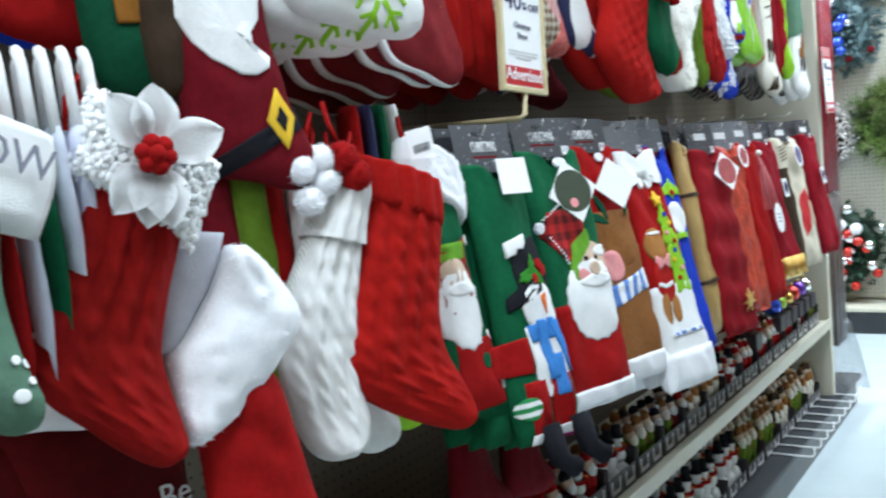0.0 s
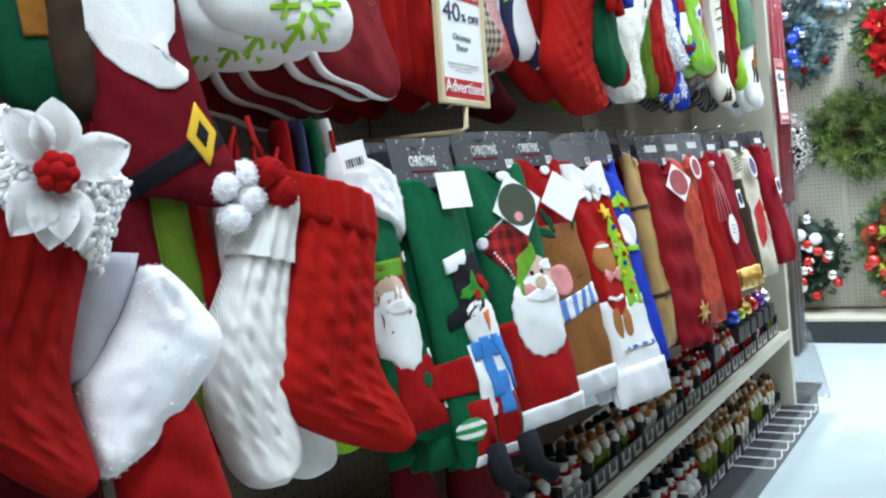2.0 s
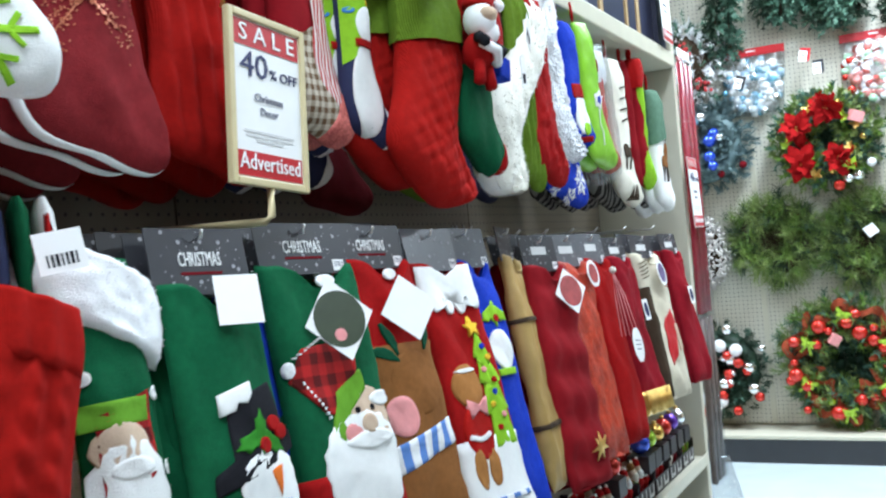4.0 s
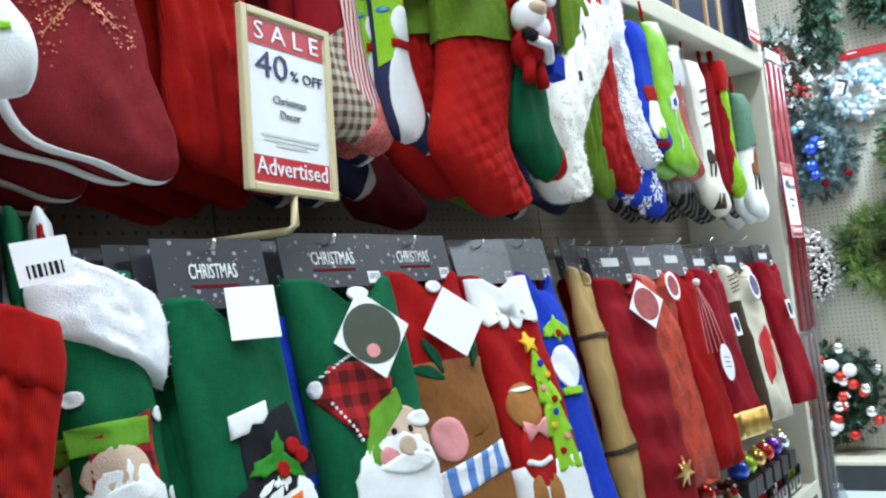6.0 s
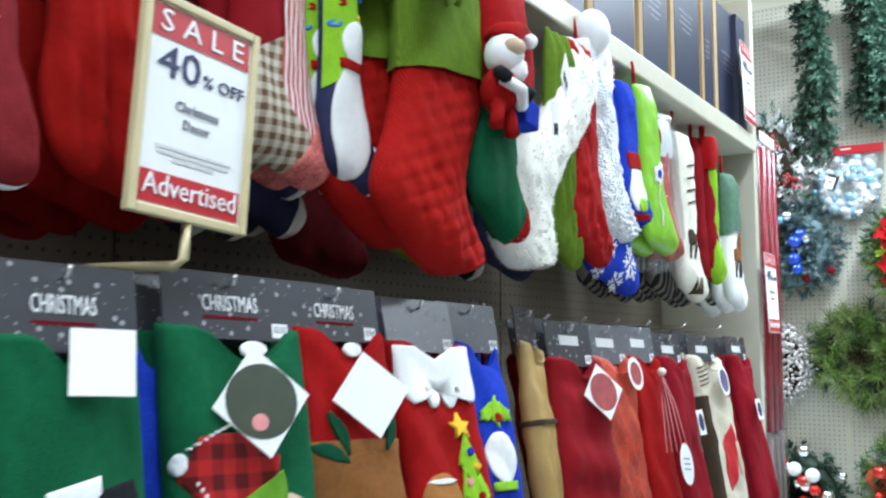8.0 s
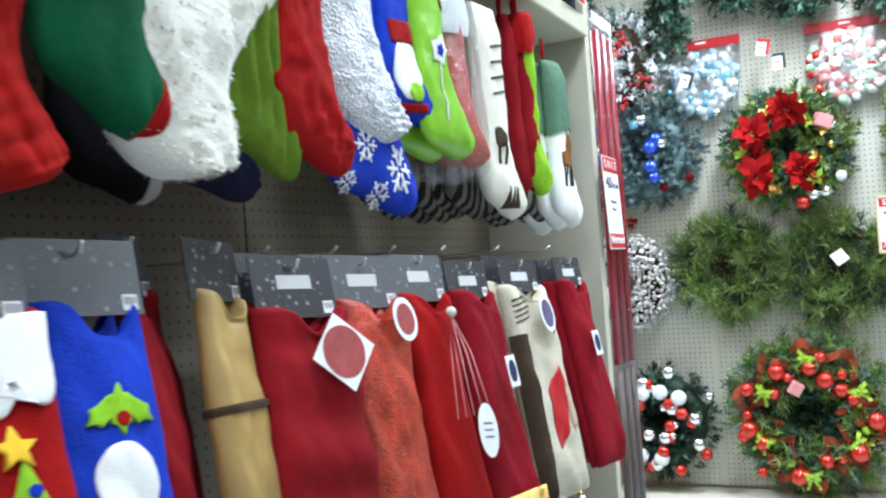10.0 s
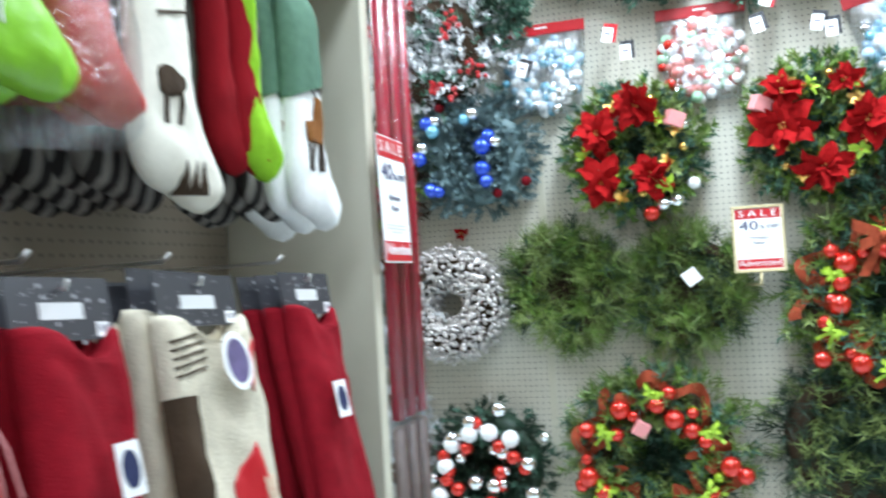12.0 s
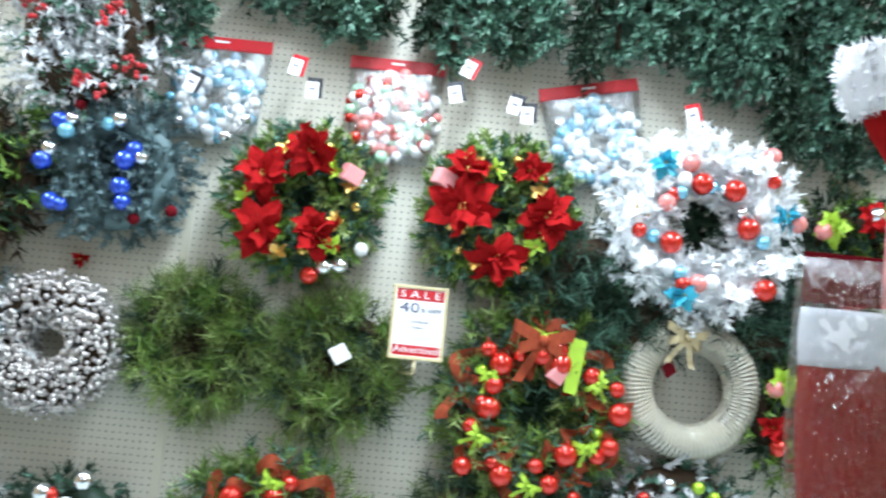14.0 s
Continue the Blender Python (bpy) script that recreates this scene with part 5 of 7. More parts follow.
for sx in (-0.03, 0.06):
    bm = rod([(sx, -0.03, -0.56), (sx, -0.036, -0.62), (sx + 0.03, -0.045, -0.645)], 0.02, seg=8)
    part("boot", bm, BLACK_FELT, th, "stuffed black felt boot")
stack(th, m, 4, 0.030, (-0.012, 0.0))

# green apron with a big felt face
m = hang(1.742, CARD_Z + 0.005, -0.935, 12.5, -2, -10)
th, c = apron("santa_apron", m, "green and red folded apron with felt santa face", 0.205, 0.515, GREEN_FELT, 0.185, 0.082, 1.05, seed=2.0)
c.patch("collar_pompom", oval(0.017, 0.010), WHITE_FUR, th, (0.015, -0.098), "", 0.006)
part("skirt", c.mesh(0.73, 0.95, ns=14, off=0.004), RED_FELT, th, "red felt lower half")
hem(c, th, WHITE_FUR)
tag = part("hang_tag", plate(diamond(0.115, 0.132), 0.001), PAPER, th, "white diamond hang tag", smooth=False)
tag.matrix_basis = pose(0.0, -0.048, -0.165, -4, -4, -20)
part("tag_picture", plate(oval(0.042, 0.044, 28), 0.0006, (0, -0.0012, 0)), mat("tag_green", (0.03, 0.045, 0.02), 0.4, 0.3, 40, 0), tag, "dark green round picture", smooth=False)
part("tag_picture_spot", plate(oval(0.010, 0.010, 12), 0.0004, (-0.006, -0.002, -0.024)), PINK, tag, smooth=False)
c.patch("cap", [(-0.085, 0.0), (-0.06, 0.045), (0.0, 0.05), (0.045, 0.02), (0.02, -0.07), (-0.04, -0.05)], RED_PLAID, th, (-0.01, -0.245), "red plaid felt cap", 0.006)
c.patch("cap_pompom", oval(0.007, 0.012), WHITE_FUR, th, (-0.093, -0.228), "", 0.010)
for k in range(16):
    f = k / 15
    c.patch("stitch", rect(0.0045, 0.0028), WHITE_FELT, th, (-0.082 + 0.125 * f, -0.212 + 0.028 * math.sin(f * 2.4)), "", 0.009)
for k in range(9):
    f = k / 8
    c.patch("stitch", rect(0.0028, 0.0045), WHITE_FELT, th, (-0.076 + 0.035 * f, -0.250 - 0.055 * f), "", 0.009)
c.patch("cap_trim", [(-0.06, -0.045), (-0.035, 0.02), (0.015, 0.048), (0.02, 0.018), (-0.015, -0.012), (-0.03, -0.06)], LEAF_FELT, th, (0.02, -0.29), "green felt cap trim", 0.010)
c.patch("face", oval(0.050, 0.048), PEACH, th, (0.03, -0.315), "peach felt face", 0.008)
c.patch("cheek", oval(0.016, 0.015, 16), PINK, th, (0.0, -0.335), "", 0.013)
c.patch("nose", oval(0.013, 0.015, 16), PEACH, th, (0.03, -0.325), "", 0.016)
for x in (0.015, 0.043):
    c.patch("eye", oval(0.0035, 0.005, 10), BLACK_FELT, th, (x, -0.302), "", 0.013)
c.patch("beard", oval(0.082, 0.082, 36, 0.025, 18), WHITE_FELT, th, (0.014, -0.385), "white felt beard", 0.010)
c.patch("moustache", oval(0.045, 0.014, 24, 0.08, 4), WHITE_FELT, th, (0.03, -0.348), "", 0.016)
c.patch("brow", oval(0.028, 0.012, 16), WHITE_FELT, th, (0.07, -0.29), "", 0.012)
stack(th, m, 3, 0.035, (-0.010, 0.0))
ob, _ = apron("blue_apron", hang(1.625, CARD_Z, -0.98, 12, 0), "blue folded apron packed between green ones", 0.10, 0.42, BLUE, 0.11, seed=2.5, text=False)

# red apron with a reindeer
m = hang(1.94, CARD_Z, -0.935, 12.5, -2, -10)
th, c = apron("reindeer_apron", m, "red folded apron with brown felt reindeer", 0.178, 0.515, RED_FELT, 0.165, 0.078, 1.05, seed=3.0)
c.patch("collar_pompom", oval(0.016, 0.010), WHITE_FUR, th, (0.005, -0.095), "", 0.006)
part("reindeer_body", c.mesh(0.50, 0.93, ns=14, off=0.004), BROWN, th, "brown felt reindeer body")
hem(c, th, WHITE_FUR, 0.91)
tag = part("hang_tag", plate(diamond(0.112, 0.118), 0.001), PAPER, th, "blank white diamond hang tag", smooth=False)
tag.matrix_basis = pose(0.010, -0.048, -0.16, -4, -4, -20)
c.patch("head", oval(0.06, 0.055), BROWN, th, (0.010, -0.285), "brown felt head", 0.006)
c.patch("muzzle", oval(0.032, 0.034), PINK, th, (-0.040, -0.336), "pink felt nose", 0.012)
for x, z, a in ((-0.03, -0.205, 0.4), (0.06, -0.205, -0.4), (-0.05, -0.23, 1.2)):
    c.patch("antler", [(p[0] * math.cos(a) - p[1] * math.sin(a), p[0] * math.sin(a) + p[1] * math.cos(a)) for p in oval(0.010, 0.03, 12, 0.2, 3)], DARK_GREEN, th, (x, z), "", 0.008)
c.patch("scarf", [(-0.085, -0.035), (0.085, 0.0), (0.085, 0.045), (-0.085, 0.01)], BLUE_STRIPE, th, (0.0, -0.395), "blue and white striped scarf", 0.009)
stack(th, m, 3, 0.035, (-0.008, 0.0))

# red apron with gingerbread figure and tree
m = hang(2.14, CARD_Z - 0.01, -0.93, 15.5, -2, -10)
th, c = apron("gingerbread_apron", m, "red folded apron with gingerbread figure and felt tree", 0.165, 0.565, RED_FELT, 0.15, 0.085, 1.25, grey=True, seed=4.0, text=False)
c.patch("icing_collar", [(-0.078, 0.030), (-0.04, 0.028), (0.0, 0.008), (0.04, 0.028), (0.078, 0.030)] + [(0.080 - 0.160 * k / 32, -0.026 - 0.030 * abs(math.sin(math.pi * k / 8)) - 0.012 * math.sin(math.pi * k / 32)) for k in range(33)], WHITE_FELT, th, (0.0, -0.11), "white scalloped felt collar", 0.008)
part("white_base", c.mesh(0.72, 0.90, ns=8, off=0.004), WHITE_FELT, th, "white towelling skirt")
hem(c, th, WHITE_FUR, 0.88, 0.010, "white towelling hem", 0)
c.patch("stitch_line", rect(0.14, 0.008), BLUE_STRIPE, th, (0.000, -0.523), "", 0.012)
c.patch("tree", [(0.0, 0.09), (0.02, 0.04), (0.012, 0.04), (0.034, -0.01), (0.022, -0.01), (0.045, -0.065), (0.03, -0.065), (0.05, -0.13), (-0.02, -0.13), (-0.01, -0.07), (-0.03, -0.065), (-0.012, -0.01), (-0.022, -0.01), (-0.008, 0.04), (-0.016, 0.04)], LIME, th, (0.030, -0.303), "green felt tree", 0.006)
c.patch("star", [(0.022 * math.cos(a) * (1 if k % 2 else 0.45), 0.022 * math.sin(a) * (1 if k % 2 else 0.45)) for k, a in enumerate(math.pi / 2 + (j + 1) * math.pi / 5 for j in range(10))], YELLOW, th, (0.025, -0.206), "yellow felt star", 0.010)
for k in range(8):
    c.patch("tree_bauble", oval(0.006, 0.006, 10), (BLUE, YELLOW, PINK, RED_FELT)[k % 4], th, (0.035 + 0.012 * math.sin(k * 2.3), -0.245 - 0.022 * k), "", 0.012)
c.patch("gingerbread_head", oval(0.040, 0.040), GINGER, th, (-0.035, -0.313), "brown felt gingerbread head", 0.008)
c.patch("icing", oval(0.030, 0.004), WHITE_FELT, th, (-0.035, -0.285), "", 0.012)
c.patch("bow", [(-0.03, 0.018), (0, 0.004), (0.03, 0.018), (0.03, -0.018), (0, -0.004), (-0.03, -0.018)], PINK, th, (-0.025, -0.355), "pink felt bow", 0.013)
c.patch("jumper", oval(0.045, 0.05), RED_KNIT, th, (-0.035, -0.398), "red felt jumper", 0.008)
for k in range(8):
    c.patch("icing_dot", oval(0.006, 0.005, 8), WHITE_FELT, th, (-0.070 + 0.009 * k, -0.405 - 0.006 * math.sin(k * 0.45)), "", 0.013)
for sx in (-0.035, 0.01):
    c.patch("gingerbread_leg", oval(0.018, 0.036), GINGER, th, (sx - 0.025, -0.462), "", 0.008)
stack(th, m, 3, 0.035, (-0.008, 0.0))

# blue apron with snowman and holly
m = hang(2.30, CARD_Z - 0.01, -0.935, 13, -2, -10)
th, c = apron("blue_apron", m, "royal blue folded apron with holly and snowman", 0.135, 0.52, BLUE, 0.15, 0.085, 1.05, grey=True, seed=5.0, text=False)
for a, x in ((0.5, -0.01), (2.5, 0.02), (1.5, 0.006)):
    c.patch("holly_leaf", [(p[0] * math.cos(a) - p[1] * math.sin(a), p[0] * math.sin(a) + p[1] * math.cos(a)) for p in oval(0.024, 0.011, 12, 0.16, 6)], LIME, th, (x, -0.19), "", 0.006)
c.patch("holly_berry", oval(0.008, 0.008, 10), RED_FELT, th, (0.006, -0.20), "", 0.010)
c.patch("snowman", oval(0.034, 0.042), WHITE_FELT, th, (0.0, -0.265), "white felt snowman", 0.006)
c.patch("snowman_scarf", rect(0.06, 0.014), LIME, th, (0.0, -0.31), "", 0.009)
stack(th, m, 2, 0.035, (-0.008, 0.0))
m = hang(2.41, CARD_Z, -0.98, 9, 0, 25)
ob, _ = apron("wine_apron", m, "dark wine folded apron seen edge-on", 0.13, 0.45, WINE, 0.14, 0.08, seed=5.3, text=False)
stack(ob, m, 2, 0.03, (0.03, 0.0))

# gold satin table runner, folded and tied
m = hang(2.53, CARD_Z - 0.01, -0.945, 9, -3, 10)
th, c = apron("gold_runner", m, "folded gold satin table runner on a card", 0.10, 0.525, GOLD_CLOTH, 0.13, 0.08, 1.15, seed=6.0, text=False, group="folded runners")
part("tie", c.mesh(0.49, 0.505, ns=2, off=0.004), TWIG, th, "thin dark tie")
part("tie", c.mesh(0.80, 0.812, ns=2, off=0.004), TWIG, th, "thin dark tie")

# red and wine runners at the far end of the row
m = hang(2.68, CARD_Z - 0.035, -0.925, 11, -2, -8)
th, c = apron("wine_runner", m, "wine red satin runner with a diamond tag", 0.19, 0.52, WINE, 0.165, 0.088, 1.08, seed=7.0, text=False, group="folded runners", relief=lambda s, u, x, z: 0.006 * math.sin(z * 60 + x * 9) * min(1, s * 3))
tag = part("hang_tag", plate(diamond(0.105, 0.115), 0.001), PAPER, th, "white diamond hang tag", smooth=False)
tag.matrix_basis = pose(0.025, -0.048, -0.148, -4, -4, -16)
part("tag_picture", plate(oval(0.034, 0.038, 26), 0.0006, (0, -0.0012, 0)), mat("tag_rose", (0.36, 0.06, 0.06), 0.5, 0.4, 60, 0), tag, "rose round picture", smooth=False)
c.patch("gold_star", [(0.035 * math.cos(a) * (1 if k % 2 else 0.4), 0.035 * math.sin(a) * (1 if k % 2 else 0.4)) for k, a in enumerate(math.pi / 2 + (j + 1) * math.pi / 7 for j in range(14))], GOLD, th, (0.035, -0.52), "gold foil star", 0.006)
part("card_window", plate(rect(0.07, 0.02, 0, -0.036), 0.0004, (0, -0.0018, 0)), PALE_INK, th, smooth=False)
stack(th, m, 2, 0.035, (-0.012, 0.0))
for y, w, cl, lab, cw, tagk in ((2.875, 0.155, GLITTER_RED, "shaggy orange-red runner with an oval tag", 0.175, "oval"), (3.07, 0.145, RED_FELT, "bright red runner with beaded strings and tag", 0.155, "round"), (3.28, 0.155, CRIMSON, "crimson runner with gold fringe and label", 0.15, "rect"), (3.56, 0.20, None, "ivory tapestry runner with red figures", 0.17, "violet"), (3.905, 0.15, CRIMSON, "plain crimson runner with a small label", 0.15, "rect")):
    m = hang(y, CARD_Z - (0.035 if y < 3.2 else 0.05), -0.93, 11, -2, -8)
    rel = plush if cl is GLITTER_RED else None
    th, c = apron("folded_runner", m, lab, w, 0.50 if y < 3.2 else 0.46, cl or mat("ivory_tapestry", (0.62, 0.56, 0.44), 0.9, 0.15, 40, 0.5, 200), cw, 0.086 if y < 3.2 else 0.075, 1.06, seed=y * 3, text=False, grey=y < 3.2, relief=rel, group="folded runners")
    part("card_window", plate(rect(cw * 0.42, 0.02, 0, -0.04), 0.0004, (0, -0.0018, 0)), PALE_INK, th, smooth=False)
    if tagk == "oval":
        t2 = part("hang_tag", plate(oval(0.030, 0.036, 26), 0.001), PAPER, th, "white oval tag", smooth=False)
        t2.matrix_basis = pose(0.035, -0.045, -0.115, 0, -10, 0)
        part("tag_picture", plate(oval(0.022, 0.026, 22), 0.0006, (0, -0.0012, 0)), mat("tag_rose", (0.36, 0.06, 0.06)), t2, smooth=False)
    elif tagk == "round":
        t2 = part("hang_tag", plate(oval(0.030, 0.048, 26), 0.001), PAPER, th, "white oval tag with grey bars", smooth=False)
        t2.matrix_basis = pose(0.05, -0.048, -0.33, 0, 6, 0)
        for k in range(3):
            part("tag_bar", plate(rect(0.028, 0.003, 0, 0.012 - 0.012 * k), 0.0004, (0, -0.0012, 0)), INK, t2, smooth=False)
        for a in (-0.05, -0.025, 0.0, 0.03, 0.055):
            bm = rod([(0.02, -0.04, -0.115), (0.02 + a * 0.6, -0.044, -0.19), (0.02 + a, -0.045, -0.30)], 0.0016, seg=5)
            part("bead_string", bm, PINK, th, "thin pale string")
        part("bead_knot", ball(0.010, (0.02, -0.042, -0.115), None, 2), IVORY, th)
    elif tagk == "rect":
        t2 = part("hang_tag", plate(rect(0.036, 0.062), 0.001), PAPER, th, "white rectangular tag", smooth=False)
        t2.matrix_basis = pose(0.022 if y < 3.5 else -0.02, -0.046, -0.232, 0, -3, 0)
        part("tag_picture", plate(oval(0.013, 0.022, 20), 0.0006, (0, -0.0012, 0)), NAVY, t2, "dark oval picture", smooth=False)
        if y < 3.5:
            bm = c.mesh(0.88, 1.0, ns=6, off=0.005)
            part("gold_fringe", bm, GOLD, th, "gold fringe")
            for k in range(18):
                x = -w * 0.5 + w * k / 17
                part("fringe_thread", rod([(x, -0.03, -0.46), (x + 0.004 * math.sin(k), -0.033, -0.525)], 0.0028, seg=4), GOLD, th)
    else:
        t2 = part("hang_tag", plate(oval(0.030, 0.042, 26), 0.001), PAPER, th, "white oval tag", smooth=False)
        t2.matrix_basis = pose(0.01, -0.045, -0.135, 0, -10, 0)
        part("tag_picture", plate(oval(0.022, 0.032, 22), 0.0006, (0, -0.0012, 0)), mat("tag_violet", (0.12, 0.09, 0.20), 0.5, 0.4, 60, 0), t2, smooth=False)
        for k in range(5):
            c.patch("woven_line", [(-0.09, 0.0), (-0.02, 0.012), (-0.02, 0.015), (-0.09, 0.003)], TWIG, th, (0.0, -0.10 - 0.012 * k), "", 0.002)
        c.patch("woven_coat", [(-0.03, 0.0), (0.02, 0.05), (0.035, -0.02), (0.0, -0.11), (-0.035, -0.13)], RED_PRINT, th, (0.02, -0.30), "woven red coat", 0.002)
        c.patch("woven_figure", [(-0.012, 0.03), (0.016, 0.03), (0.022, -0.06), (-0.006, -0.06)], PEACH, th, (0.055, -0.33), "", 0.003)
        c.patch("woven_bow", [(-0.03, 0.02), (0, 0.0), (0.03, 0.03), (0.012, -0.02), (0.0, -0.05), (-0.01, -0.02)], RED_PRINT, th, (0.055, -0.13), "", 0.004)
        part("grey_fold", c.mesh(0.45, 1.0, 0.0, 0.22, ns=16, nu=4, off=0.006, both=False), TWIG, th, "dark woven border")
    stack(th, m, 2, 0.035, (-0.010, 0.0))
for y in (1.51, 1.745, 1.945, 2.125, 2.30, 2.69, 2.875, 3.07, 3.28, 3.56, 3.905):
    hook(y, CARD_Z - 0.03, x1=-0.965)

# a small magenta pouch under the aprons
th, c = stocking("magenta_stocking", hang(1.70, 0.90, -0.94, 4, 2), "small magenta felt stocking with a price tag", 0.075, 0.17, 0.02, mat("magenta_felt", (0.26, 0.012, 0.10), 0.9, 0.2, 80, 0.3, 400), seed=60.0)
price_tag(th, (0.015, -0.07), turn=15, y=-0.036, w=0.035, h=0.045)
m = hang(1.60, 0.93, -0.97, 3, 0)
th, c = stocking("dark_stocking", m, "dark wine stocking hanging low behind aprons", 0.11, 0.30, 0.04, DARK_RED, cuff=0.05, cuff_mat=WHITE_FUR, seed=61.0)
copy_thing(th, hang(1.42, 0.95, -0.97, 3, 0))

# ---- small goods on the lower shelves ----
def figure_mesh(kind):
    """A small moulded figurine as one mesh with several colours."""
    bm = bmesh.new()

    def add(fn, idx):
        before = set(bm.faces)
        fn()
        for f in bm.faces:
            if f not in before:
                f.material_index = idx
                f.smooth = True
    if kind == "snowman":
        add(lambda: ball(0.030, (0, 0, 0.026), bm, 2, 0.9), 0)
        add(lambda: ball(0.022, (0, 0, 0.066), bm, 2), 0)
        add(lambda: ball(0.017, (0, 0, 0.096), bm, 2), 0)
        add(lambda: rod([(0, 0, 0.108), (0, 0, 0.112)], 0.020, bm, 10), 1)
        add(lambda: rod([(0, 0, 0.11), (0, 0, 0.135)], 0.013, bm, 10), 1)
        add(lambda: rod([(0.02 * math.cos(a), 0.02 * math.sin(a), 0.082) for a in (k * math.tau / 10 for k in range(11))], 0.005, bm, 5), 2)
        add(lambda: rod([(0, -0.015, 0.096), (0, -0.03, 0.094)], 0.003, bm, 5), 3)
        mats = [WHITE_FELT, BLACK_FELT, RED_FELT, ORANGE]
    else:
        add(lambda: rod([(0, 0, 0.0), (0, 0, 0.03), (0, 0, 0.07)], 0.022, bm, 10), 0)
        add(lambda: ball(0.026, (0, 0, 0.055), bm, 2, 1.1), 0)
        add(lambda: ball(0.016, (0, -0.004, 0.095), bm, 2), 1)
        add(lambda: ball(0.014, (0, -0.014, 0.082), bm, 2, 1.2), 2)
        add(lambda: ball(0.016, (0, 0, 0.108), bm, 2, 1.0), 3)
        add(lambda: ball(0.007, (0.012, 0, 0.122), bm, 1), 2)
        add(lambda: rod([(-0.03, -0.01, 0.05), (-0.02, -0.005, 0.075), (0.02, -0.005, 0.075), (0.03, -0.01, 0.05)], 0.008, bm, 6), 3)
        mats = {"santa": [RED_FELT, PEACH, WHITE_FELT, RED_FELT], "carol": [OLIVE, PEACH, IVORY, BROWN], "nutcracker": [DARK_RED, PEACH, WHITE_FELT, BLACK_FELT], "angel": [IVORY, PEACH, GINGER, TWIG]}[kind]
    me = bpy.data.meshes.new("figurine")
    bm.to_mesh(me)
    bm.free()
    for q in mats:
        me.materials.append(q)
    return me


FIG = {k: figure_mesh(k) for k in ("snowman", "santa", "carol", "nutcracker", "angel")}
FIG_LABEL = {"snowman": "small white snowman figurine with black hat", "santa": "small red and white santa figurine", "carol": "small olive and ivory carol singer figurine", "nutcracker": "small dark red nutcracker figurine", "angel": "small ivory angel figurine with brown hair"}


def tray(x, y, z, w, h, d):
    """An open black display box with a cut-out front."""
    th = thing("display_tray", pose(x, y, z, 0, 0, 90), "black printed cardboard tray holding figurines", "display box", "figurine trays")
    bm = bmesh.new()
    box(-w / 2, -d / 2, 0, w / 2, d / 2, 0.003, 0, bm)
    box(-w / 2, d / 2 - 0.003, 0.003, w / 2, d / 2, h, 0, bm)
    box(-w / 2, -d / 2, 0.003, -w / 2 + 0.003, d / 2 - 0.003, h, 0, bm)
    box(w / 2 - 0.003, -d / 2, 0.003, w / 2, d / 2 - 0.003, h, 0, bm)
    box(-w / 2 + 0.003, -d / 2, 0.003, w / 2 - 0.003, -d / 2 + 0.003, h * 0.62, 0, bm)
    part("box", bm, TRAY, th, smooth=False)
    for k in range(2):
        cx = -w / 4 + k * w / 2
        part("printed_panel", plate([(cx - w * 0.16, h * 0.12), (cx + w * 0.16, h * 0.12), (cx + w * 0.16, h * 0.55), (cx + w * 0.11, h * 0.55), (cx + w * 0.11, h * 0.25), (cx - w * 0.11, h * 0.25), (cx - w * 0.11, h * 0.55), (cx - w * 0.16, h * 0.55)], 0.0006, (0, -d / 2 - 0.0005, 0)), PALE_INK, th, "pale printed frame", smooth=False)
    return th


r3 = random.Random(21)
kinds = ("santa", "nutcracker", "carol", "snowman", "angel")
y = 1.10
while y < 4.05:
    w = 0.17
    tray(-1.03, y + w / 2, 0.476, w, 0.085, 0.13)
    k1 = r3.choice(kinds)
    for i in range(3):
        for row in range(2):
            kk = k1 if r3.random() < 0.75 else r3.choice(kinds)
            ob = tagged(new("figurine", FIG[kk]), FIG_LABEL[kk], "figurine", "figurines on the lower shelf")
            ob.matrix_basis = pose(-1.0 - 0.06 * row, y + 0.03 + 0.055 * i, 0.4795, 0, 0, 90 + r3.uniform(-25, 25)) @ Matrix.Diagonal((0.95, 0.95, r3.uniform(0.98, 1.15), 1))
    y += w + 0.012
for y, bmat, lab in ((3.30, RED_BALL, "red"), (3.62, BLUE_BALL, "blue"), (3.80, GOLD_BALL, "gold"), (3.90, RED_BALL, "red"), (4.0, PURPLE_BALL, "purple"), (4.10, SILVER_BALL, "silver"), (3.70, LIME_BALL, "green")):
    th = thing("glass_bauble", pose(-1.0, y, 0.655), "shiny %s glass bauble on the trays" % lab, "bauble", "loose baubles")
    part("sphere", ball(0.034, (0, 0, 0), None, 3), bmat, th)
    part("cap", rod([(0, 0, 0.032), (0, 0, 0.042)], 0.008, seg=8), GOLD, th, "gold cap")
    th2 = thing("gift_carton", pose(-1.0, y, 0.5625), "small black gift carton under a bauble", "box", "gift cartons")
    part("carton", box(-0.038, -0.038, 0.0, 0.038, 0.038, 0.058, 0.002), TRAY, th2, smooth=False)
y = 1.2
while y < 4.1:
    w = 0.20
    tray(-1.06, y + w / 2, 0.141, w, 0.075, 0.16)
    k1 = "snowman" if 2.3 < y < 3.1 else r3.choice(("angel", "carol", "angel", "nutcracker"))
    for i in range(3):
        for row in range(2):
            ob = tagged(new("figurine", FIG[k1]), FIG_LABEL[k1], "figurine", "figurines on the base deck")
            s = r3.uniform(1.25, 1.5)
            ob.matrix_basis = pose(-1.02 - 0.075 * row, y + 0.04 + 0.062 * i, 0.1445, 0, 0, 90 + r3.uniform(-25, 25)) @ Matrix.Diagonal((1.0, 1.0, s, 1))
    y += w + 0.015
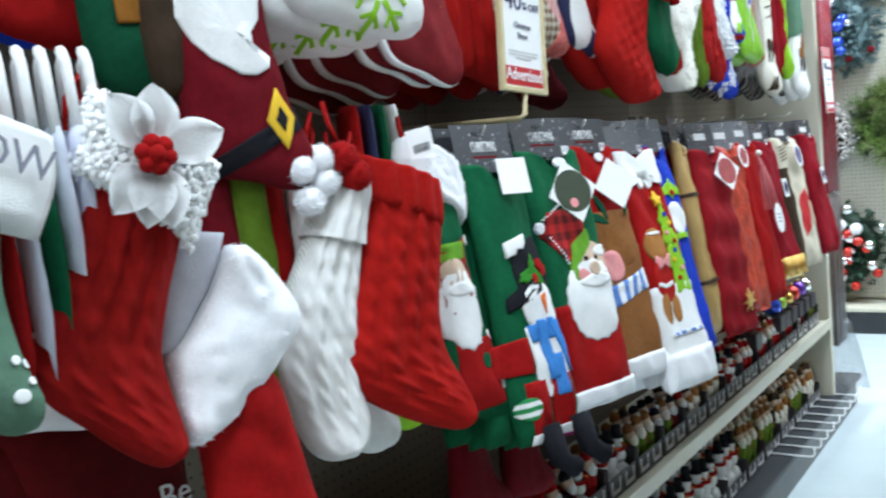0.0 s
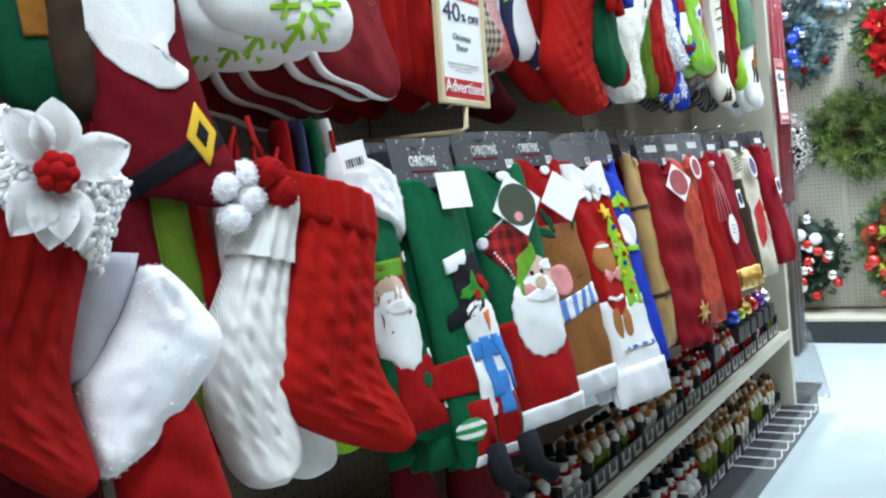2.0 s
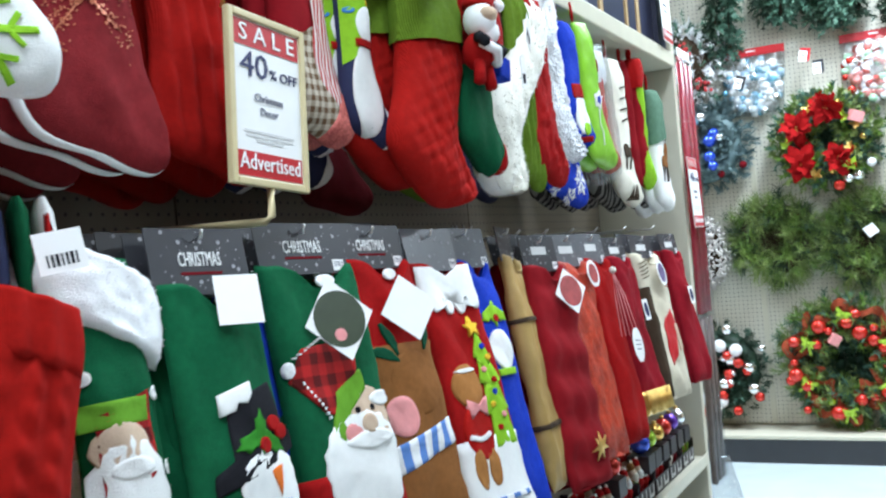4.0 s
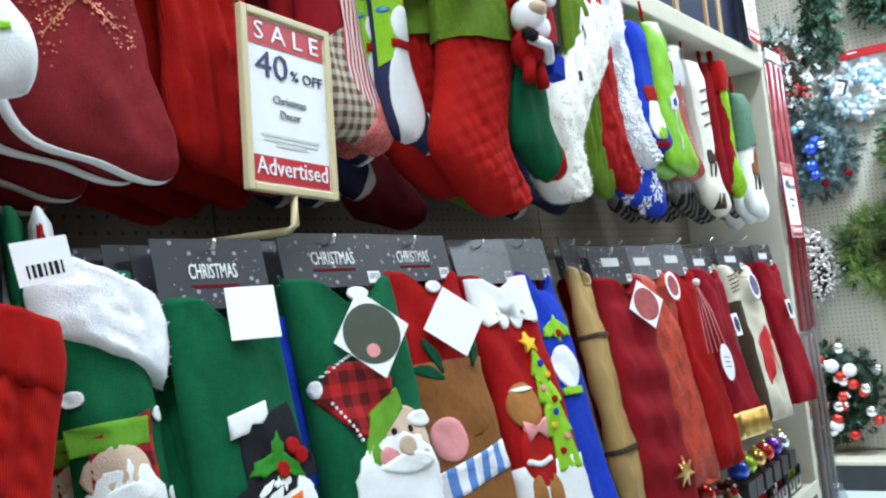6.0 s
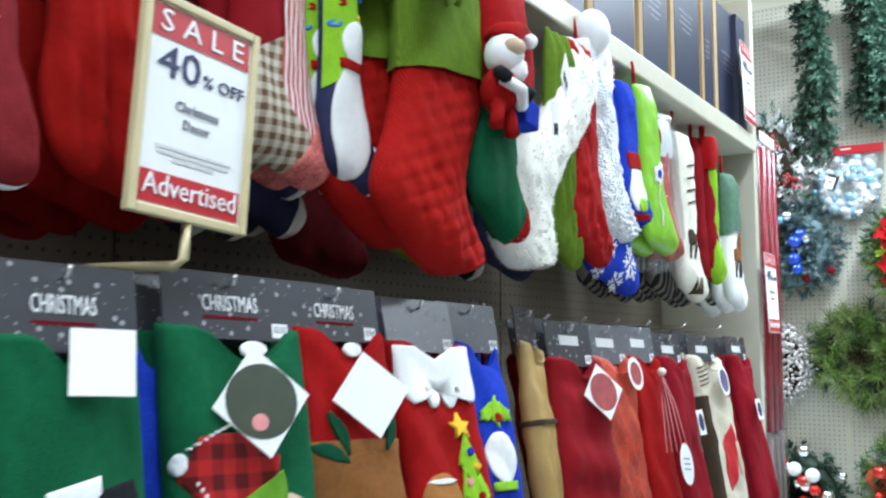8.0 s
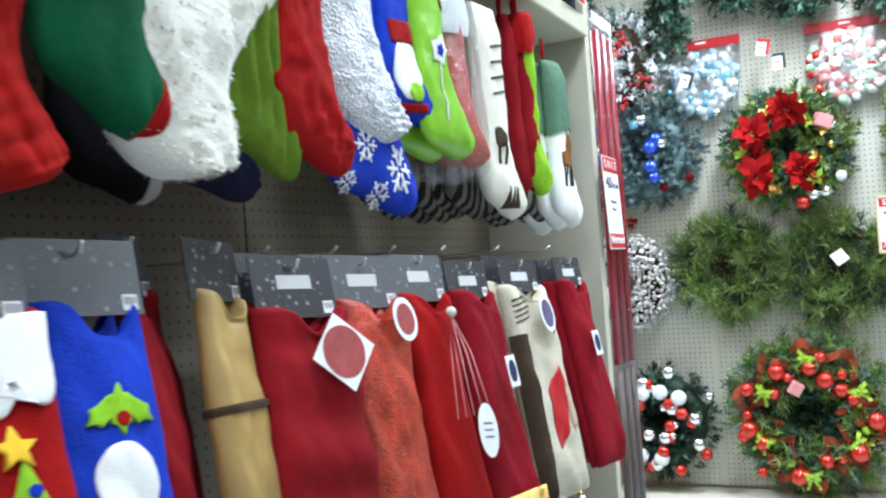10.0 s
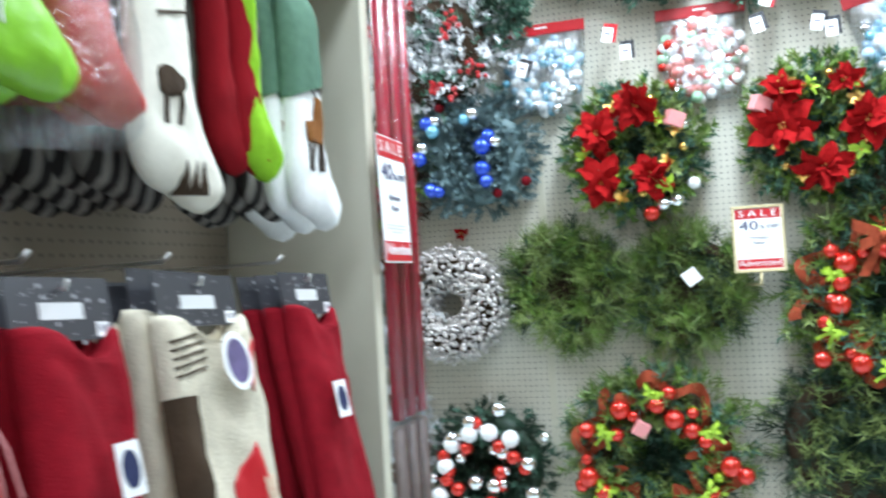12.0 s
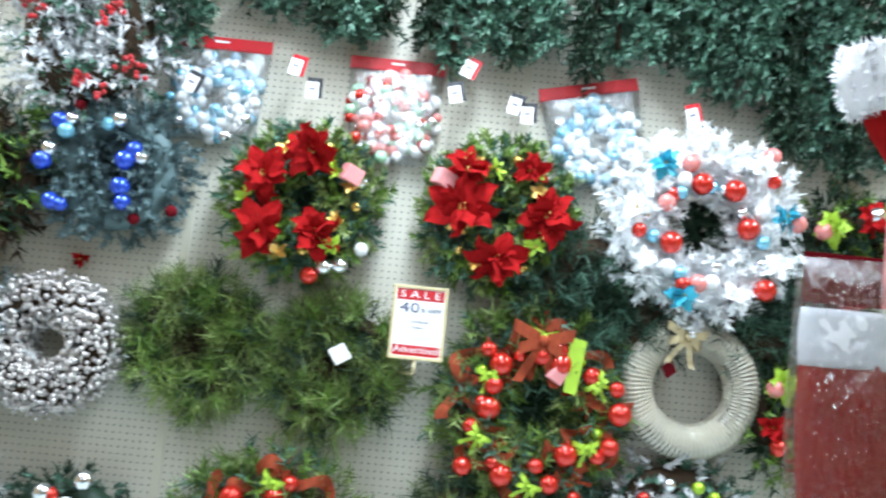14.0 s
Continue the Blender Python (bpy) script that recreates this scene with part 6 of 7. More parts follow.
# white wire prongs along the front of the base
for k in range(9):
    th = thing("wire_prong", pose(-0.985, 3.42 + 0.105 * k, 0.1425), "white wire prong on the base deck", "hook", "wire prongs")
    part("wire", rod([(0, 0, 0.004), (0.13, 0, 0.004), (0.15, 0, 0.006), (0.152, 0.02, 0.008), (0.152, 0.022, 0.036)], 0.0038, seg=6), WHITE_WIRE, th)
# plush and snowflake clutter under the near stockings
for k in range(10):
    y = 0.70 + 0.085 * k
    th = thing("plush_ornament", pose(-1.0 + 0.02 * (k % 3), y, 0.476, 0, 0, 90), "white and red plush ornament on the shelf", "ornament", "plush ornaments")
    bm = bmesh.new()
    for j in range(7):
        a = j * math.tau / 7
        rod([(0, 0, 0.05), (0.05 * math.cos(a), -0.02, 0.05 + 0.045 * math.sin(a))], 0.010, bm, 5)
    part("fronds", bm, WHITE_FUR if k % 3 else RED_FELT, th)
    part("foot", rod([(0, 0, 0), (0, 0, 0.05)], 0.016, None, 8), DARK_RED, th)

# cartons on the top shelf
y = 0.9
i = 0
while y < 4.1:
    w = (0.30, 0.22, 0.26, 0.10)[i % 4]
    h = (0.40, 0.36, 0.42, 0.38)[i % 4]
    if y + w > 4.2:
        break
    th = thing("display_carton", pose(-1.10, y + w / 2, 2.048, 0, 0, 90), "navy printed carton with tan cardboard sides", "box", "cartons on the top shelf")
    part("carton", box(-w / 2, -0.14, 0, w / 2, 0.14, h, 0.003), BOX_TAN, th, smooth=False)
    part("printed_face", plate(rect(w * 0.86, h * 0.98, 0.01, h * 0.5), 0.001, (0, -0.1405, 0)), BOX_NAVY, th, "dark navy printed face", smooth=False)
    for k in range(4):
        part("print_line", plate(rect(w * (0.5, 0.36, 0.44, 0.3)[k], 0.005, 0.0, h * 0.60 - 0.018 * k), 0.0004, (0, -0.142, 0)), INK, th, smooth=False)
    y += w + 0.03
    i += 1
th = thing("display_carton", pose(-1.08, 4.15, 2.048, 0, 0, 90), "slim navy carton with a winter picture", "box", "cartons on the top shelf")
part("carton", box(-0.05, -0.14, 0, 0.05, 0.14, 0.40, 0.003), BOX_NAVY, th, smooth=False)
part("picture", plate(rect(0.06, 0.10, 0, 0.24), 0.001, (0, -0.1405, 0)), PALE_INK, th, "pale printed picture", smooth=False)

# ---- packs hanging on the rack's end ----
for k, (z0, z1, mm, lab) in enumerate(((1.02, 2.02, mat("red_foil_pack", (0.34, 0.012, 0.03), 0.25, 0.3, 40, 0.3, 60), "tall red foil ribbon pack on the rack end"), (0.35, 1.0, mat("brown_pack", (0.12, 0.085, 0.075), 0.4, 0.3, 40, 0.2, 60), "tall dark brown garland pack on the rack end"))):
    for j in range(3):
        th = thing("ribbon_pack", pose(-0.925, EY + 0.045 + 0.07 * j, 0), lab, "ribbon pack", "packs on the rack end")
        for q in range(3):
            part("roll", rod([(-0.006 * q, 0.023 * (q - 1), z0), (0.002 - 0.006 * q, 0.023 * (q - 1) + 0.003 * math.sin(j), (z0 + z1) / 2), (-0.006 * q, 0.023 * (q - 1), z1)], 0.0135, seg=8), mm, th)
        part("film", box(-0.028, -0.0345, z0 - 0.01, 0.014, 0.033, z1 + 0.02, 0.008), PACK_FILM, th, "clear plastic sleeve")
        part("header", box(-0.004, -0.030, z1 + 0.021, 0.0, 0.030, z1 + 0.06, 0.001), PAPER, th, "white header")
# ring of frosted twigs in a clear pouch at the foot of the rack end
th = thing("clear_pouch", pose(-0.90, EY + 0.10, 0.145), "clear plastic pouch leaning on the rack end", "bag")
part("pouch", Cloth([(-0.05, 0.30), (-0.07, 0.15), (-0.08, 0.0)], [(0.02, 0.30), (0.06, 0.15), (0.09, 0.0)], 0.015, None, 0.01, 2.0).mesh(ns=14, nu=6), PLASTIC, th)


# ---- wreaths ----
def sprig(bm, base, out, length, blades, blade, width, rng2, droop=0.0):
    """A twig with needles round it."""
    out = out.normalized()
    side = out.orthogonal().normalized()
    up = out.cross(side)
    for i in range(blades):
        f = (i + 0.5) / blades
        a = i * 2.4 + rng2.uniform(0, 0.7)
        d = (out * (0.75 - 0.15 * f) + (side * math.cos(a) + up * math.sin(a)) * rng2.uniform(0.5, 0.9)).normalized()
        p = base + out * length * f + Vector((0, 0, -droop * f * f))
        w = d.cross(Vector((rng2.uniform(-1, 1), rng2.uniform(-1, 1), rng2.uniform(-1, 1)))).normalized() * width * 1.5
        q = p + d * blade * rng2.uniform(0.7, 1.15)
        bm.faces.new((bm.verts.new(p - w), bm.verts.new(p + w), bm.verts.new(q)))


def ring_point(R, r, a, b):
    """A point and an outward way on a ring that faces -y."""
    c, s = math.cos(a), math.sin(a)
    way = Vector((c * math.cos(b), -math.sin(b), s * math.cos(b)))
    return Vector((R * c, 0, R * s)) + way * r, way


def foliage(R, r, n, length, blades, blade, width, seed, spread=0.5, squash=0.75):
    rng2 = random.Random(seed)
    bm = bmesh.new()
    for _ in range(n):
        a, b = rng2.uniform(0, math.tau), rng2.uniform(-0.7, math.pi + 0.7)
        rr = r * rng2.uniform(0.15, 1.0)
        p, w = ring_point(R, rr, a, b)
        tang = Vector((-math.sin(a), 0, math.cos(a)))
        d = w + tang * rng2.uniform(-spread, spread) * 1.4 + Vector((rng2.uniform(-1, 1), rng2.uniform(-1, 0.3), rng2.uniform(-1, 1))) * spread
        p.y *= squash
        sprig(bm, p, d, length * rng2.uniform(0.6, 1.2), blades, blade, width, rng2)
    return bm


def torus(R, r, seg=36, ring=10, lump=0.0):
    bm = bmesh.new()
    rows = []
    for i in range(seg):
        a = i * math.tau / seg
        row = []
        for j in range(ring):
            p, _ = ring_point(R, r * (1 + lump * noise.noise((3 * math.cos(a), 3 * math.sin(a), j))), a, j * math.tau / ring)
            row.append(bm.verts.new(p))
        rows.append(row)
    for i in range(seg):
        for j in range(ring):
            bm.faces.new((rows[i][j], rows[(i + 1) % seg][j], rows[(i + 1) % seg][(j + 1) % ring], rows[i][(j + 1) % ring]))
    bmesh.ops.recalc_face_normals(bm, faces=bm.faces[:])
    return bm


BALLS = {}


def bauble(parent, material, r, at, name="bauble", label=""):
    key = material.name
    if key not in BALLS:
        me = bpy.data.meshes.new("bauble")
        bm = ball(1.0, (0, 0, 0), None, 2)
        for f in bm.faces:
            f.smooth = True
        bm.to_mesh(me)
        bm.free()
        me.materials.append(material)
        BALLS[key] = me
    shared(name, BALLS[key], parent, Matrix.Translation(at) @ Matrix.Diagonal((r, r, r, 1)), label)


PETALS = {}


def petal_mesh(material):
    """One pointed petal of unit length along x, facing -y."""
    if material.name not in PETALS:
        bm = bmesh.new()
        rows = []
        for j in range(7):
            f = j / 6
            hw = 0.31 * math.sin(math.pi * min(1, f ** 0.8)) * (1 + 0.14 * math.sin(f * 19)) + 0.004
            rows.append([bm.verts.new((f, -0.30 * math.sin(f * 2.5) - 0.09 * abs(q) * math.sin(f * 9) + 0.03, q * hw)) for q in (-1, -0.4, 0, 0.4, 1)])
        for r0, r1 in zip(rows, rows[1:]):
            for q in range(4):
                f = bm.faces.new((r0[q], r0[q + 1], r1[q + 1], r1[q]))
                f.smooth = True
        me = bpy.data.meshes.new("petal")
        bm.to_mesh(me)
        bm.free()
        me.materials.append(material)
        PETALS[material.name] = me
    return PETALS[material.name]


def poinsettia(parent, at, r, material, turn=0.0, label="red velvet poinsettia"):
    """A flower with two tiers of petals round a small gold eye."""
    bm = bmesh.new()
    for i in range(5):
        ball(r * 0.06, (r * 0.08 * math.cos(i * 1.26), -r * 0.32, r * 0.08 * math.sin(i * 1.26)), bm, 1)
    ob = part("poinsettia", bm, GOLD, parent, label)
    ob.matrix_basis = pose(*at, 0, 0, 0)
    rp = random.Random(int(abs(at[0]) * 9000 + abs(at[2]) * 700 + r * 1000))
    for n, k, dy in ((9, 1.0, 0.0), (7, 0.76, -0.12), (5, 0.48, -0.22)) if r > 0.055 else ((6, 1.0, 0.0),):
        for i in range(n):
            a = math.degrees(turn + i * math.tau / n) + rp.uniform(-9, 9) + (25 if k < 1 else 0)
            q = r * k * rp.uniform(0.85, 1.12)
            shared("petal", petal_mesh(material), ob, pose(0, dy * r, 0, 0, a, 0) @ pose(0, 0, 0, rp.uniform(-60, 60), 0, rp.uniform(-48, 30)) @ Matrix.Diagonal((q, q, q, 1)))


def bow(parent, at, w, material, turn=0.0, label="ribbon bow", name="bow"):
    bm = bmesh.new()
    for sx in (-1, 1):
        for loop_r, tilt in ((1.0, 0.35), (0.75, -0.5)):
            pts = []
            for j in range(13):
                a = j * math.tau / 12
                x = sx * (w * 0.5 * loop_r) * (1 - math.cos(a)) / 2
                y = -0.02 - 0.03 * math.sin(a)
                z = x * sx * tilt
                pts.append((x, y, z))
            for p, q in zip(pts, pts[1:]):
                h = w * 0.10
                bm.faces.new([bm.verts.new(v) for v in ((p[0], p[1], p[2] - h), (q[0], q[1], q[2] - h), (q[0], q[1], q[2] + h), (p[0], p[1], p[2] + h))])
        prev = None
        for j in range(7):
            f = j / 6
            c = Vector((sx * w * 0.3 * f, -0.03 - 0.015 * math.sin(f * 6), -w * 0.7 * f))
            row = [bm.verts.new(c + Vector((-w * 0.08, 0, 0))), bm.verts.new(c + Vector((w * 0.08, 0.004, 0)))]
            if prev:
                bm.faces.new((prev[0], prev[1], row[1], row[0]))
            prev = row
    ball(w * 0.09, (0, -0.045, 0), bm, 2)
    ob = part(name, bm, material, parent, label)
    ob.matrix_basis = pose(*at, 0, turn, 0)


def streamer(parent, R, r, a0, a1, width, material, seed):
    """A ribbon that winds along the ring."""
    bm = bmesh.new()
    prev = None
    n = 26
    for i in range(n + 1):
        a = a0 + (a1 - a0) * i / n
        b = math.pi / 2 + 0.30 * math.sin(i * 0.42 + seed)
        p, w = ring_point(R, r * (1.02 + 0.16 * math.sin(i * 0.55 + seed)), a, b)
        t = Vector((math.cos(a), 0.5 * math.sin(i * 0.6 + seed), math.sin(a))).normalized() * width / 2
        row = [bm.verts.new(p - t), bm.verts.new(p + t)]
        if prev:
            bm.faces.new((prev[0], prev[1], row[1], row[0]))
        prev = row
    part("ribbon", bm, material, parent, "wired mesh ribbon")


def wreath(name, x, z, label, R, r, needles, n=420, length=0.06, blades=12, blade=0.03, width=0.0022, seed=1, y=None, back=TWIG, tilt=0.0, spread=0.5):
    yy = PY - r * 0.75 - 0.012 if y is None else y
    th = thing(name, pose(x, yy, z, 0, tilt, 0), label, "wreath", "wreaths on the pegboard")
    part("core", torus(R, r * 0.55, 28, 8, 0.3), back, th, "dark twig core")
    mats = needles if isinstance(needles, (list, tuple)) else [needles]
    for i, nm in enumerate(mats):
        part("foliage", foliage(R, r, n // len(mats), length, blades, blade, width, seed + 17 * i, spread), nm, th, smooth=False)
    # added ring of dark needles: stands in for shade and back foliage in the hole
    part("inner_foliage", foliage(R * 0.55, r * 0.75, n // 4, length * 0.8, blades, blade, width * 1.3, seed + 5, spread), TWIG if name == "pine_wreath" else DEEP_FIR, th, "dark needles added behind the hole as shade and back foliage", smooth=False).location.y = r * 0.55
    part("hanger", rod([(0, r * 0.4, R + r * 0.6), (0, r * 0.6 + 0.005, R + r * 0.6 + 0.06)], 0.003), STEEL, th, "wire hanger")
    return th


# blue spruce wreath with blue and silver baubles
th = wreath("spruce_wreath", -1.30, 1.865, "blue-grey spruce wreath with shiny blue baubles", 0.165, 0.105, [SPRUCE, SPRUCE], n=520, length=0.07, blades=22, blade=0.026, width=0.0030, seed=2, back=SPRUCE)
for x, z, r, mm in ((-0.19, 0.14, 0.028, BLUE_BALL), (-0.165, 0.105, 0.026, AQUA_BALL), (-0.15, 0.15, 0.022, SILVER_BALL), (-0.215, 0.035, 0.026, SILVER_BALL), (-0.235, -0.01, 0.03, BLUE_BALL), (-0.185, -0.15, 0.028, BLUE_BALL), (-0.15, -0.16, 0.022, BLUE_BALL), (0.02, 0.165, 0.026, SILVER_BALL), (-0.02, 0.145, 0.022, AQUA_BALL), (0.055, 0.02, 0.032, BLUE_BALL), (0.085, 0.06, 0.028, BLUE_BALL), (0.115, 0.035, 0.024, SILVER_BALL), (0.05, -0.075, 0.03, BLUE_BALL), (0.065, -0.13, 0.026, BLUE_BALL)):
    bauble(th, mm, r * 1.2, (x, -0.11, z))
for x, z in ((0.23, -0.14), (-0.14, 0.21), (0.10, -0.18)):
    part("berry_sprig", ball(0.022, (x, -0.07, z), None, 2), DARK_RED, th, "dark red berries")

# two poinsettia wreaths
for x, z, seed, flowers, extra in ((-0.615, 1.815, 5, ((0.03, 0.17, 0.105), (-0.135, 0.07, 0.09), (-0.13, -0.13, 0.11), (0.07, -0.12, 0.09)), True), (0.105, 1.835, 9, ((-0.13, 0.14, 0.085), (-0.14, 0.0, 0.115), (0.165, 0.0, 0.105), (0.0, -0.17, 0.10), (0.10, 0.16, 0.06)), False)):
    th = wreath("poinsettia_wreath", x, z, "green wreath with red velvet poinsettias and gold", 0.18, 0.105, [FIR, LEAF, PINE], n=760, length=0.055, blades=10, blade=0.036, width=0.0050, seed=seed, back=DEEP_FIR)
    for k, (fx, fz, fr) in enumerate(flowers):
        poinsettia(th, (fx, -0.12, fz), fr * 1.2, RED_VELVET, k * 0.7)
    for k in range(17):
        a = k * 0.41 + seed
        p, _ = ring_point(0.185 + 0.03 * math.sin(k * 2.3), 0.09, a, math.pi / 2)
        if k % 3 == 0:
            bauble(th, GOLD_BALL, 0.020, p)
        else:
            poinsettia(th, (p.x, -0.11, p.z), 0.045, (GOLD, LIME_RIBBON)[k % 2], k, "small gold foil leaf")
    g = part("gift_box", box(-0.035, -0.03, -0.03, 0.035, 0.03, 0.03, 0.004), PINK, th, "pale red gift box ornament", smooth=False)
    g.matrix_basis = pose(0.175 if extra else -0.215, -0.12, 0.10, 10, 20, 30)
    if extra:
        for bx, bz, r, mm in ((0.11, -0.235, 0.030, SILVER_BALL), (0.165, -0.225, 0.03, SILVER_BALL), (0.06, -0.27, 0.034, RED_BALL), (0.235, -0.16, 0.026, WHITE_BALL), (0.21, 0.08, 0.024, SILVER_BALL)):
            bauble(th, mm, r, (bx, -0.085, bz))

# white tinsel wreath
th = wreath("white_wreath", 0.835, 1.855, "large white tinsel wreath with red and aqua baubles", 0.23, 0.115, [WHITE_NEEDLE], n=700, length=0.055, blades=16, blade=0.038, width=0.0042, seed=12, back=WHITE_NEEDLE, y=PY - 0.17)
r4 = random.Random(8)
for k in range(30):
    a = k * 2.399
    p, _ = ring_point(0.23 + r4.uniform(-0.07, 0.07), 0.12, a, math.pi / 2 + r4.uniform(-0.5, 0.5))
    bauble(th, (RED_BALL, AQUA_BALL, WHITE_BALL, PINK_BALL, RED_BALL, SILVER_BALL)[k % 6], (0.042, 0.026, 0.03, 0.034, 0.028, 0.022)[k % 6], p)
for k in range(9):
    a = k * 0.7 + 0.2
    p, _ = ring_point(0.27, 0.10, a, math.pi / 2)
    poinsettia(th, (p.x, -0.12, p.z), 0.062, (TEAL_LEAF, WHITE_NEEDLE, WHITE_NEEDLE)[k % 3], k, "stiff glitter leaves")

# silver berry wreath
th = thing("berry_wreath", pose(-1.46, PY - 0.10, 1.215), "silver and mauve berry wreath", "wreath", "wreaths on the pegboard")
part("core", torus(0.165, 0.055, 28, 8, 0.3), TWIG, th, "dark twig core")
bm = bmesh.new()
r5 = random.Random(4)
for k in range(1700):
    p, w = ring_point(0.165, 0.098 * r5.uniform(0.6, 1.08), r5.uniform(0, math.tau), r5.uniform(-0.5, math.pi + 0.5))
    bmesh.ops.create_icosphere(bm, subdivisions=1, radius=r5.uniform(0.007, 0.012), matrix=Matrix.Translation(p))
tagged(part("berry_spray", bm, SILVER_BERRY, th, "silver berries"), kind="stuff")
tagged(part("twig_mass", foliage(0.165, 0.085, 90, 0.05, 5, 0.03, 0.002, 6), FROST, th, smooth=False), kind="stuff")
th = thing("leaf_ornament", pose(-1.41, PY - 0.03, 1.53, 0, 0, 0), "small red velvet leaf tag on the pegboard", "ornament")
poinsettia(th, (0, 0, 0), 0.04, RED_VELVET, 0.5, "red velvet leaves")
for x, z, nm, lab, sc in ((-1.78, 1.22, [FROST, SPRUCE], "frosted mauve-grey twig wreath", 0.16), (-1.80, 0.62, [FROST], "frosted twig wreath near the floor", 0.15)):
    wreath("frosted_wreath", x, z, lab, sc, 0.10, nm, n=360, length=0.07, blades=8, blade=0.045, width=0.0025, seed=int(z * 10))
th = wreath("leaf_swag", -1.78, 1.80, "dark brown-green leafy wreath with red ribbon", 0.15, 0.11, [LEAF, TWIG, DEEP_FIR], n=360, length=0.09, blades=8, blade=0.055, width=0.006, seed=31)
bow(th, (0.02, -0.10, -0.08), 0.16, DARK_RED, 0, "dark red ribbon")

# plain pine wreaths
for x, z, seed in ((-0.945, 1.275, 41), (-0.445, 1.235, 43)):
    th = wreath("pine_wreath", x, z, "plain long-needled green pine wreath", 0.175, 0.062, [PINE, LEAF, PINE, DEEP_FIR], n=400, length=0.075, blades=18, blade=0.085, width=0.0018, seed=seed, spread=0.75)
    if seed == 43:
        t2 = part("price_tag", plate(diamond(0.09, 0.085), 0.001), PAPER, th, "white paper tag", smooth=False)
        t2.matrix_basis = pose(0.03, -0.115, 0.045, 0, 12, 0)

# red bauble wreaths with rust ribbon and lime bows
def ribbon_wreath(x, z, seed, R=0.245):
    th = wreath("ribbon_wreath", x, z, "green pine wreath with red baubles, rust ribbon, lime bows", R, 0.115, [PINE, LEAF, FIR], n=780, length=0.08, blades=13, blade=0.055, width=0.003, seed=seed, spread=0.65)
    q = random.Random(seed)
    for k in range(23):
        a = k * math.tau / 23 + q.uniform(-0.15, 0.15)
        p, _ = ring_point(R + q.uniform(-0.06, 0.07), 0.132, a, math.pi / 2 + q.uniform(-0.4, 0.4))
        bauble(th, RED_BALL, (0.044, 0.030, 0.036, 0.024)[k % 4], p)
    for k in range(12):
        streamer(th, R + (-0.07, 0.055, 0.0)[k % 3] + q.uniform(-0.02, 0.02), 0.102, k * 0.52 + q.uniform(0, 0.3), k * 0.52 + 1.25, 0.048, RUST_RIBBON, k + seed)
    for k in range(5):
        p, _ = ring_point(R + q.uniform(-0.04, 0.05), 0.095, k * 1.257 + 0.25, math.pi / 2)
        bow(th, (p.x, p.y + 0.03, p.z), 0.10, RUST_RIBBON, q.uniform(-180, 180), "rust mesh ribbon loop", "ribbon_loop")
    for k in range(6):
        a = k * math.tau / 6 + 0.5
        p, _ = ring_point(R + 0.03 * math.sin(k * 2), 0.12, a, math.pi / 2)
        bow(th, (p.x, p.y + 0.01, p.z), 0.095, LIME_RIBBON, q.uniform(-60, 60), "lime green bow")
    for k in range(4):
        p, _ = ring_point(R, 0.11, k * 1.7 + 0.9, math.pi / 2)
        bauble(th, LIME_BALL, 0.022, p)
    g = part("gift_box", box(-0.028, -0.02, -0.03, 0.028, 0.02, 0.03, 0.004), PINK, th, "pale red tag", smooth=False)
    g.matrix_basis = pose(-0.05 if seed == 51 else 0.06, -0.14, 0.13, 10, 30, 20)
    return th


ribbon_wreath(-0.595, 0.555, 51)
th = ribbon_wreath(0.29, 1.155, 53, 0.23)
bow(th, (0.0, -0.12, 0.24), 0.22, RUST_RIBBON, 5, "rust mesh ribbon bow")
part("ribbon_tail", plate([(-0.03, 0.09), (0.03, 0.09), (0.045, -0.10), (0.0, -0.10)], 0.002), LIME_RIBBON, th, "lime ribbon tail", smooth=False).matrix_basis = pose(0.105, -0.15, 0.17, 0, 12, 0)

# red, silver and white bauble wreath
th = wreath("bauble_wreath", -1.325, 0.51, "dark fir wreath with red, silver and white baubles", 0.185, 0.095, [DEEP_FIR, FIR, DEEP_FIR], n=560, length=0.05, blades=12, blade=0.03, width=0.003, seed=61, back=DEEP_FIR)
q = random.Random(5)
for k in range(42):
    a = k * 2.399
    p, _ = ring_point(0.185 + q.uniform(-0.075, 0.075), 0.100, a, math.pi / 2 + q.uniform(-0.5, 0.5))
    bauble(th, (RED_BALL, SILVER_BALL, WHITE_BALL, RED_BALL, SILVER_BALL)[k % 5], (0.030, 0.036, 0.040, 0.033, 0.024)[k % 5], p)

# ivory yarn ring with a bow
th = thing("yarn_wreath", pose(0.845, PY - 0.12, 1.28), "ivory yarn-wound ring wreath with a gold bow", "wreath", "wreaths on the pegboard")
part("ring", torus(0.195, 0.061, 64, 14), IVORY, th, "ivory ring")
bm = bmesh.new()
for k in range(84):
    a = k * math.tau / 84
    pts = [ring_point(0.195, 0.064, a + 0.02 * math.sin(j), j * math.tau / 10)[0] for j in range(11)]
    rod(pts, 0.0052, bm, 5)
tagged(part("yarn_winding", bm, STRAW, th, "turns of ivory yarn"), kind="stuff")
bow(th, (-0.04, -0.05, 0.18), 0.15, mat("champagne_ribbon", (0.52, 0.42, 0.24), 0.4, 0.15, 30, 0.1, 100), 10, "champagne ribbon bow")
bauble(th, SILVER_BALL, 0.016, (-0.03, -0.11, 0.19))
part("hanging_tag", plate(diamond(0.06, 0.07), 0.002), DARK_RED, th, "dark red tag", smooth=False).matrix_basis = pose(-0.08, -0.02, 0.06, 0, 10, 0)

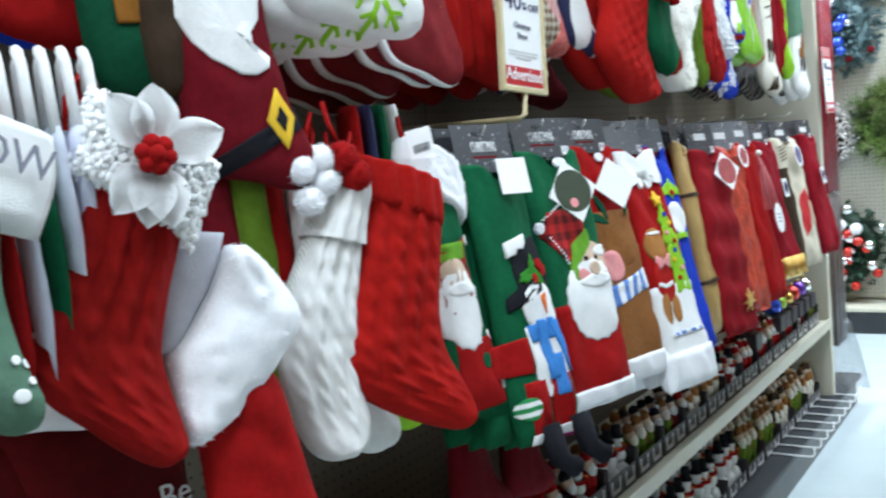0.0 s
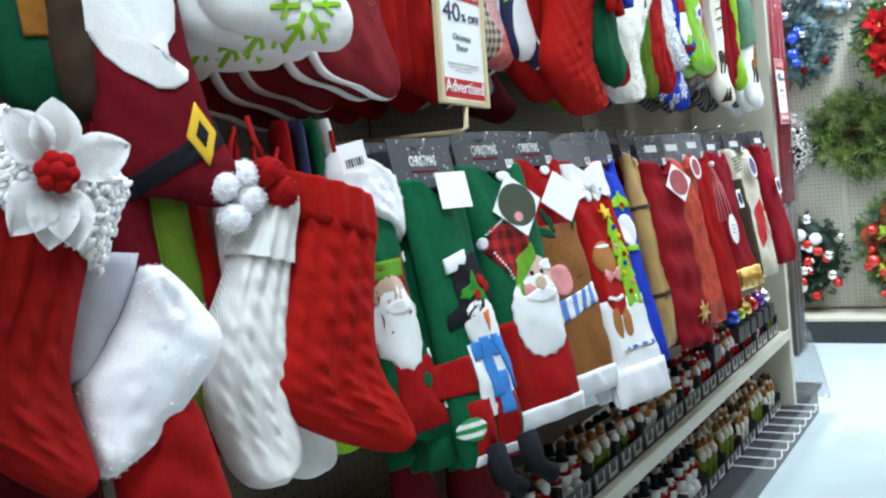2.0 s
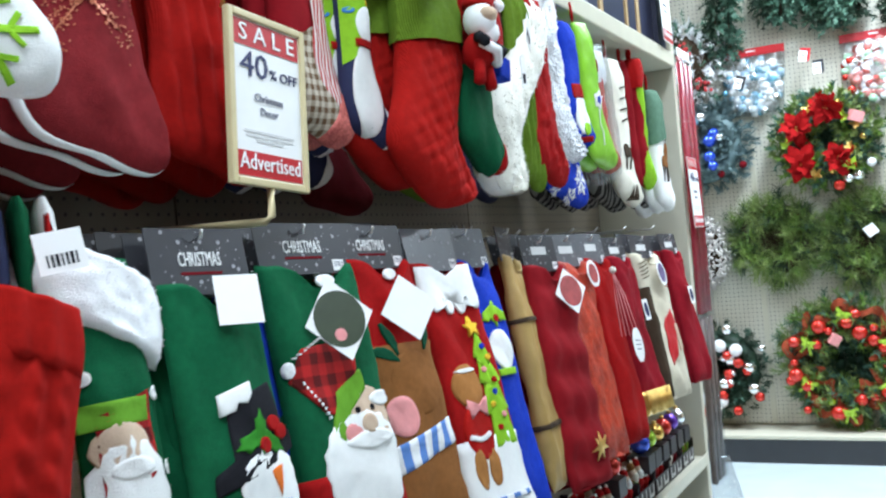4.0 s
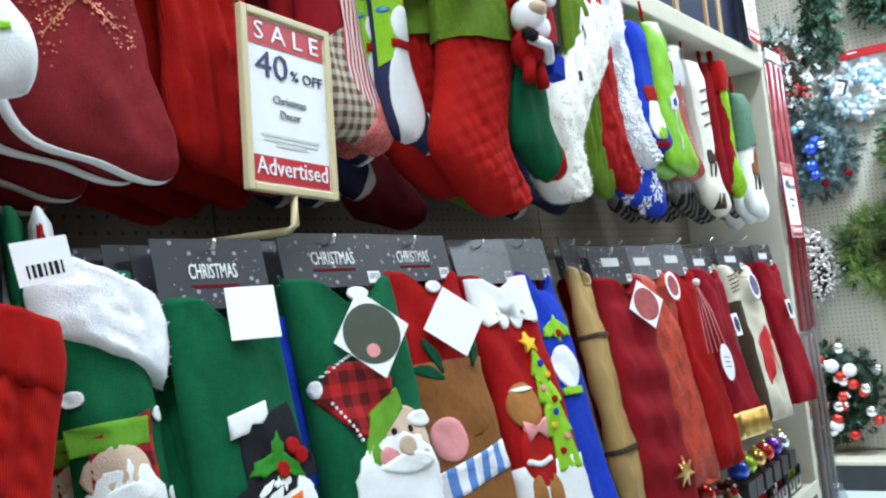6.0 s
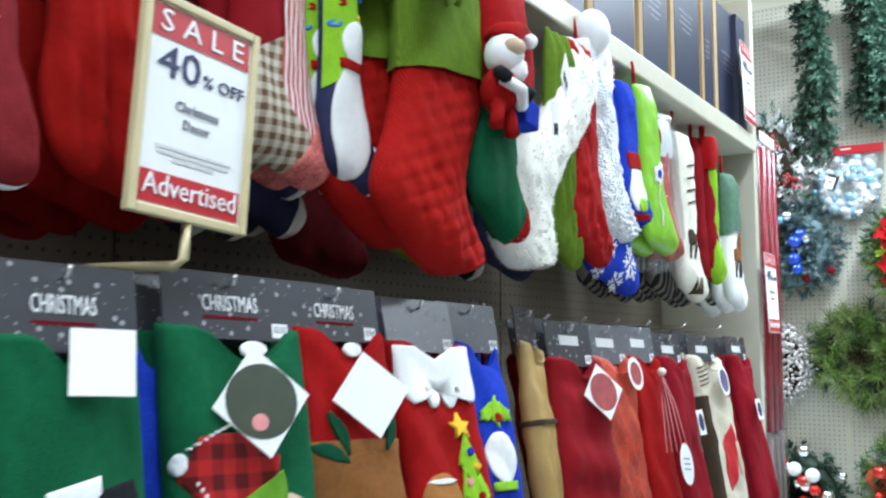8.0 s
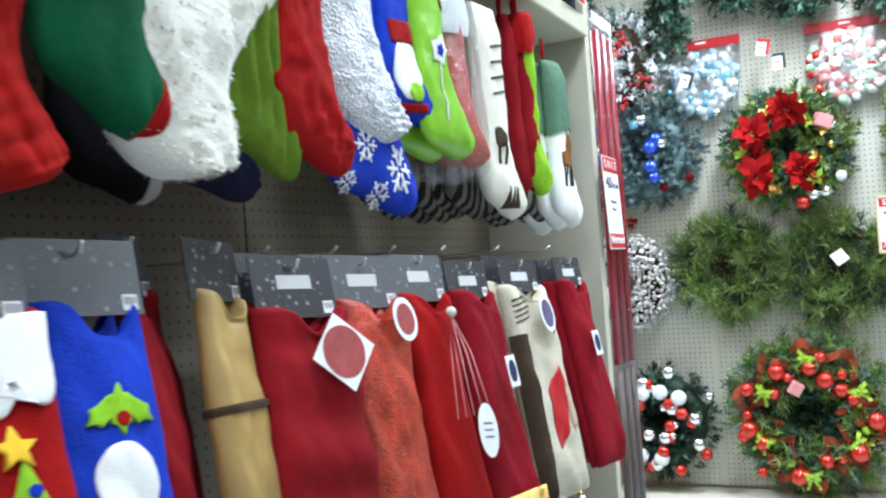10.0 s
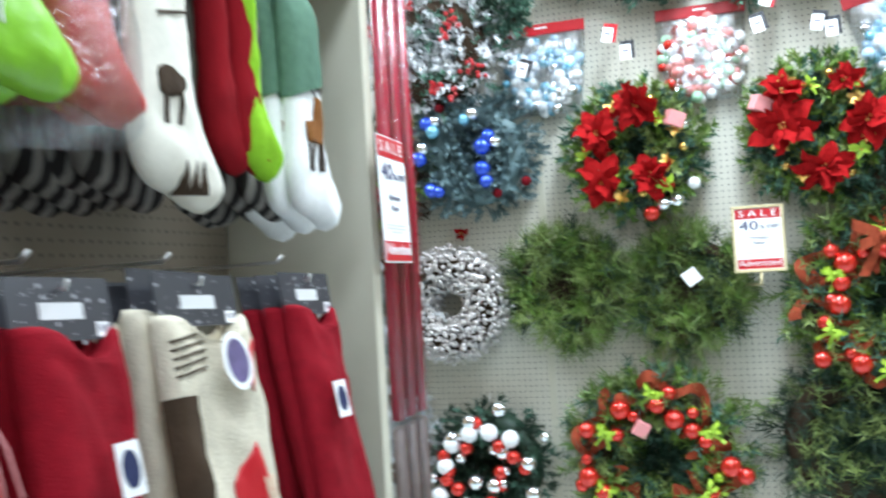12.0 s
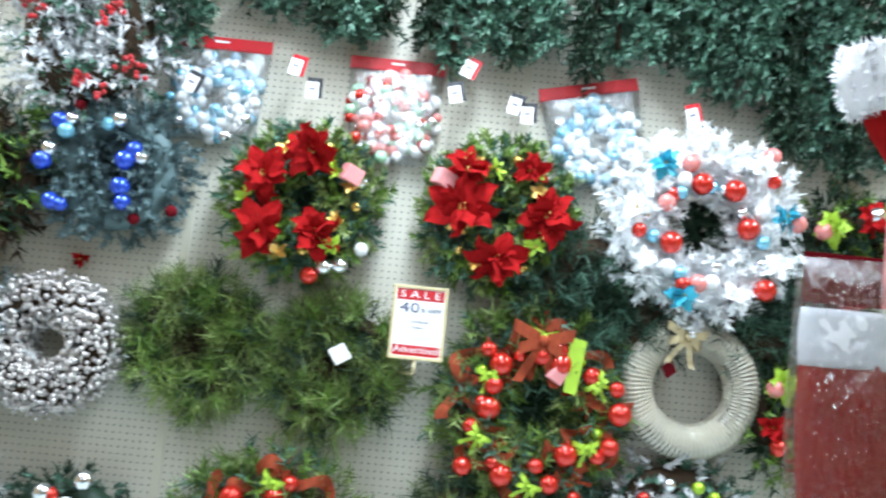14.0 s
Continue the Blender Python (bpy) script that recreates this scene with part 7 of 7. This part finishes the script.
# dark greenery behind and below
for x, z, R, nm, seed, lab in ((0.50, 1.56, 0.18, [DEEP_FIR, FIR], 71, "dark green fir wreath behind the others"), (0.15, 0.62, 0.20, [DEEP_FIR, PINE, DEEP_FIR], 73, "loose dark pine wreath low on the wall"), (0.50, 0.60, 0.16, [DEEP_FIR], 74, "dark fir wreath low on the wall"), (1.12, 1.62, 0.16, [DEEP_FIR, FIR], 75, "dark fir wreath partly hidden")):
    wreath("fir_wreath", x, z, lab, R, 0.105, nm, n=420, length=0.10, blades=13, blade=0.065, width=0.002, seed=seed, y=PY - 0.085, spread=0.7)
th = wreath("silver_wreath", 0.83, 0.76, "silver-grey leafy wreath with red and lime baubles", 0.185, 0.10, [FROST, FIR], n=420, length=0.06, blades=9, blade=0.03, width=0.005, seed=77)
for k in range(14):
    p, _ = ring_point(0.185, 0.105, k * 2.4, math.pi / 2)
    bauble(th, (SILVER_BALL, RED_BALL, SILVER_BALL, LIME_BALL)[k % 4], 0.024, p)
for x, z, seed in ((1.28, 1.22, 81), (1.42, 1.80, 83)):
    th = wreath("poinsettia_swag", x, z, "dark wreath with red flowers and gold leaves", 0.15, 0.10, [LEAF, DEEP_FIR], n=320, length=0.07, blades=9, blade=0.04, width=0.005, seed=seed)
    for k in range(6):
        p, _ = ring_point(0.15, 0.10, k * 1.05 + 0.3, math.pi / 2)
        poinsettia(th, (p.x, -0.10, p.z), 0.075, (RED_VELVET, RED_VELVET, LIME_RIBBON)[k % 3], k)
    for k in range(5):
        p, _ = ring_point(0.17, 0.11, k * 1.3, math.pi / 2)
        bauble(th, (RED_BALL, SILVER_BALL, PINK_BALL)[k % 3], 0.034, p)

# frosted pine swag with red berries
th = wreath("snowy_swag", -1.46, 2.33, "snow-frosted pine swag with red berries", 0.17, 0.13, [FROST, FROST, FIR], n=520, length=0.085, blades=9, blade=0.035, width=0.0045, seed=91)
q = random.Random(6)
for k in range(12):
    p, _ = ring_point(0.17 + q.uniform(-0.08, 0.1), 0.13, q.uniform(0, math.tau), math.pi / 2)
    bm = bmesh.new()
    for j in range(7):
        ball(0.011, (p.x + q.uniform(-0.03, 0.03), p.y + q.uniform(-0.01, 0.01), p.z + q.uniform(-0.03, 0.03)), bm, 1)
    tagged(part("berry_spray", bm, mat("red_berry", (0.45, 0.015, 0.02), 0.35, 0.2, 30, 0), th, "red berries"), kind="stuff")


# bags of baubles with red headers
def bauble_bag(x, z, colours, label, seed, w=0.38, h=0.40, tilt=0.0):
    th = thing("bauble_bag", pose(x, PY - 0.05, z, 0, tilt, 0), label, "ornament bag", "bauble bags")
    q = random.Random(seed)
    part("header", plate(rect(w, 0.048, 0, -0.024), 0.006, (0, 0.003, 0)), RED_PRINT, th, "red paper header", smooth=False)
    part("header_text", plate(rect(w * 0.14, 0.008, 0, -0.018), 0.0006, (0, -0.0036, 0)), PAPER, th, smooth=False)
    for k in range(150):
        a = k * math.tau / 150 + q.uniform(-0.1, 0.1)
        rr = q.uniform(0.05, 0.172)
        bauble(th, q.choice(colours), q.uniform(0.018, 0.028), (rr * math.cos(a), q.uniform(-0.02, 0.02), -0.225 + rr * 0.98 * math.sin(a)))
    part("bag", Cloth([(-w / 2, -0.045), (-w / 2 + 0.01, -0.2), (-w / 2 + 0.03, -h)], [(w / 2, -0.045), (w / 2 - 0.01, -0.2), (w / 2 - 0.03, -h)], 0.042, None, 0.012, seed, 4.0).mesh(ns=20, nu=12), PLASTIC, th, "clear plastic bag")
    part("hanger", rod([(0, 0.0, 0.0), (0, 0.04, 0.006)], 0.003), STEEL, th, "steel hook")


ICE = [AQUA_BALL, SILVER_BALL, WHITE_BALL, WHITE_BALL, mat("ice_blue_bauble", (0.45, 0.66, 0.82), 0.2, 0.1, 10, 0, coat=0.5)]
CANDY = [PINK_BALL, WHITE_BALL, SILVER_BALL, RED_BALL, mat("mint_bauble", (0.40, 0.66, 0.45), 0.2, 0.1, 10, 0, coat=0.5), WHITE_BALL]
bauble_bag(-0.99, 2.415, ICE, "clear bag of ice blue baubles with red header", 1)
bauble_bag(-0.322, 2.40, CANDY, "clear bag of pink and mint baubles with red header", 2, w=0.36)
bauble_bag(0.40, 2.385, ICE, "clear bag of ice blue baubles, header curled", 3, tilt=-13)
for k, (x, z) in enumerate(((-1.22, 2.30), (-0.69, 2.30), (-0.62, 2.22), (-0.10, 2.26), (-0.06, 2.36), (0.12, 2.24), (0.17, 2.21), (0.78, 2.27), (-1.06, 2.20), (0.82, 2.20))):
    th = thing("price_ticket", pose(x, PY - 0.16, z, 0, (k * 37 % 50) - 25, 0), "small white price ticket on a peg", "price tag", "price tickets")
    part("ticket", plate(rect(0.045, 0.062), 0.001), PAPER, th, smooth=False)
    part("backing", plate(rect(0.058, 0.075, 0.008, 0.01), 0.001, (0, 0.004, 0)), (CARD, RED_PRINT, CARD)[k % 3], th, "dark backing card", smooth=False)
    part("print_bar", plate(rect(0.026, 0.010, 0, 0.005), 0.0005, (0, -0.0012, 0)), INK, th, smooth=False)
    part("peg", rod([(0, 0.0, 0.028), (0, 0.08, 0.034), (0, 0.158, 0.034)], 0.0025), STEEL, th)

# garlands hanging in bunches along the top of the wall
def garland_bunch(x, w, z0, z1, seed, label, needles=FIR, strands=7):
    th = thing("garland", pose(x, PY - 0.13, 0), label, "garland", "garlands on the wall")
    q = random.Random(seed)
    for s in range(strands):
        sx = -w / 2 + w * (s + 0.5) / strands + q.uniform(-0.02, 0.02)
        low = z0 + q.uniform(0, 0.13)
        bm = bmesh.new()
        n = int((z1 - low) / 0.0036)
        for k in range(n):
            z = low + (z1 - low) * k / n
            a = q.uniform(0, math.tau)
            p = Vector((sx + 0.02 * math.sin(z * 7 + s), 0.03 * math.sin(z * 5 + s * 2), z))
            d = Vector((math.cos(a), math.sin(a) * 0.9, q.uniform(-0.9, 0.15)))
            sprig(bm, p, d, 0.085 * q.uniform(0.6, 1.2), 14, 0.030, 0.0052, q, 0.02)
        part("strand", bm, needles if s % 3 else DEEP_FIR, th, smooth=False)
        part("core_wire", rod([(sx, 0, low + 0.02), (sx + 0.01, 0.02, (low + z1) / 2), (sx, 0, z1)], 0.012, seg=5), TWIG, th)
    part("peg", rod([(0, -0.02, z1), (0, 0.128, z1)], 0.006), STEEL, th, "steel peg")


for x, w, z0, z1, seed, strands in ((-1.12, 0.13, 2.36, 3.25, 1, 2), (-0.63, 0.62, 2.46, 3.25, 2, 7), (0.02, 0.50, 2.40, 3.25, 3, 6), (0.62, 0.52, 2.40, 3.25, 4, 6), (0.92, 0.24, 2.38, 3.25, 5, 3), (1.30, 0.46, 2.08, 3.25, 6, 5), (-1.75, 0.5, 2.55, 3.25, 7, 5), (1.85, 0.5, 2.2, 3.25, 8, 5)):
    garland_bunch(x, w, z0, z1, seed, "dense dark green artificial fir garlands in a bunch", FIR, strands)

# ---- goods on the end of the rack across the aisle ----
for k, (y, x) in enumerate(((4.30, 0.475), (4.31, 0.615))):
    th = thing("santa_hat_bag", pose(x, y, 1.52), "red and white santa hat in a clear bag", "hat", "bagged santa hats")
    part("hat", Cloth([(-0.07, -0.08), (-0.075, -0.25), (-0.05, -0.5)], [(0.07, -0.08), (0.08, -0.25), (0.06, -0.5)], 0.03, None, 0.012, 2.0 + k).mesh(ns=18, nu=10), RED_FELT, th)
    part("band", Cloth([(-0.075, -0.075), (-0.078, -0.12), (-0.075, -0.165)], [(0.075, -0.075), (0.078, -0.12), (0.075, -0.165)], 0.036, plush, 0.006, 3.0).mesh(ns=10, nu=12), WHITE_FUR, th, "white plush band")
    part("header", plate(rect(0.15, 0.075, 0, -0.03), 0.002), DARK_RED, th, "dark red header card", smooth=False)
    part("bag", Cloth([(-0.085, 0.0), (-0.09, -0.25), (-0.08, -0.53)], [(0.085, 0.0), (0.09, -0.25), (0.085, -0.53)], 0.045, None, 0.014, 6.0 + k).mesh(ns=18, nu=10), PLASTIC, th, "clear plastic bag")
th = thing("santa_hat", pose(0.505, 4.27, 1.80), "loose red santa hat with white fur on a post", "hat")
bm = Cloth([(-0.075, 0.03), (-0.085, -0.02), (-0.06, -0.075)], [(0.06, 0.06), (0.085, 0.02), (0.07, -0.05)], 0.05, plush, 0.008, 2.0).mesh(ns=14, nu=14)
fuzz(bm, bm.verts[:], 0.012, 900, 2)
part("fur_band", bm, WHITE_FUR, th, "white plush band")
part("hat", Cloth([(-0.05, -0.05), (-0.03, -0.10), (0.03, -0.17)], [(0.09, -0.03), (0.11, -0.10), (0.08, -0.17)], 0.035, None, 0.008, 2.0).mesh(ns=12, nu=10), RED_FELT, th, "red felt cone")
part("post", rod([(0.03, 0.03, -0.9), (0.03, 0.03, 0.0)], 0.012, seg=10), CREAM, th, "cream steel post")
part("sale_card", plate(rect(0.07, 0.12, 0.03, -0.29), 0.002, (0, -0.01, 0)), PINK, th, "red and white sale card", smooth=False)
